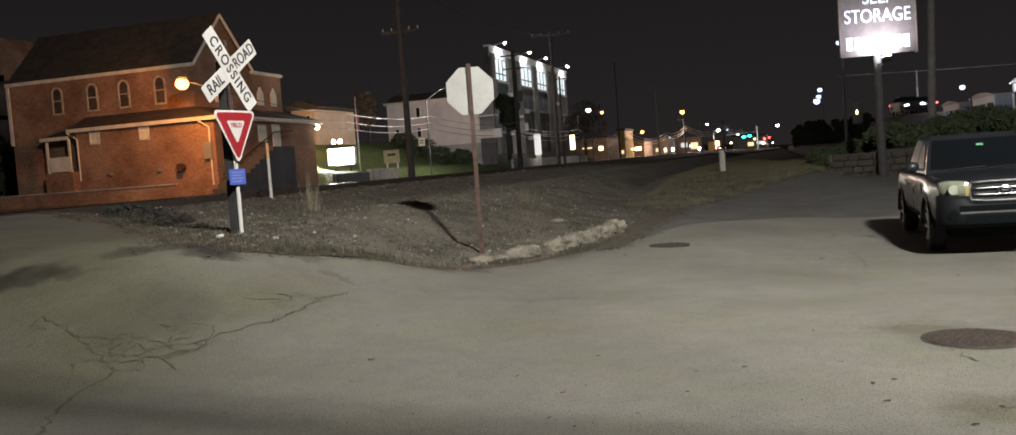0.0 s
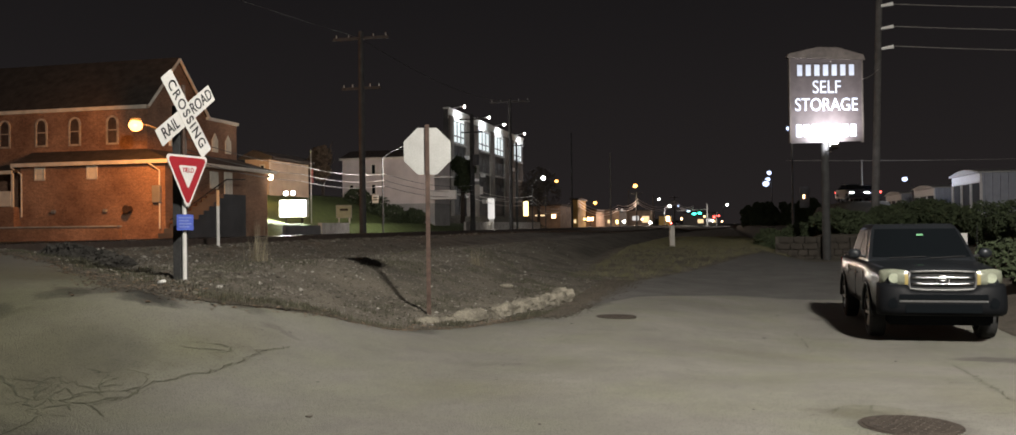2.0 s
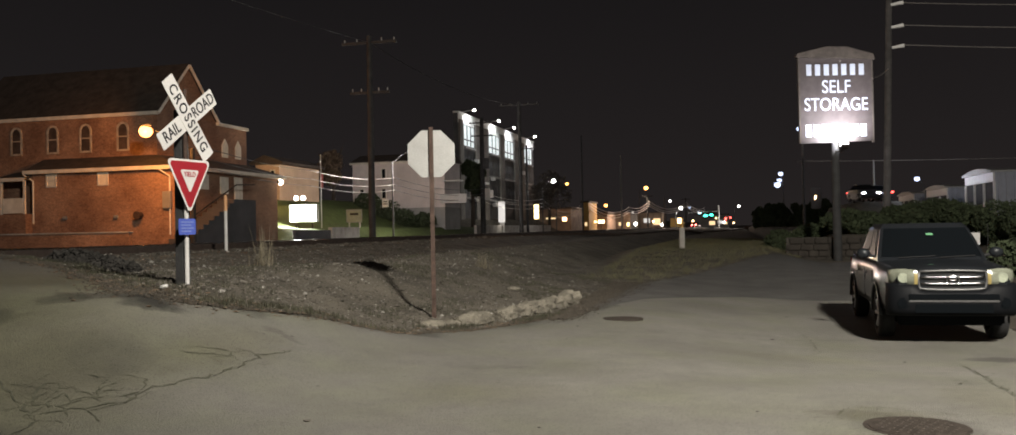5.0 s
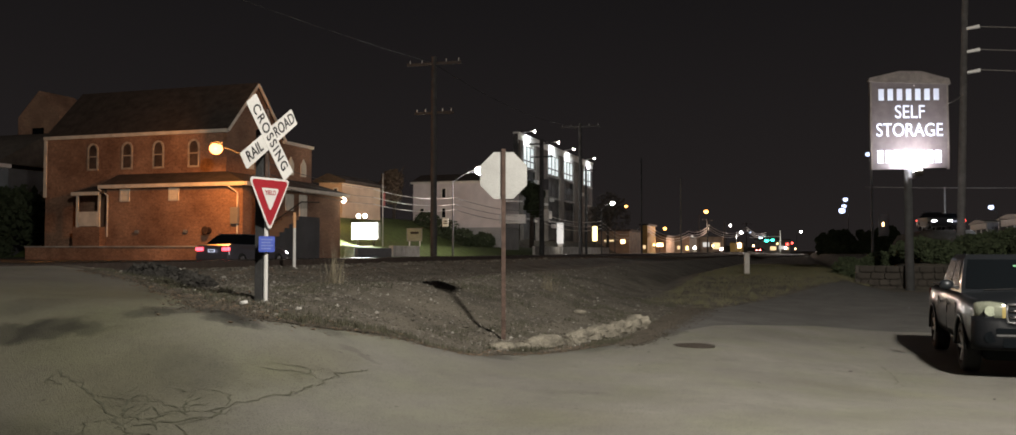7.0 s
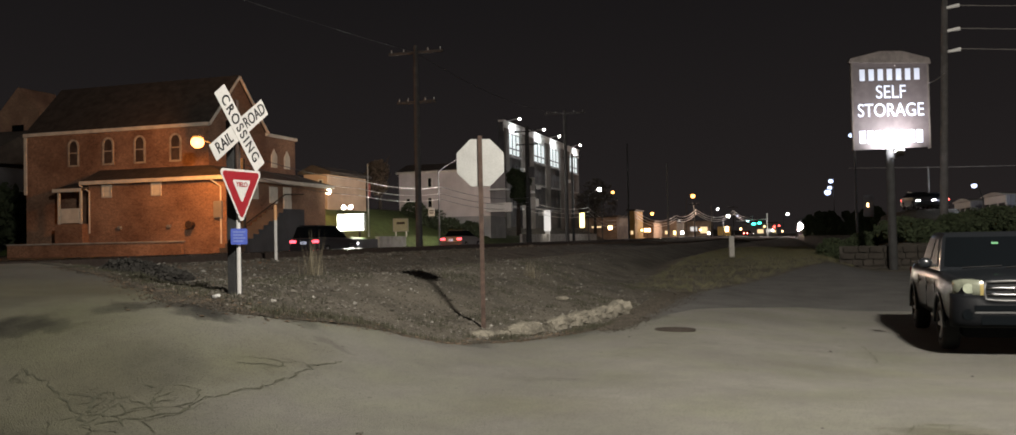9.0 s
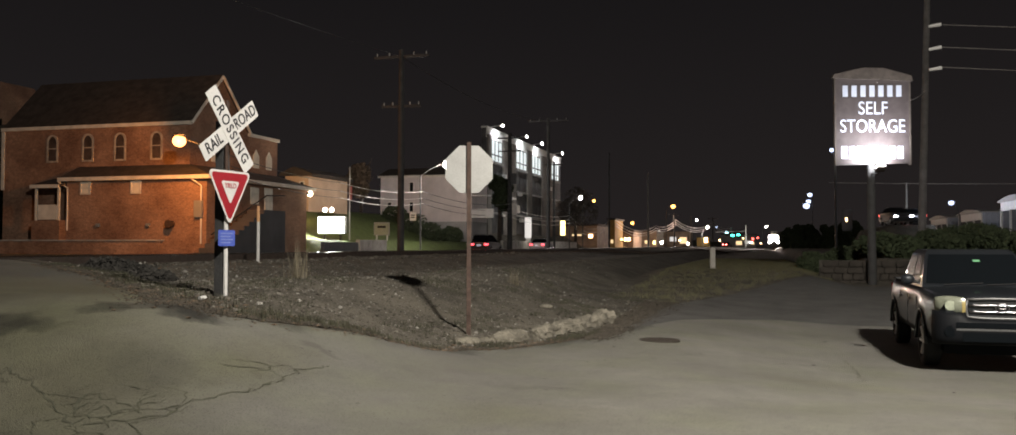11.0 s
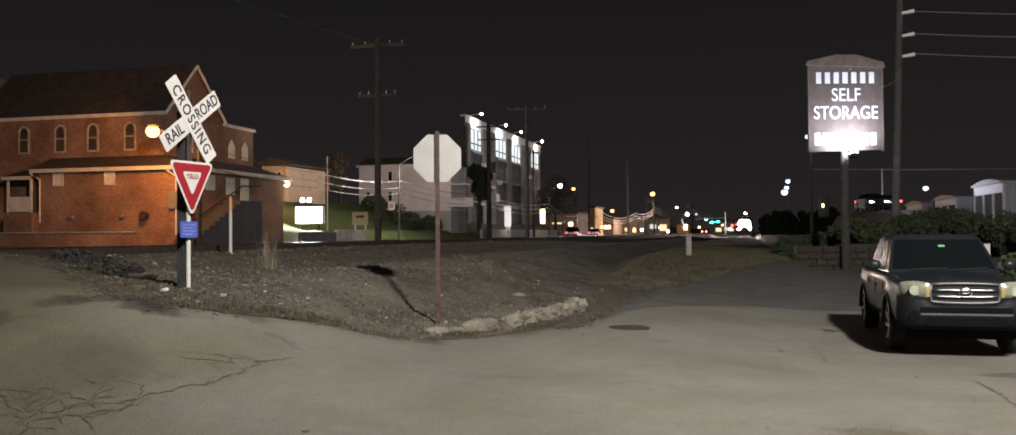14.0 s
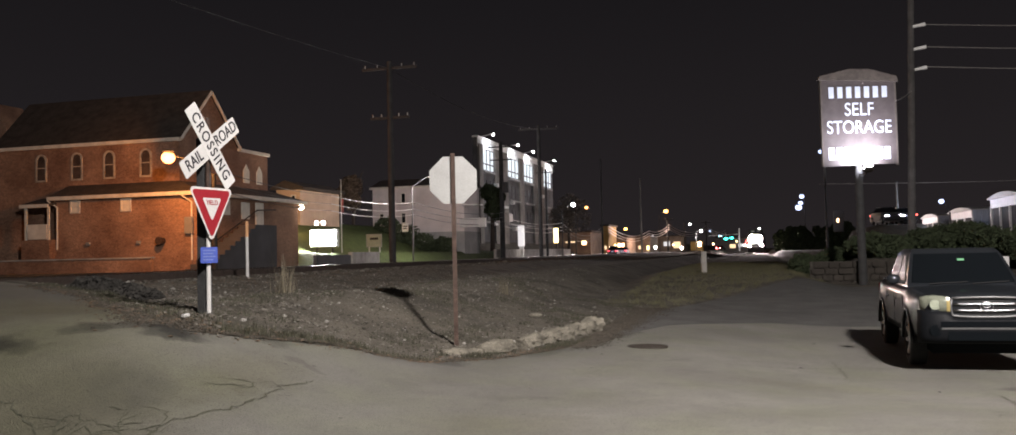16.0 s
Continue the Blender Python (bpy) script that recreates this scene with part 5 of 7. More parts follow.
# added fill without a fixture, to lift the lower part of the block
lamp("block_lower_light", "POINT", st(-33, 132, 7.5), 260, (1.0, 0.97, 0.9), 0.3)


# ---- lit sign, flagpole, notice board on the bank ----
ls, P = built("lit_sign", -33.7, 66, 1.9, "glowing white sign cabinet on two short posts", "sign")
P("cabinet", box(-34.55, -32.1, 66.0, 66.35, 2.42, 3.85, 0.05), "sheet_white", "white cabinet")
P("sign_face", box(-34.45, -32.2, 65.96, 66.0, 2.5, 3.77), "sign_glow", "glowing white face")
for a in (-34.0, -32.6):
    P("post", box(a - 0.06, a + 0.06, 66.1, 66.25, 1.4, 2.45), "iron")
for a in (-33.95, -33.35):
    P("spot_lamp", ball((a, 66.1, 4.35), 0.17, None, 10), "white_glow", "small glowing spot lamp")
P("lamp_bar", tube([(-34.7, 66.2, 3.85), (-34.4, 66.2, 4.2), (-33.4, 66.2, 4.2), (-33.0, 66.2, 3.85)], 0.03), "iron")
fp, P = built("flagpole", -32.4, 67.4, 1.9, "slim white flagpole with a limp flag", "flagpole")
P("pole", rod((-32.4, 67.4, 1.5), (-32.4, 67.4, 7.9), 0.05, 0.035), "sheet_white")
P("flag", box(-32.45, -32.2, 67.38, 67.42, 5.2, 6.3, 0.01), "flag", "folded faded flag")
nb, P = built("notice_board", -32.7, 74.5, 1.7, "pale notice board with a dark line of text", "sign")
P("board", box(-33.4, -32.0, 74.5, 74.6, 2.45, 3.5, 0.02), "dull_board", "dull olive board")
for e0, e1, e2, e3 in ((-33.45, -31.95, 3.46, 3.56), (-33.45, -31.95, 2.40, 2.48), (-33.45, -33.36, 2.48, 3.46), (-32.04, -31.95, 2.48, 3.46)):
    P("frame_bar", box(e0, e1, 74.47, 74.5, e2, e3), "sheet_bare")
P("text_bar", box(-33.1, -32.3, 74.48, 74.497, 3.05, 3.25), "iron")
for a in (-33.2, -32.2):
    P("leg", box(a - 0.05, a + 0.05, 74.5, 74.6, 1.2, 2.45), "sheet_white")
rw, P = built("retaining_wall", -30.4, 70, 0.9, "pale concrete retaining wall along the street", "wall")
P("wall", box(-30.6, -30.3, 59, 64.6, 0.7, 1.75), "dark_wall", "dark wall face")
P("wall", box(-30.6, -30.25, 64.8, 70.0, 0.7, 1.95), "concrete", "pale wall face")
P("wall", box(-30.6, -30.3, 105, 150, 0.7, 2.1), "concrete", "pale wall face")


def lawn_z(a, b):
    return max(height(a, b), 1.0 + 0.9 * smooth((-30.6 - a) / 1.5) * smooth((b - 57) / 3) + 2.2 * smooth((-33.5 - a) / 6) * smooth((b - 57) / 4)) + 0.03


lawn = grid("lawn", steps((-60, -30.62, 40)), steps((57, 112, 60)), lawn_z, "grass")
tagged(lawn, "mown green grass bank", "lawn", kind="structure")
lamp("lawn_sign_spill", "AREA", st(0, 0) @ look((-33.7, 65.9, 3.1), (-33.7, 60, 1.5)), 1700, (1.0, 1.0, 0.86), 1.6)


# ---- poles, street lamps, wires ----
MATS["grey_pole"] = material("grey_pole", (0.085, 0.08, 0.078), 0.9, 3.0, 0.3, 0.3, 0.0, 30.0)


def utility_pole(a, b, z0, z1, r=0.17, arms=((0.4, 1.6),), label="dark timber utility pole with a crossarm", mat="wood_pole", lean=0.0):
    t, P = built("utility_pole", a, b, z0, label, "utility pole")
    P("pole", rod((a, b, z0 - 0.6), (a + lean, b, z1), r, r * 0.7, 12), mat)
    for dz, w in arms:
        arm = P("crossarm", box(a + lean - w, a + lean + w, b - 0.07, b + 0.07, z1 - dz - 0.07, z1 - dz + 0.07), mat)
        for k in (-0.9, -0.45, 0.45, 0.9):
            P("insulator", rod((a + lean + k * w, b, z1 - dz + 0.07), (a + lean + k * w, b, z1 - dz + 0.25), 0.04, 0.03, 8), "sheet_bare", "", arm).matrix_local = Matrix()
    return t, P


utility_pole(-20.3, 49.0, 0.9, 12.9, 0.21, ((0.4, 1.7), (3.3, 1.2)))
utility_pole(-20.3, 86.3, 0.9, 14.0, 0.22, ((0.3, 2.0),))
utility_pole(-24.8, 150, 0.8, 17.0, 0.16, ())
utility_pole(-29.9, 131, 0.9, 14.0, 0.2, ((0.5, 1.4),))
utility_pole(-22.6, 185, 0.8, 16.3, 0.2, (), "tall weathered pole catching lamp light", "sheet_bare")
utility_pole(-20.9, 223, 0.8, 9.4, 0.22, ((0.4, 1.3),))
utility_pole(-18.9, 250, 0.8, 9.4, 0.22, ())
utility_pole(-15.0, 285, 0.8, 10.2, 0.22, ((0.4, 1.5),))
t_, P = utility_pole(-30.0, 107, 0.9, 15.3, 0.34, ((0.6, 1.6), (2.2, 1.4)), "thick timber pole with transformers and boxes")
P("transformer", rod((-29.4, 106.6, 9.0), (-29.4, 106.6, 10.3), 0.38, 0.38, 14), "dark_wall", "dark transformer can")
P("service_box", box(-29.6, -29.0, 106.5, 106.9, 5.2, 6.6, 0.04), "sheet_bare", "grey service box")
t_, P = utility_pole(7.4, 49, 1.0, 16.0, 0.20, (), "weathered timber pole beside the storage sign", mat="grey_pole", lean=0.5)
for z in (12.48, 11.34, 10.32):
    P("insulator", rod((7.85, 48.85, z - 0.08), (8.42, 48.85, z), 0.07, 0.10, 10), "panel_white", "pale insulator on a short arm")


def street_lamp(a, b, z0, zl, la, lb, glow_mat, label, r=0.3, pole_r=0.09, mat="lamp_iron"):
    """A street lamp: pole at a, b; head at la, lb, zl."""
    t, P = built("street_lamp", a, b, z0, label, "street lamp", "street lamps")
    P("pole", rod((a, b, z0 - 0.4), (a, b, zl - 0.9), pole_r, pole_r * 0.7), mat)
    pts = []
    for k in range(9):
        u = k / 8
        pts.append((a + (la - a) * u, b + (lb - b) * u, zl - 1.0 + 1.1 * math.sin(u * math.pi / 2)))
    P("arm", tube(pts, 0.04), mat)
    hd = P("lamp_head", ball((la, lb, zl + r * 0.6), r * 0.6, None, 12, (1.3, 0.8, 0.45)), mat, smooth_=True)
    # glass larger than a real one: the lamp's bloom is put into its radius
    P("lamp_glass", ball((la, lb, zl), r * 0.72, None, 14, (1.0, 1.0, 0.92)), glow_mat, "glowing lamp glass", hd, True).matrix_local = Matrix()
    return t


street_lamp(-28.7, 44.0, 0.9, 7.2, -30.75, 42.8, "sodium_near", "sodium street lamp glowing orange on a dark pole", 0.5, 0.16, "wood_pole")
street_lamp(-30.0, 77.0, 1.0, 8.8, -27.4, 77.0, "white_glow", "street lamp glowing white on a grey arm", 0.6)
t, P = built("speed_sign", -30.1, 76.8, 1.0, "small white road sign plate on a lamp pole", "road sign")
P("plate", box(-30.95, -30.35, 76.78, 76.82, 3.75, 4.5, 0.01), "panel_white")
P("bracket", box(-30.4, -29.95, 76.82, 76.88, 4.0, 4.1), "iron")
for z in (4.0, 4.2):
    P("text_bar", box(-30.85, -30.45, 76.765, 76.778, z, z + 0.09), "iron")
street_lamp(-27.5, 130.5, 0.9, 8.6, -26.1, 132, "white_glow", "street lamp glowing white on a grey arm", 0.42)
street_lamp(-29.3, 150, 0.9, 9.0, -27.4, 150, "sodium_glow", "far street lamp glowing orange", 0.36)
street_lamp(-30.5, 210, 0.9, 6.7, -29.3, 210, "sodium_glow", "far street lamp glowing orange", 0.55)
street_lamp(-22.0, 215, 0.9, 10.7, -20.4, 215, "sodium_glow", "far street lamp glowing orange", 0.7)
street_lamp(-19.0, 300, 0.9, 7.5, -17.4, 300, "white_glow", "far street lamp glowing white", 0.7)
street_lamp(-21.5, 290, 0.9, 9.5, -20.1, 290, "white_glow", "far street lamp glowing white", 0.45)
street_lamp(-17.5, 330, 0.9, 8.1, -16.0, 330, "blue_glow", "far street lamp glowing white", 0.5)
street_lamp(-0.5, 360, 0.9, 8.8, 1.1, 360, "white_glow", "far street lamp glowing white", 0.6)
street_lamp(-64.5, 58, 2.0, 13.2, -62.8, 56, "white_glow", "tall lamp glowing white over the slope", 0.32)
lamp("lamp_white_street", "POINT", st(-27.4, 77, 8.4), 5600, (1.0, 0.91, 0.86), 0.25)
lamp("lamp_white_far", "POINT", st(-26.1, 132, 8.1), 900, (1.0, 0.97, 0.92), 0.3)
# added light without a fixture, set beside the wires to brighten them
lamp("lamp_orange_far", "POINT", st(-25.5, 224, 9.4), 14000, (1.0, 0.72, 0.55), 0.4)
lamp("lamp_signal_far", "POINT", st(-17.4, 299, 6.2), 7000, (1.0, 0.9, 0.8), 0.4)


# added fill lights low by the shop fronts, to brighten the wires above
lamp("shop_front_light", "POINT", st(-27.0, 170, 4.2), 450, (1.0, 0.62, 0.38), 0.4)
lamp("shop_front_light", "POINT", st(-27.5, 212, 4.2), 600, (1.0, 0.62, 0.38), 0.4)
lamp("shop_front_light", "POINT", st(-25, 256, 4.0), 700, (1.0, 0.66, 0.42), 0.4)
lamp("pylon_light", "POINT", st(-29.3, 116, 3.2), 120, (1.0, 0.93, 0.82), 0.3)


def wire(name, p, q, sag, r, mat, label, n=10):
    pts = []
    for k in range(n + 1):
        u = k / n
        pts.append(Vector(p).lerp(Vector(q), u) - Vector((0, 0, sag * 4 * u * (1 - u))))
    t, P = built(name, p[0], p[1], p[2], label, "wire", "overhead wires")
    P("strand", tube(pts, r, 5), mat)
    return t


SWAGS = ((-26.45, 168, 5.8), (-23.3, 205, 5.6), (-20.7, 225, 7.4), (-14.9, 285, 8.4), (-10.4, 320, 7.4))
for z, s in ((6.4, 0.8), (5.8, 0.8), (5.3, 0.9)):
    # one run in dark and pale spans: lamp light is put into the colour
    wire("overhead_wire", (-28.7, 44, z + 0.2), (-29.6, 60, z - 0.35), 0.25, 0.022, "cable", "slack dark street wire")
    wire("overhead_wire", (-29.6, 60, z - 0.35), (-29.8, 77, z), 0.35, 0.026, "bright_cable", "slack street wire lit from below")
    wire("overhead_wire", (-29.8, 77, z), (-29.9, 107, z + 0.2), s * 0.7, 0.028, "cable", "slack dark street wire")
    wire("overhead_wire", (-29.9, 107, z - 0.3), (-27.5, 130.5, z - 0.5), s * 0.7, 0.035, "bright_cable", "slack street wire lit from below")
    wire("overhead_wire", (-27.5, 130.5, z - 0.5), (-28.2, 168, z - 0.6), 1.6, 0.035, "cable", "slack dark street wire")
    # the swags down the street, pole to pole, lamp shine put into their colour
    for (a0, b0, z0), (a1, b1, z1), sg in zip(SWAGS, SWAGS[1:], (1.5, 0.9, 2.0, 1.2)):
        wire("overhead_wire", (a0, b0, z0 + z - 6.0), (a1, b1, z1 + z - 6.0), sg, 0.05 + 0.00015 * b0, "lit_cable", "slack street wire shining in lamp light")
wire("overhead_wire", (-20.3, -20, 10.5), (-20.3, 49, 12.5), 1.0, 0.012, "cable", "thin dark overhead wire")
wire("overhead_wire", (-20.3, 49, 12.5), (-20.3, 86.3, 13.7), 0.8, 0.02, "cable", "thin dark overhead wire")
for dz in (0.0, 0.9, 1.7):
    wire("overhead_wire", (8.4, 49, 12.5 - dz * 1.25), (42, 52, 11.9 - dz * 1.25), 0.6, 0.02, "bright_cable", "thin wire to a pole")
wire("overhead_wire", (4.2, 38, 7.9), (7.7, 49, 9.24), 0.6, 0.02, "bright_cable", "thin service wire to the sign")
wire("overhead_wire", (4.0, 62, 5.6), (40, 78, 6.6), 0.3, 0.02, "bright_cable", "thin wire over the storage lot")
# heavy cable above the near road, whose shadow crosses the asphalt
for dy in (0.0, -0.30):
    ends = [st(0, 0).inverted() @ Vector(p) for p in ((-10.0, 8.66 + dy, 4.8), (12.0, -2.56 + dy, 4.8))]
    wire("overhead_cable", tuple(ends[0]), tuple(ends[1]), 0.0, 0.06, "cable", "thick bundled cable over the road")
for x, y in ((-10.05, 8.51), (12.05, -2.71)):
    q = st(0, 0).inverted() @ Vector((x, y, 0))
    utility_pole(q.x, q.y, height(q.x, q.y), 7.0, 0.15, (), "timber pole that carries the cable")


# ---- far town ----
def shop(a0, a1, b, depth, h, wall, label, windows=()):
    t, P = built("shop_building", (a0 + a1) / 2, b, 0.8, label, "building")
    P("wall", box(a0, a1, b, b + depth, 0.5, h), wall)
    P("roof", box(a0 - 0.3, a1 + 0.3, b - 0.4, b + depth + 0.3, h, h + 0.35), "roof")
    for w0, w1, z0, z1, m in windows:
        P("lit_window", box(w0, w1, b - 0.06, b, z0, z1), m, "lit shop window")
    return t


shop(-44, -31.5, 176, 14, 5.4, "shop_wall", "dark low shop with a lit canopy", ((-36.5, -34.6, 3.4, 3.7, "window_glow"), (-33.2, -32.4, 3.0, 3.7, "warm_glow")))
shop(-33.3, -31.8, 200, 12, 7.2, "yellow_wall", "ochre painted narrow building under a street lamp", ((-32.7, -32.2, 2.0, 2.8, "window_glow"),))
shop(-40, -30.2, 218, 16, 5.0, "shop_wall", "dark shop with a bright shop front", ((-32.4, -30.9, 2.6, 3.4, "warm_glow"), (-35, -34.2, 2.0, 2.8, "window_glow")))
shop(-40, -29.6, 262, 20, 5.6, "shop_wall", "low dark building with small lit windows", ((-30.6, -29.9, 1.8, 2.9, "yellow_glow"), (-33, -32, 2, 3, "window_glow")))
shop(-38, -26, 330, 20, 6.5, "shop_wall", "dark shop front with bright signs", ((-29, -26.5, 2.2, 4.5, "window_glow"), (-32.5, -30.2, 3.0, 4.6, "pale_glow")))
shop(-17, -3.2, 390, 20, 6.0, "grey_wall", "bright shop front at the end of the street", ((-11, -8.6, 1.8, 3.4, "window_glow"), (-7.5, -5.4, 2.2, 3.6, "pale_glow"), (-4.6, -3.8, 3.8, 4.8, "red_glow"), (-4.9, -3.6, 2.0, 3.0, "window_glow")))
shop(-24, -19.6, 345, 8, 4.5, "yellow_wall", "small canopy with a warm sign", ((-21.3, -19.0 - 1.0, 2.6, 4.6, "warm_glow"),))
for k, (a, b, z, r, m) in enumerate(((-32.6, 190, 3.3, 0.34, "warm_glow"), (-31.2, 206, 2.9, 0.3, "yellow_glow"), (-27.7, 258, 2.4, 0.4, "white_glow"), (-23.7, 300, 2.1, 0.42, "white_glow"),
                                  (-26.2, 238, 5.3, 0.3, "pale_glow"), (-24.6, 280, 3.1, 0.35, "warm_glow"), (-15.2, 335, 3.4, 0.4, "warm_glow"), (-13.2, 338, 6.4, 0.36, "blue_glow"),
                                  (-7.2, 345, 4.2, 0.4, "yellow_glow"), (-4.4, 350, 2.7, 0.35, "white_glow"), (-2.2, 372, 4.6, 0.4, "red_glow"), (-1.0, 376, 2.4, 0.35, "warm_glow"))):
    t, P = built("wall_lamp", a, b, z - 0.5, "small far lamp glowing on a shop front", "lamp", "far shop lamps")
    P("back_plate", box(a - 0.3, a + 0.3, b + 0.2, b + 0.3, z - 0.5, z + 0.4), "black_plastic")
    P("globe", ball((a, b, z), r, None, 10), m, "small glowing globe")
for a, b, z, r, m, lab in ((-10.2, 320, 5.0, 0.55, "green_glow", "green traffic signal over the road"), (-8.3, 320, 5.2, 0.5, "green_glow", "green traffic signal over the road"),
                           (-12.2, 322, 6.0, 0.4, "cyan_glow", "pale street name lamp over the road")):
    t, P = built("traffic_light", a, b, z - 0.6, lab, "traffic light", "traffic lights")
    P("housing", box(a - 0.4, a + 0.4, b + 0.1, b + 0.5, z - 1.1, z + 0.9, 0.05), "black_plastic")
    P("lens", ball((a, b, z), r, None, 12, (1.3, 0.6, 0.7)), m, "glowing lens")
t, P = built("signal_mast", -6.1, 340, 0.8, "pale lit mast with a long signal arm", "traffic mast")
P("mast", rod((-6.1, 340, 0.5), (-6.1, 340, 8.9), 0.28, 0.2), "sheet_white")
P("mast_arm", rod((-6.1, 322, 6.5), (-16, 321, 6.1), 0.12, 0.1), "sheet_white")
lamp("mast_light", "POINT", st(-7.5, 334, 5), 1500, (1.0, 0.95, 0.85), 0.3)
t, P = built("tall_sign", -30.5, 118, 0.9, "narrow white lit pylon sign", "sign")
P("pylon", box(-30.8, -30.2, 117.9, 118.2, 0.6, 2.5), "sheet_white")
P("face", box(-30.95, -30.1, 117.85, 118.25, 2.5, 5.3, 0.05), "pale_glow", "softly glowing face")
t, P = built("tall_sign", -30.5, 140, 0.9, "narrow yellow lit pylon sign", "sign")
P("pylon", box(-30.6, -30.4, 139.9, 140.2, 0.6, 3.1), "iron")
P("face", box(-30.9, -30.2, 139.8, 140.2, 3.1, 5.4, 0.05), "yellow_glow", "glowing yellow face")


# ---- right side: storage lot ----
def storage_unit(A, b0, b1, z, label):
    t, P = built("storage_building", A + 4, (b0 + b1) / 2, 1.0, label, "storage building", "storage buildings")
    P("wall", box(A, A + 9, b0, b1, 0.8, z), "steel_door", "ribbed pale steel wall")
    prof = [(b0 - 0.2, z)] + [(b0 - 0.2 + (b1 - b0 + 0.4) * k / 10, z + 0.32 * math.sin(math.pi * k / 10)) for k in range(11)] + [(b1 + 0.2, z - 0.1), (b0 - 0.2, z - 0.1)]
    P("roof", side(prof[1:], A - 0.3, A + 9.2), "sheet_bare", "low arched metal roof")
    P("fascia", box(A - 0.12, A, b0, b1, z - 0.75, z - 0.05), "sheet_white", "pale fascia over the doors")
    n = 3
    for k in range(n):
        c0, c1 = b0 + (b1 - b0) * (k + 0.12) / n, b0 + (b1 - b0) * (k + 0.88) / n
        d = P("roller_door", box(A - 0.05, A, c0, c1, 0.9, z - 0.78), "dark_wall", "dark roller door")
    for k in range(n + 1):
        c = b0 + (b1 - b0) * k / n
        P("door_post", box(A - 0.12, A, c - 0.14, c + 0.14, 0.8, z - 0.76), "sheet_white")
    for k in range(18):
        c = A + 0.25 + k * 0.5
        P("wall_rib", box(c - 0.08, c + 0.08, b0 - 0.14, b0, 0.8, z), "steel_door")
    return t


storage_unit(17.6, 69.5, 77.5, 4.95, "pale steel storage building with dark roller doors")
storage_unit(19.3, 92, 102, 4.7, "pale steel storage building with dark roller doors")
storage_unit(19.5, 109.5, 119, 4.7, "pale steel storage building with dark roller doors")
street_lamp(15.0, 79.5, 1.0, 4.95, 14.3, 79, "blue_glow", "cool white lamp over the storage lot", 0.3)
lamp("storage_light", "POINT", st(15.2, 84.0, 5.0), 360, (0.75, 0.83, 1.0), 0.2)
lamp("storage_light", "POINT", st(13.0, 62.0, 5.6), 160, (0.8, 0.86, 1.0), 0.2)
for la, z in ((8.7, 9.9), (9.1, 10.8), (9.4, 12.2)):
    street_lamp(9.9, 200, 1.0, z, la, 200, "blue_glow", "cool white flood lamp on a tall pole", 0.95 if z < 10 else 0.7)
street_lamp(4.25, 60, 1.0, 7.5, 4.05, 60, "blue_glow", "cool white lamp behind the sign", 0.2)
t, P = built("lamp_post", 5.6, 55, 1.0, "slim pale metal post behind the sign", "post")
P("post", rod((5.6, 55, 0.8), (5.6, 55, 7.0), 0.05, 0.04), "sheet_bare")
utility_pole(12.3, 88, 1.0, 7.2, 0.1, (), "slim grey pole in the storage lot", "sheet_bare")
t, P = built("amber_sign", 7.4, 90, 1.0, "small amber-lit cabinet on the slope", "sign")
P("cabinet", box(7.0, 7.9, 90, 90.4, 2.9, 4.9, 0.05), "dark_wall")
P("face", box(7.3, 7.45, 89.95, 90.0, 3.8, 4.15), "warm_glow", "amber glowing face")
for a, b, turn, lab in ((10.4, 85, 188, "dark car on the bank facing the road with its headlights on"), (12.6, 84.5, 8, "dark car on the bank showing red tail lights"),
                        (11.6, 94, 196, "dark car standing farther back on the bank, headlights on")):
    car(st(a, b, 3.31, turn), "car_dark", lab, "red_glow", False, "parked_car")


def clump(P, name, c, r, n, mat, seed, leaf=0.11, flat=1.0):
    """A bush: many small leaves on an uneven crown."""
    rnd = random.Random(seed)
    bm = bmesh.new()
    for _ in range(n):
        d = Vector((rnd.gauss(0, 1), rnd.gauss(0, 1), rnd.gauss(0, 1))).normalized()
        k = r * (0.55 + 0.45 * rnd.random() ** 0.5) * (1 + 0.22 * noise.noise(d * 2.3 + Vector((seed, 0, 0))))
        p = Vector(c) + Vector((d.x * k, d.y * k, d.z * k * flat))
        u = Vector((rnd.gauss(0, 1), rnd.gauss(0, 1), rnd.gauss(0, 1))).normalized()
        v = u.orthogonal().normalized()
        s = leaf * rnd.uniform(0.6, 1.5)
        q = [bm.verts.new(p + u * s), bm.verts.new(p + v * s * 0.6), bm.verts.new(p - u * s), bm.verts.new(p - v * s * 0.6)]
        bm.faces.new(q)
    return P(name, bm, mat)


rnd = random.Random(4)
for k in range(13):
    a, b = 7.6 + 0.28 * k + rnd.uniform(-0.2, 0.2), 47 - 1.45 * k
    z = height(a, b)
    r = rnd.uniform(0.72, 0.9)
    t, P = built("bush", a, b, z, "dark rounded evergreen bush in a row", "bush", "row of bushes")
    P("stem", rod((a, b, z - 0.2), (a, b, z + 0.7), 0.06, 0.04, 6), "bark")
    clump(P, "crown", (a, b, z + r * 0.95), r, 2600, "leaves", 10 + k, 0.055, 0.85)
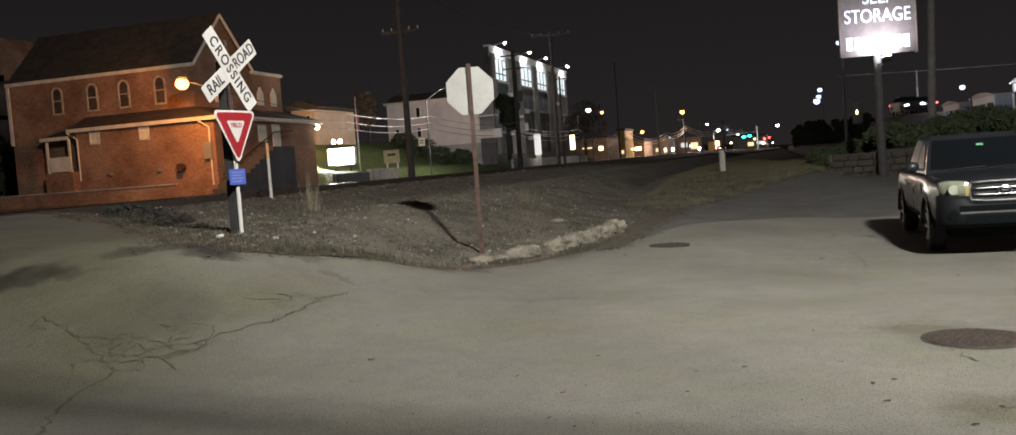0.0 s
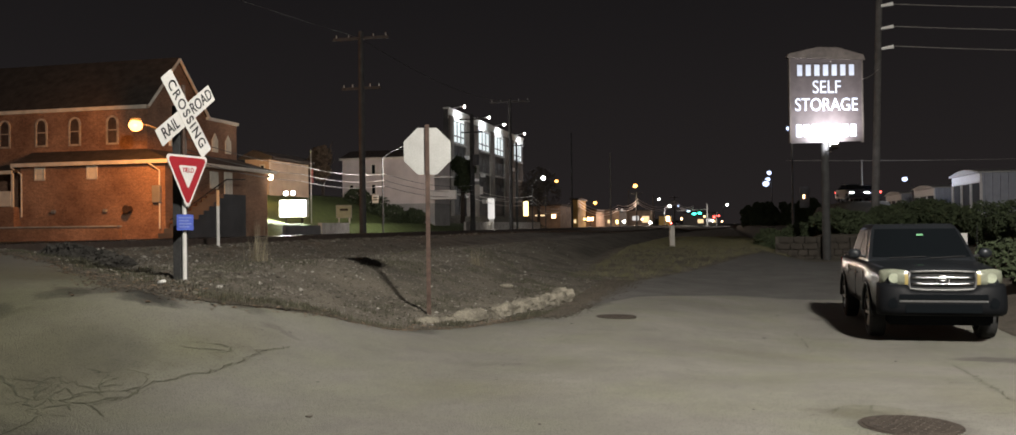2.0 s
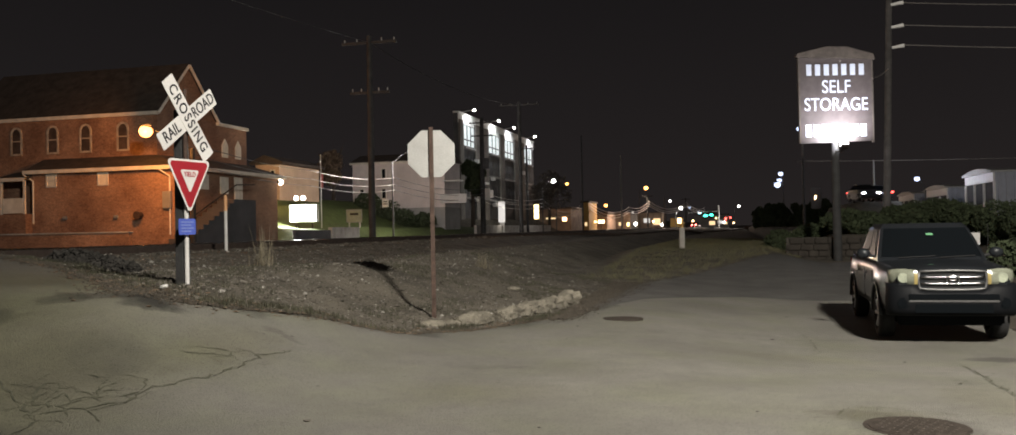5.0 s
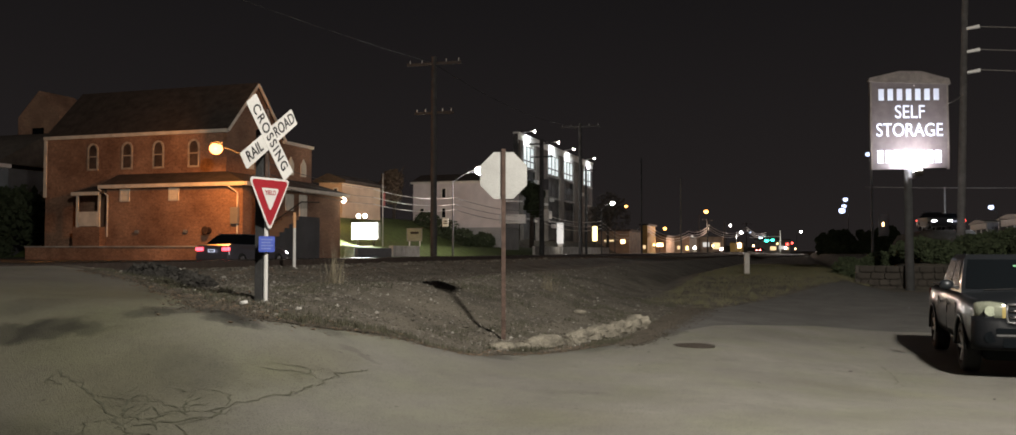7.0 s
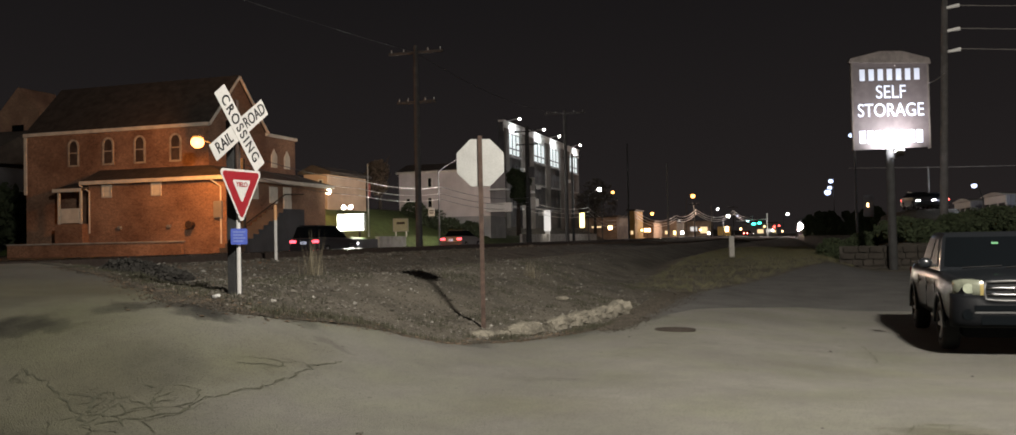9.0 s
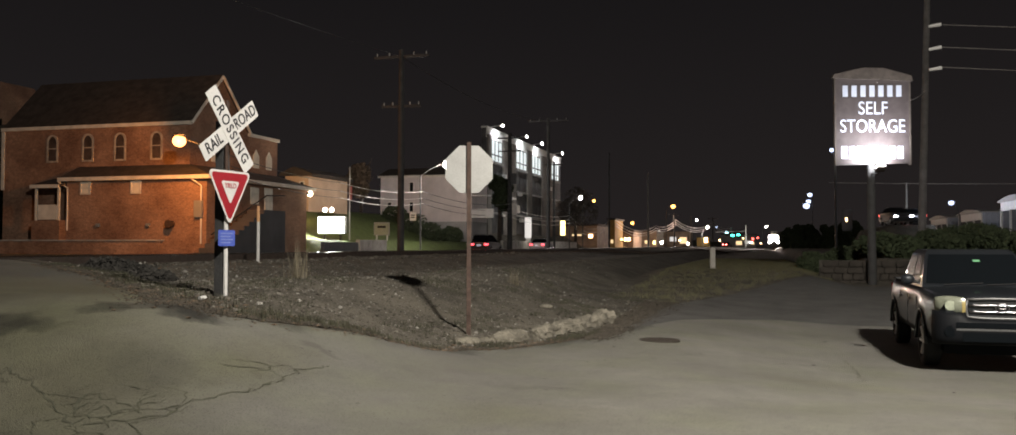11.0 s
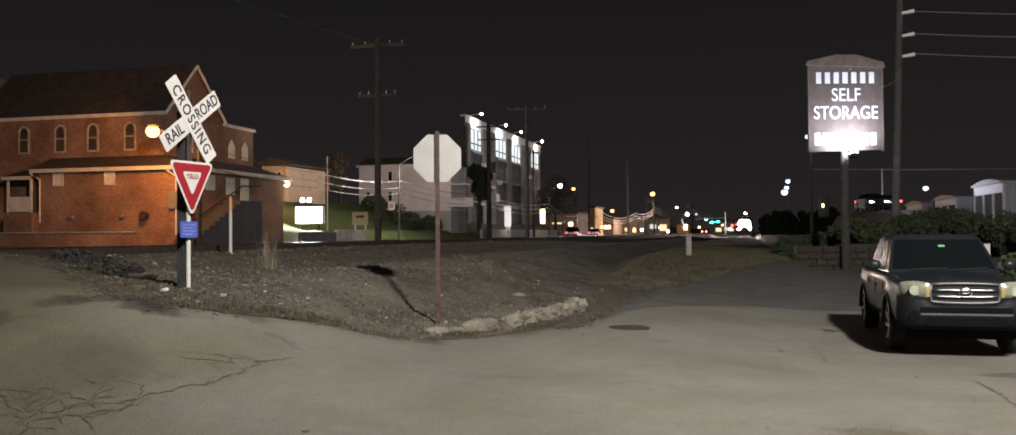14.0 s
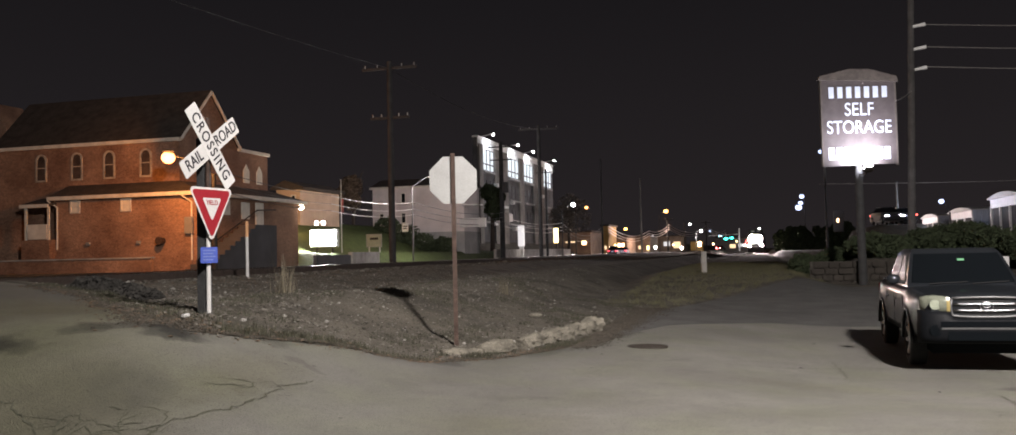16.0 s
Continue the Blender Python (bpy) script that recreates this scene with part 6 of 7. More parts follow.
for k in range(16):
    a, b = 2.0 + 0.55 * k + rnd.uniform(-0.5, 0.5), 41.5 + rnd.uniform(-0.3, 5)
    z = height(a, b)
    r = rnd.uniform(0.5, 0.95)
    t, P = built("shrub", a, b, z, "dark tangled shrub on the bank", "shrub", "shrubs on the bank")
    P("stem", rod((a, b, z - 0.2), (a, b, z + 0.5), 0.05, 0.03, 6), "bark")
    clump(P, "crown", (a, b, z + r * 0.6), r, 1500, "leaves", 40 + k, 0.075, 0.7)


def tree(a, b, z, h, r, seed, label, mat="leaves", n=2600):
    t, P = built("tree", a, b, z, label, "tree")
    rr = random.Random(seed)
    bm = rod((a, b, z - 0.4), (a + 0.1, b, z + h * 0.55), h * 0.03, h * 0.018, 8)
    for k in range(9):
        an, z0 = rr.uniform(0, 6.28), z + h * rr.uniform(0.3, 0.55)
        rod((a + 0.05, b, z0), (a + r * 0.8 * math.cos(an), b + r * 0.8 * math.sin(an), z0 + h * rr.uniform(0.15, 0.4)), h * 0.012, h * 0.004, 6, bm)
    P("trunk", bm, "bark")
    for k in range(5):
        c = (a + rr.uniform(-0.5, 0.5) * r, b + rr.uniform(-0.5, 0.5) * r, z + h * rr.uniform(0.5, 0.85))
        clump(P, "crown", c, r * rr.uniform(0.5, 0.75), n // 5, mat, seed + k, 0.22)
    return t


rr_ = random.Random(17)
for k in range(8):
    a, b = -66.5 + 1.5 * k, 54.6 - 0.35 * k
    t, P = built("thicket", a, b, 1.0, "dark tangled growth below a white porch", "bushes", "growth on the slope")
    P("stem", rod((a, b, 0.6), (a, b, 4.0), 0.1, 0.05, 6), "bark")
    for j, z in enumerate((1.6, 3.0, 4.3, 5.2)):
        clump(P, "crown", (a + rr_.uniform(-0.4, 0.4), b + rr_.uniform(-0.4, 0.4), z), rr_.uniform(1.1, 1.4), 420, "leaves", 240 + 9 * k + j, 0.2, 0.9)
for k in range(10):
    a, b, h = 4.3 + 1.35 * k, 178 + rr_.uniform(-5, 9), rr_.uniform(3.7, 4.9)
    t, P = built("thicket", a, b, 1.0, "dark overgrown thicket beside the railway", "bushes", "thickets by the railway")
    P("stem", rod((a, b, 0.6), (a, b, 4.0), 0.12, 0.06, 6), "bark")
    for j, f in enumerate((0.12, 0.3, 0.5, 0.68, 0.85)):
        clump(P, "crown", (a + rr_.uniform(-0.7, 0.7), b + rr_.uniform(-0.7, 0.7), 1.0 + h * f), rr_.uniform(0.85, 1.25) * (1.25 - 0.6 * f), 420, "leaves", 140 + 9 * k + j, 0.3, 1.0)
tree(-42.9, 92, 3.5, 8.4, 1.7, 71, "bare-looking brown tree lit from below", "dry_leaves")
tree(-32.8, 112, 1.0, 11.6, 1.7, 72, "dark narrow tree in front of the tall building")
tree(-33, 162, 1.0, 11.5, 4.2, 73, "half-bare brown tree beyond the tall building", "twigs", 1700)
tree(-52, 60, 1.0, 6.0, 3.2, 74, "dark tree on the slope beside the church")
tree(-56, 56, 1.0, 5.0, 3.0, 75, "dark tree on the slope beside the church")
for k, (a, b, r) in enumerate(((-36.5, 91, 1.6), (-34.8, 92, 1.4), (-39, 92.5, 1.5), (-33, 94, 1.3))):
    z = lawn_z(a, b)
    t, P = built("shrub", a, b, z, "dark green shrub below the white house", "shrub", "shrubs below the house")
    clump(P, "crown", (a, b, z + r * 0.5), r, 800, "leaves", 90 + k, 0.16, 0.75)


t, P = built("small_notice", 7.35, 31.6, 0.4, "small white notice plate on a stake", "sign")
P("stake", box(7.32, 7.38, 31.62, 31.68, -0.2, 1.15), "wood_pole")
P("plate", box(7.16, 7.54, 31.58, 31.61, 0.72, 1.12, 0.004), "sheet_white", "blank white plate")


# ---- low stone wall by the sign ----
sw, P0 = built("stone_wall", 4.4, 38.6, 0.0, "low rough stone retaining wall in the dark", "wall")
P0("core", box(2.05, 7.0, 38.75, 39.1, -0.3, 0.95), "mortar", "dark mortar core")
rnd = random.Random(8)
for row in range(4):
    x = 2.05 + rnd.uniform(0, 0.15)
    while x < 6.9:
        w = rnd.uniform(0.28, 0.6)
        bm = box(x + 0.012, x + w - 0.012, 38.62 - rnd.uniform(0, 0.05), 38.9, -0.08 + row * 0.26, 0.155 + row * 0.26, 0.03)
        P0("stone", bm, "wall_block")
        x += w


# ---- beside the tracks ----
mp, P = built("track_marker", -14.0, 23.2, 1.05, "thin white marker post with an orange top", "post")
q = st(0, 0).inverted() @ Vector((-6.5, 26.4, 0))
mp.matrix_world = st(q.x, q.y, 1.05)
part("post", rod((0, 0, -0.1), (0, 0, 1.15), 0.045, 0.045), "sheet_white", mp)
part("top_band", rod((0, 0, 1.15), (0, 0, 1.6), 0.046, 0.046), "orange_paint", mp, "faded orange top")
cm = thing("marker_post", pose(10.08, 40.3, 0.45), "pale square concrete marker post in the grass", "post")
part("post", box(-0.11, 0.11, -0.09, 0.09, -0.2, 1.0, 0.02), "concrete", cm)


def kerb():
    """A broken, half-buried concrete kerb along the edge of the lot."""
    t = thing("broken_kerb", st(-3.6, 15.0, 0.0), "broken pale concrete kerb half buried along the asphalt", "kerb")
    rr = random.Random(3)
    for a0, b0, a1, b1, h, w, z0 in ((-4.50, 13.15, -4.18, 13.80, 0.10, 0.22, 0.03), (-4.20, 13.78, -3.84, 14.50, 0.15, 0.26, 0.04), (-3.74, 14.72, -3.54, 15.42, 0.19, 0.28, 0.05),
                                     (-3.56, 15.40, -3.38, 16.28, 0.22, 0.30, 0.05), (-3.38, 16.26, -3.22, 17.08, 0.21, 0.28, 0.06), (-3.21, 17.10, -3.06, 17.85, 0.24, 0.30, 0.07)):
        ln = math.hypot(a1 - a0, b1 - b0)
        bm = bmesh.new()
        bmesh.ops.create_cube(bm, size=1)
        bmesh.ops.subdivide_edges(bm, edges=bm.edges[:], cuts=7, use_grid_fill=True)
        for v in bm.verts:
            n = Vector((v.co.x, v.co.y * 0.3, max(v.co.z, -0.2))).normalized()
            round_ = 1 - 0.28 * smooth((v.co.z - 0.15) / 0.35)
            p = Vector((v.co.x * w * round_, v.co.y * ln, v.co.z * h))
            q = p * 7 + Vector((a0 * 9, b0 * 9, 0))
            v.co = p + n * (0.085 * noise.noise(q * 0.5) + 0.05 * noise.noise(q * 1.7) + 0.02 * noise.noise(q * 4.5))
        ang = math.degrees(math.atan2(b1 - b0, a1 - a0)) - 90 + rr.uniform(-4, 4)
        part("kerb_stone", bm, "stone", t, "", pose((a0 + a1) / 2 + 3.6, (b0 + b1) / 2 - 15.0, z0 + h * 0.22, rr.uniform(-5, 5), rr.uniform(-12, 6), ang))
    return t


kerb()


def scatter(name, n, mat, label, spots, size, seed, squash=0.6, zf=ground_z):
    """Many loose stones in one mesh; spots gives a place and its thickness of cover."""
    rr = random.Random(seed)
    vs, fs = [], []
    while n > 0:
        a, b, ok = spots(rr)
        if not ok:
            continue
        n -= 1
        s = size * math.exp(rr.gauss(0, 0.45))
        z = zf(a, b) + s * 0.15
        rot = Euler((rr.uniform(-0.4, 0.4), rr.uniform(-0.4, 0.4), rr.uniform(0, 6.28))).to_matrix()
        k = len(vs)
        for d in ((1, 0, 0), (0.2, 0.9, 0), (-0.9, 0.3, 0), (-0.3, -0.9, 0.1), (0.15, 0.1, 1), (0, 0, -0.8)):
            v = rot @ Vector([c * s * rr.uniform(0.7, 1.2) for c in d])
            vs.append((a + v.x, b + v.y, z + v.z * squash))
        for f in ((0, 1, 4), (1, 2, 4), (2, 3, 4), (3, 0, 4), (1, 0, 5), (2, 1, 5), (3, 2, 5), (0, 3, 5)):
            fs.append([k + i for i in f])
    me = bpy.data.meshes.new(name)
    me.from_pydata(vs, [], fs)
    me.materials.append(MATS[mat])
    ob = new(name, me)
    ob.matrix_world = st(0, 0)
    return tagged(ob, label, "gravel", kind="stuff")


def slope_spot(rr):
    a, b = rr.uniform(-13, -2.6), rr.uniform(9.2, 38)
    if rr.random() > 1.25 - b / 36 - 0.35 * smooth((b - 14.5) / 3) * smooth((a + 7) / 2):
        return a, b, False
    return a, b, b > asphalt_edge(a) + 0.05 and (a < -3.0 or b < 24)


scatter("gravel_stones", 36000, "pebble", "loose grey ballast stones on the embankment", slope_spot, 0.0175, 21)
scatter("pale_stones", 40, "stone", "pale stones scattered on the embankment", slope_spot, 0.035, 22)
scatter("ballast", 14000, "pebble", "dark ballast stones between the rails", lambda rr: (lambda a: (a, rr.uniform(asphalt_edge(a) + 0.6, 60), True))(rr.uniform(-19, -13.2)), 0.034, 23)
scatter("road_grit", 700, "pebble", "loose grit on the asphalt", lambda rr: ((lambda a: (a, asphalt_edge(a) - abs(rr.gauss(0, 0.3)), True))(rr.uniform(-11, -2.7))), 0.014, 24)


EDGE = [(a, asphalt_edge(a)) for a in steps((-13, -2.92, 200))]


def edge_spot(rr):
    """A place near the ragged edge of the asphalt, evenly along its length."""
    k = rr.randrange(len(EDGE) - 1)
    (a0, b0), (a1, b1) = EDGE[k], EDGE[k + 1]
    if rr.random() > math.hypot(a1 - a0, b1 - b0) / 0.3:
        return a0, b0, False
    u = rr.random()
    a = a0 + (a1 - a0) * u
    e = asphalt_edge(a) + 0.10 * noise.noise((a * 2.1, 0.3, 7)) + 0.05 * noise.noise((a * 7, 0.3, 2))
    w = 0.10 + 0.12 * max(0, noise.noise((a * 1.1, 8, 1))) + 0.10 * smooth((-5.7 - a) / 0.5) * smooth((a + 7.6) / 0.6)
    d = rr.gauss(0, w)
    return a + d * 0.6 * rr.random(), e + d, True


scatter("soil_crumbs", 34000, "soil", "dark soil crumbs along the edge of the asphalt", edge_spot, 0.0105, 25, 0.45, lambda a, b: max(height(a, b) + 0.004, ground_z(a, b)))


scatter("leaf_litter", 2600, "dry_leaves", "brown fallen leaves along the edge of the asphalt", lambda rr: (lambda q: (q[0], q[1] + rr.gauss(0.12, 0.3), q[2]))(edge_spot(rr)), 0.016, 28, 0.25, lambda a, b: max(height(a, b) + 0.006, ground_z(a, b)))


def fan_spot(rr):
    """Soil washed out onto the asphalt between the kerb and the verge."""
    u, v = rr.random(), abs(rr.gauss(0, 0.45))
    a, b = -2.95 - 0.25 * u, 15.2 + 9.5 * u
    return a + v * (0.45 + 0.5 * u), b + rr.gauss(0, 0.3), v < 1.4


scatter("washed_soil", 14000, "soil", "dark soil and grit washed onto the asphalt", fan_spot, 0.017, 27, 0.4, lambda a, b: max(height(a, b) + 0.006, ground_z(a, b)))


def grass_tufts(name, n, mat, label, spots, seed, tall, blades=9):
    rr = random.Random(seed)
    vs, fs = [], []
    while n > 0:
        a, b, ok = spots(rr)
        if not ok:
            continue
        n -= 1
        z = ground_z(a, b)
        for _ in range(blades):
            t, h = rr.uniform(0, 6.28), tall * rr.uniform(0.4, 1.2)
            x, y = a + rr.gauss(0, 0.06), b + rr.gauss(0, 0.06)
            dx, dy, w = math.cos(t), math.sin(t), 0.006
            l = rr.uniform(0.1, 0.5) * h
            k = len(vs)
            vs += [(x - dy * w, y + dx * w, z - 0.02), (x + dy * w, y - dx * w, z - 0.02), (x + dx * l, y + dy * l, z + h)]
            fs.append((k, k + 1, k + 2))
    me = bpy.data.meshes.new(name)
    me.from_pydata(vs, [], fs)
    me.materials.append(MATS[mat])
    ob = new(name, me)
    ob.matrix_world = st(0, 0)
    return tagged(ob, label, "grass", kind="stuff")


def verge_spot(rr):
    a, b = rr.uniform(-4.5, 2.5), rr.uniform(18, 70)
    return a, b, b > asphalt_edge(a) + 0.2 and b > 25.5 + 1.5 * noise.noise((a, 0, 0)) and a > -4.2


def sparse_spot(rr):
    a, b = rr.uniform(-9, -2.8), rr.uniform(9.5, 26)
    return a, b, b > asphalt_edge(a) + 0.15 and noise.noise((a * 0.7, b * 0.7, 5)) > 0.05


grass_tufts("verge_grass", 5200, "dry_grass", "yellowish short verge grass", verge_spot, 31, 0.11)
grass_tufts("weeds", 1500, "weed", "sparse green weeds among the stones", sparse_spot, 32, 0.06)
grass_tufts("toe_weeds", 900, "weed", "low ragged weeds along the foot of the slope", lambda rr: (lambda q: (q[0], q[1] + abs(rr.gauss(0, 0.25)) + 0.05, q[2] and noise.noise((q[0] * 1.5, 3, 9)) > -0.1))(edge_spot(rr)), 35, 0.075, 7)
dw = lambda a, b, s: (lambda rr: (a + rr.gauss(0, s), b + rr.gauss(0, s), True))
grass_tufts("dry_stalks", 13, "stalk", "tall pale dry stalks", dw(-8.1, 14.9, 0.10), 33, 0.75, 5)
grass_tufts("dry_stalks", 10, "stalk", "tall pale dry stalks", dw(-5.9, 21.5, 0.08), 34, 0.4, 5)

bp, P = built("brush_heap", -10.9, 14.1, height(-10.9, 14.1), "dark low heap of brush at the edge of the crossing", "brush")
for k in range(8):
    a, b = -11.75 + 0.22 * k, 14.15 - 0.02 * k
    clump(P, "twig", (a, b, height(a, b) + 0.02), (0.28, 0.34, 0.36, 0.32, 0.3, 0.3, 0.26, 0.2)[k], 1100, "dark_brush", 120 + k, 0.035, 0.8)
rk, P = built("rock", -4.55, 19.1, 0.28, "pale flat rock on the slope", "rock")
bm = ball((-4.55, 19.1, height(-4.55, 19.1) + 0.02), 0.17, None, 12, (1.0, 0.6, 0.4))
for v in bm.verts:
    v.co += (v.co - Vector((-4.55, 19.1, height(-4.55, 19.1) + 0.02))) * 0.35 * noise.noise(v.co * 4)
P("stone", bm, "stone")
pb, P = built("pebble", -3.25, 6.88, height(-3.25, 6.88), "small pale pebble on the asphalt", "stone")
bm = ball((-3.25, 6.88, height(-3.25, 6.88) + 0.006), 0.026, None, 10, (1.2, 0.9, 0.4))
for v in bm.verts:
    v.co += Vector((0.01, 0.01, 0.01)) * noise.noise(v.co * 40)
P("stone", bm, "pebble", "", None, True)
LA, LB = -6.55, 9.75
lt, P = built("litter", LA, LB, height(LA, LB), "crumpled white scrap of paper", "litter")
bm = ball((LA, LB, height(LA, LB) + 0.03), 0.045, None, 8, (1.3, 0.8, 0.5))
for v in bm.verts:
    v.co += Vector((0.02, 0.02, 0.02)) * noise.noise(v.co * 31)
P("scrap", bm, "sheet_white")


# ---- manhole and marks on the asphalt ----
def manhole(a, b, r, z):
    t = thing("manhole_cover", st(a, b, z), "rusty round iron manhole cover in the asphalt", "manhole cover")
    part("frame_ring", rod((0, 0, -0.05), (0, 0, 0.004), r, r * 0.99, 40), "iron", t)
    part("cover", rod((0, 0, 0.004), (0, 0, 0.009), r * 0.9, r * 0.89, 40), "iron", t, "worn iron lid with raised studs")
    stud = mesh_of(rod((0, 0, 0), (0, 0, 0.006), 0.017, 0.012, 6), "stud", "iron")
    n = int(r / 0.07)
    for i in range(-n, n + 1):
        for j in range(-n, n + 1):
            x, y = (i + 0.5 * (j % 2)) * 0.07, j * 0.07
            if x * x + y * y < (r * 0.8) ** 2:
                o = new("stud", stud)
                o.parent = t
                o.matrix_local = pose(x + random.uniform(-0.006, 0.006), y + random.uniform(-0.006, 0.006), 0.008)
    return t


manhole(1.345, 7.43, 0.372, height(1.345, 7.43) + 0.002)
manhole(-1.8, 15.45, 0.36, height(-1.8, 15.45) + 0.004)


def crack(points, width, seed, branches=0):
    """A jagged tar-dark crack line on the asphalt, with side cracks."""
    rr = random.Random(seed)
    vs, fs = [], []

    def line(pts, w):
        k0 = len(vs)
        for i, (a, b) in enumerate(pts):
            p, q = pts[max(0, i - 1)], pts[min(len(pts) - 1, i + 1)]
            d = Vector((q[0] - p[0], q[1] - p[1])).normalized()
            ww = w * (0.3 + 1.5 * rr.random() ** 2) * (0.25 if i in (0, len(pts) - 1) else 1)
            for s in (-1, 1):
                x, y = a - d.y * ww * s, b + d.x * ww * s
                vs.append((x, y, height(x, y) + 0.005 * noise.noise((x * 0.6, y * 0.6, 9)) + 0.007))
        for i in range(len(pts) - 1):
            k = k0 + 2 * i
            fs.append((k, k + 2, k + 3, k + 1))

    def rough(pts, step=0.06, jig=0.022):
        out = []
        for (a0, b0), (a1, b1) in zip(pts, pts[1:]):
            n = max(2, int(math.hypot(a1 - a0, b1 - b0) / step))
            out += [(a0 + (a1 - a0) * i / n + rr.gauss(0, jig), b0 + (b1 - b0) * i / n + rr.gauss(0, jig)) for i in range(n)]
        return out + [pts[-1]]
    main = rough(points)
    line(main, width)
    for _ in range(branches):
        a, b = rr.choice(main)
        t, l = rr.uniform(0, 6.28), rr.uniform(0.12, 0.4)
        line(rough([(a, b), (a + l * math.cos(t), b + l * math.sin(t)), (a + l * 1.5 * math.cos(t + 0.7), b + l * 1.5 * math.sin(t + 0.7))], 0.06, 0.015), width * 0.55)
    return vs, fs


av, af = [], []
for pts, w, seed, br in (
    ([(-6.72, 7.06), (-6.38, 6.88), (-6.05, 6.72), (-5.76, 6.56), (-5.48, 6.4), (-5.25, 6.24)], 0.011, 1, 3),
    ([(-5.25, 6.24), (-5.16, 6.04), (-5.16, 5.72), (-5.09, 5.56), (-4.95, 5.3), (-4.65, 4.83)], 0.012, 2, 1),
    ([(-5.29, 6.29), (-5.2, 6.46), (-5.0, 6.61), (-4.85, 6.82), (-4.87, 7.01), (-4.83, 7.25), (-4.69, 7.67), (-4.65, 7.91), (-4.63, 8.29), (-4.63, 8.78), (-4.57, 9.15)], 0.013, 3, 3),
    ([(-5.48, 6.46), (-5.61, 6.62), (-5.67, 6.84), (-5.52, 6.84), (-5.34, 6.85), (-5.17, 6.83), (-5.06, 7.06)], 0.01, 4, 2),
    ([(-5.3, 6.5), (-5.44, 6.62), (-5.42, 6.75), (-5.26, 6.67), (-5.21, 6.53)], 0.01, 5, 1),
    ([(-5.26, 6.67), (-5.14, 6.79), (-5.18, 6.96), (-5.17, 7.1)], 0.01, 6, 1),
    ([(-5.15, 6.75), (-5.0, 6.86), (-4.89, 7.05)], 0.009, 7, 1),
    ([(-5.17, 7.98), (-4.84, 8.29), (-4.8, 8.61)], 0.008, 8, 0),
    ([(2.77, 12.43), (2.69, 11.22), (2.53, 9.87), (2.42, 8.75)], 0.012, 21, 1),
    ([(-2.02, 13.34), (-0.56, 14.28), (1.09, 15.55)], 0.006, 22, 1),
    ([(1.09, 15.55), (1.16, 14.61), (1.16, 13.33)], 0.008, 23, 1),
    ([(0.83, 7.77), (0.89, 8.06), (1.11, 8.2), (1.44, 8.05), (1.8, 7.96), (2.2, 8.03)], 0.007, 24, 1),
    ([(-2.2, 19.0), (0.4, 19.2), (2.4, 19.0)], 0.01, 7, 3),
    ([(-0.44, 14.0), (0.04, 14.11), (0.58, 14.4), (1.13, 14.81), (1.9, 15.09)], 0.01, 31, 0),
    ([(1.21, 6.98), (1.17, 6.8), (1.24, 6.62), (1.3, 6.5)], 0.005, 32, -1),
    ([(1.02, 5.67), (1.1, 5.5), (1.25, 5.62), (1.14, 5.61)], 0.005, 33, -1),
):
    v, f = crack(pts, w * 0.95, seed, br + 1)
    af += [[i + len(av) for i in q] for q in f]
    av += v
me = bpy.data.meshes.new("asphalt_cracks")
me.from_pydata(av, [], af)
me.materials.append(MATS["tar"])
ob = new("asphalt_cracks", me)
ob.matrix_world = st(0, 0)
tagged(ob, "dark jagged cracks in the old asphalt", "cracks", kind="stuff")


def leaf_bits():
    """Dark crumbs of dead leaf and bark that lie on the asphalt."""
    rr = random.Random(77)
    spots = [(-1.85, 6.34), (-1.41, 5.89), (-1.29, 6.08), (-0.6, 5.93), (0.23, 7.83), (0.52, 6.14), (0.56, 5.72), (0.93, 5.27), (-1.36, 5.32), (-1.17, 5.16),
             (1.13, 5.61), (-1.38, 6.98), (-0.27, 6.58), (0.65, 6.22), (-2.2, 12.55), (-2.32, 14.15), (0.58, 14.47), (2.15, 12.75), (0.98, 18.24)]
    spots += [(rr.uniform(-3.5, 3.0), rr.uniform(4.6, 14.0)) for _ in range(26)]
    bm_ = bmesh.new()
    for k, (a, b) in enumerate(spots):
        r = (rr.uniform(0.011, 0.019) if k < 19 else rr.uniform(0.004, 0.009)) * (1 + 0.09 * max(0.0, b - 9))
        c = Vector((a, b, height(a, b) + 0.005 * noise.noise((a * 0.6, b * 0.6, 9)) + 0.003))
        turn, n = rr.uniform(0, 6.28), 9
        ring = []
        for i in range(n):
            w = 6.283 * i / n
            d = r * (0.6 + 0.6 * rr.random())
            x, y = d * 1.5 * math.cos(w), d * 0.75 * math.sin(w)
            ring.append(c + Vector((x * math.cos(turn) - y * math.sin(turn), x * math.sin(turn) + y * math.cos(turn), 0.3 * r * rr.random())))
        low = [bm_.verts.new(p) for p in ring]
        top = bm_.verts.new(c + Vector((0, 0, 0.5 * r)))
        for i in range(n):
            bm_.faces.new((low[i], low[(i + 1) % n], top))
    me_ = bpy.data.meshes.new("leaf_bits")
    bm_.to_mesh(me_)
    bm_.free()
    me_.materials.append(MATS["dark_brush"])
    o = new("leaf_bits", me_)
    o.matrix_world = st(0, 0)
    return tagged(o, "dark crumbs of dead leaf scattered on the asphalt", "leaf litter", kind="stuff")


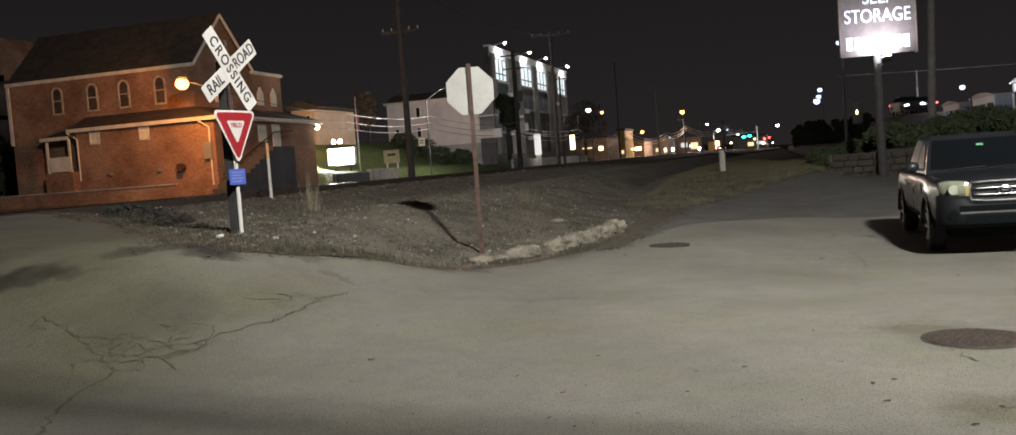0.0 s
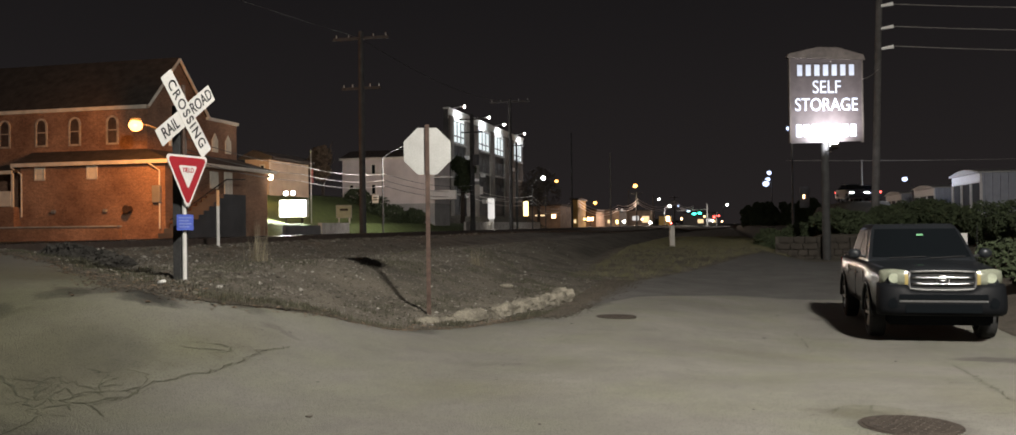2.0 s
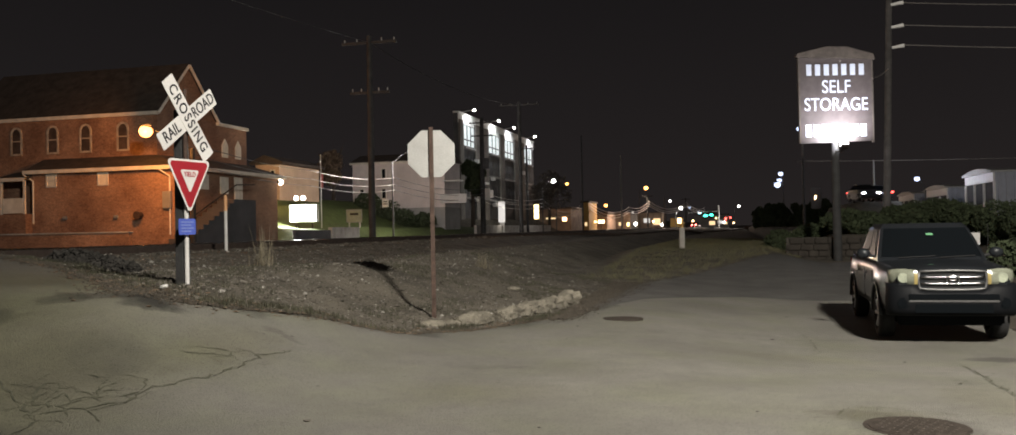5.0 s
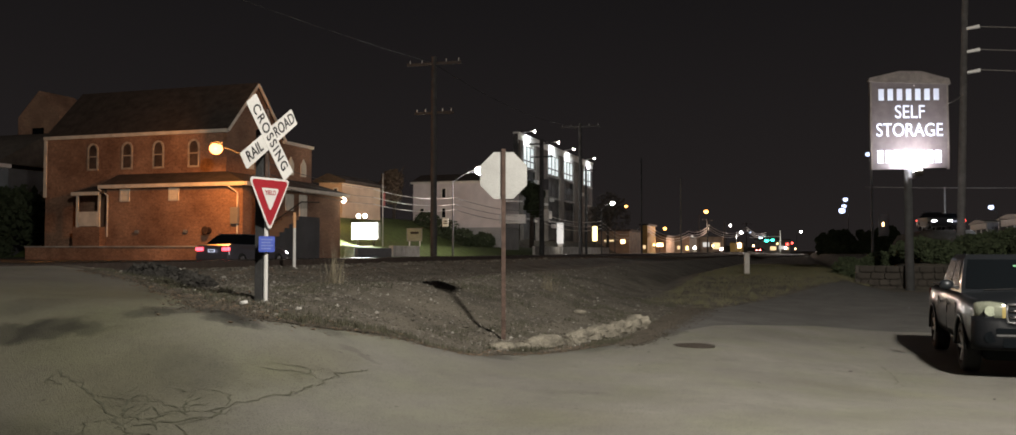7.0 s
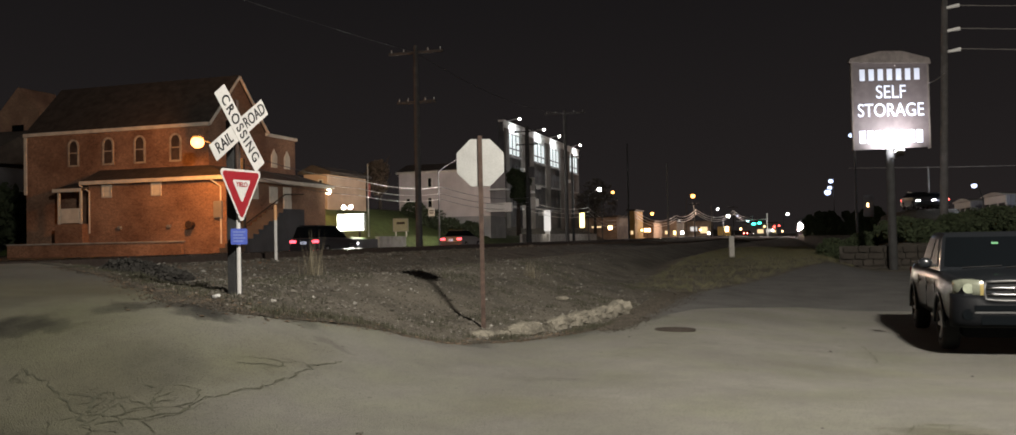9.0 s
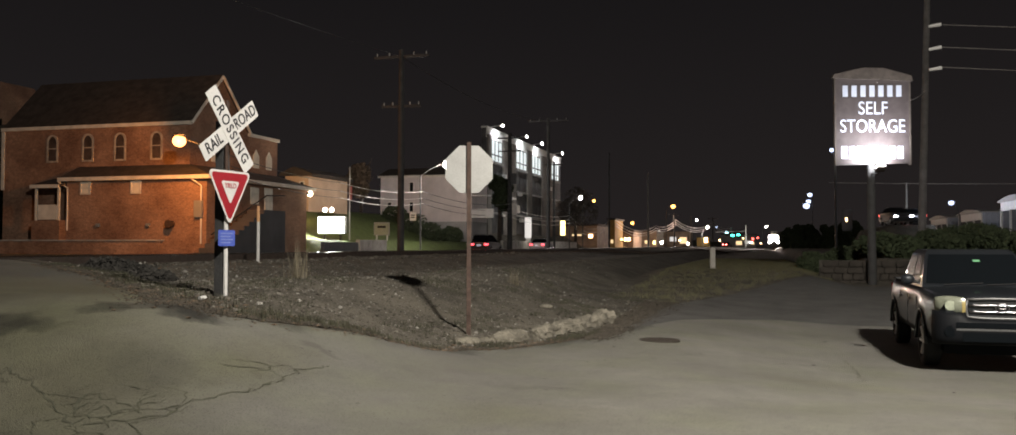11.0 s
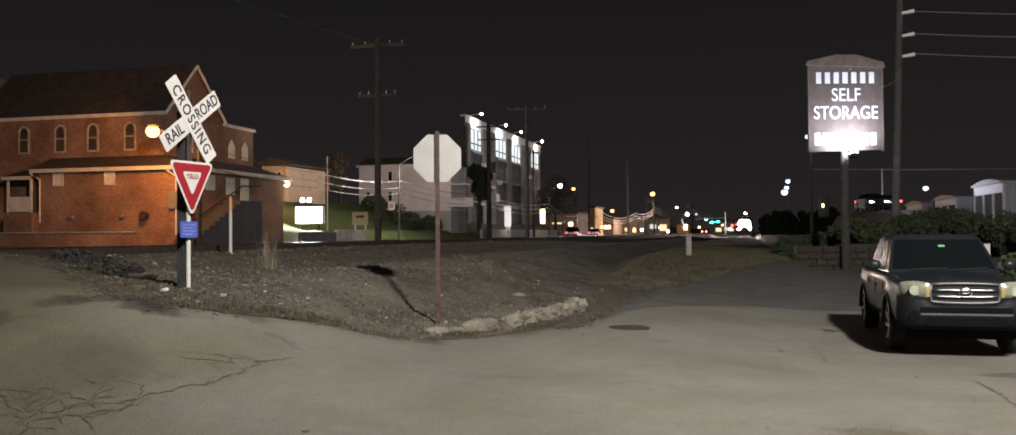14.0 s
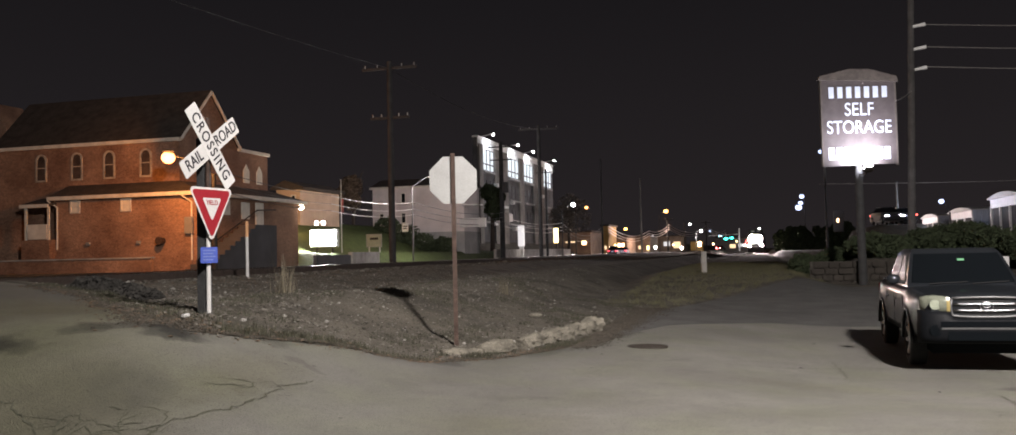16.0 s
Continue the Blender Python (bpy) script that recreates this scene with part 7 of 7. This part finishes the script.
leaf_bits()


def dark_lot():
    """Newer, darker asphalt at the back of the lot, laid on the old."""
    line = ((-2.75, 16.6), (-2.45, 17.2), (-1.8, 19.5), (0.3, 22.4), (7.1, 22.6))
    xs = steps((-2.6, 7.1, 110))
    vs, fs, n = [], [], 24
    for a in xs:
        lo = between(a, line) + 0.12 * noise.noise((a * 1.7, 3, 3)) + 0.05 * noise.noise((a * 6, 3, 3))
        hi = asphalt_edge(a) - 0.15
        for j in range(n + 1):
            b = lo + (max(hi, lo + 0.1) - lo) * j / n
            vs.append((a, b, height(a, b) + 0.005 * noise.noise((a * 0.6, b * 0.6, 9)) + (0.008 if 0 < j < n else -0.004)))
    for i in range(len(xs) - 1):
        for j in range(n):
            k = i * (n + 1) + j
            fs.append((k, k + n + 1, k + n + 2, k + 1))
    me_ = bpy.data.meshes.new("pavement_patch")
    me_.from_pydata(vs, [], fs)
    me_.materials.append(MATS["new_asphalt"])
    for p in me_.polygons:
        p.use_smooth = True
    o = new("pavement_patch", me_)
    o.matrix_world = st(0, 0)
    return tagged(o, "darker newer asphalt at the back of the lot", "asphalt", "", "structure")


dark_lot()


def soil_bank():
    """Bare soil that rises beside the lot, past the parked truck."""
    bs = steps((9.0, 24.5, 60))
    vs, fs, n = [], [], 34
    for b in bs:
        a0 = 4.45 + 0.85 * max(0.0, 15.6 - b) + 0.07 * noise.noise((b * 1.9, 2, 2)) + 0.03 * noise.noise((b * 6, 2, 2))
        for j in range(n + 1):
            a = a0 + (14.5 - a0) * (j / n) ** 1.6
            lift = 0.55 * smooth((a - a0) / 2.0) + 0.03 * noise.noise((a * 2.2, b * 2.2, 4))
            vs.append((a, b, height(a, b) + (lift + 0.02 if j else -0.01)))
    for i in range(len(bs) - 1):
        for j in range(n):
            k = i * (n + 1) + j
            fs.append((k, k + 1, k + n + 2, k + n + 1))
    me_ = bpy.data.meshes.new("soil_bank")
    me_.from_pydata(vs, [], fs)
    me_.materials.append(MATS["soil"])
    for p in me_.polygons:
        p.use_smooth = True
    o = new("soil_bank", me_)
    o.matrix_world = st(0, 0)
    return tagged(o, "bare dark soil bank beside the lot", "bank", "", "structure")


soil_bank()
rs = random.Random(61)
for k in range(7):
    a, b = 6.1 + 0.55 * (k % 3) + rs.uniform(-0.2, 0.2), 16.4 + 1.1 * k
    z = height(a, b) + 0.5
    r = rs.uniform(0.5, 0.75)
    t, P = built("shrub", a, b, z, "dark low shrub on the soil bank", "shrub", "shrubs on the soil bank")
    P("stem", rod((a, b, z - 0.2), (a, b, z + 0.4), 0.05, 0.03, 6), "bark")
    clump(P, "crown", (a, b, z + r * 0.6), r, 1400, "leaves", 300 + k, 0.06, 0.75)


# ---- what moves ----
def motions():
    walk(silver_car, [(t, st(-23.2, b, 0.80)) for t, b in ((0, -66), (3, -24), (6.5, 25.2), (7.1, 33.6), (7.7, 42.6), (8.4, 52.8), (9.2, 65.0), (11.3, 98.5), (12.5, 120.0), (14.0, 144.0), (15.0, 153.5), (16.0, 161.0))])
    walk(dark_car, [(t, st(-23.2, b, 0.80)) for t, b in ((0, -98), (5, -22), (7.7, 20.2), (8.4, 31.2), (9.2, 44.2), (11.3, 78.2), (12.5, 99.5), (14.0, 125.0), (15.0, 139.0), (16.0, 150.0))])
    walk(far_car, [(t, st(a, b, 1.0, -24)) for t, a, b in ((0, -18.6, 313.0), (3, -16.4, 318.0), (5, -14.4, 322.4), (6.5, -13.2, 325.0), (16, -13.1, 325.2))])
    walk(train, [(t, st(a, b, z, turn)) for t, a, b, z, turn in ((0, 15.2, 440, 1.0, -4), (4, 11.4, 376, 1.0, -4), (8, 6.4, 313, 1.0, -4), (9, 5.4, 300, 1.0, -4), (10.2, 3.8, 281, 1.0, -4), (11.5, 2.26, 262, 1.0, -4), (12.5, 1.33, 246, 1.0, -3), (14.0, 0.46, 221, 0.85, -2.5), (16.0, -0.25, 185, 0.6, -2.5))])


motions()
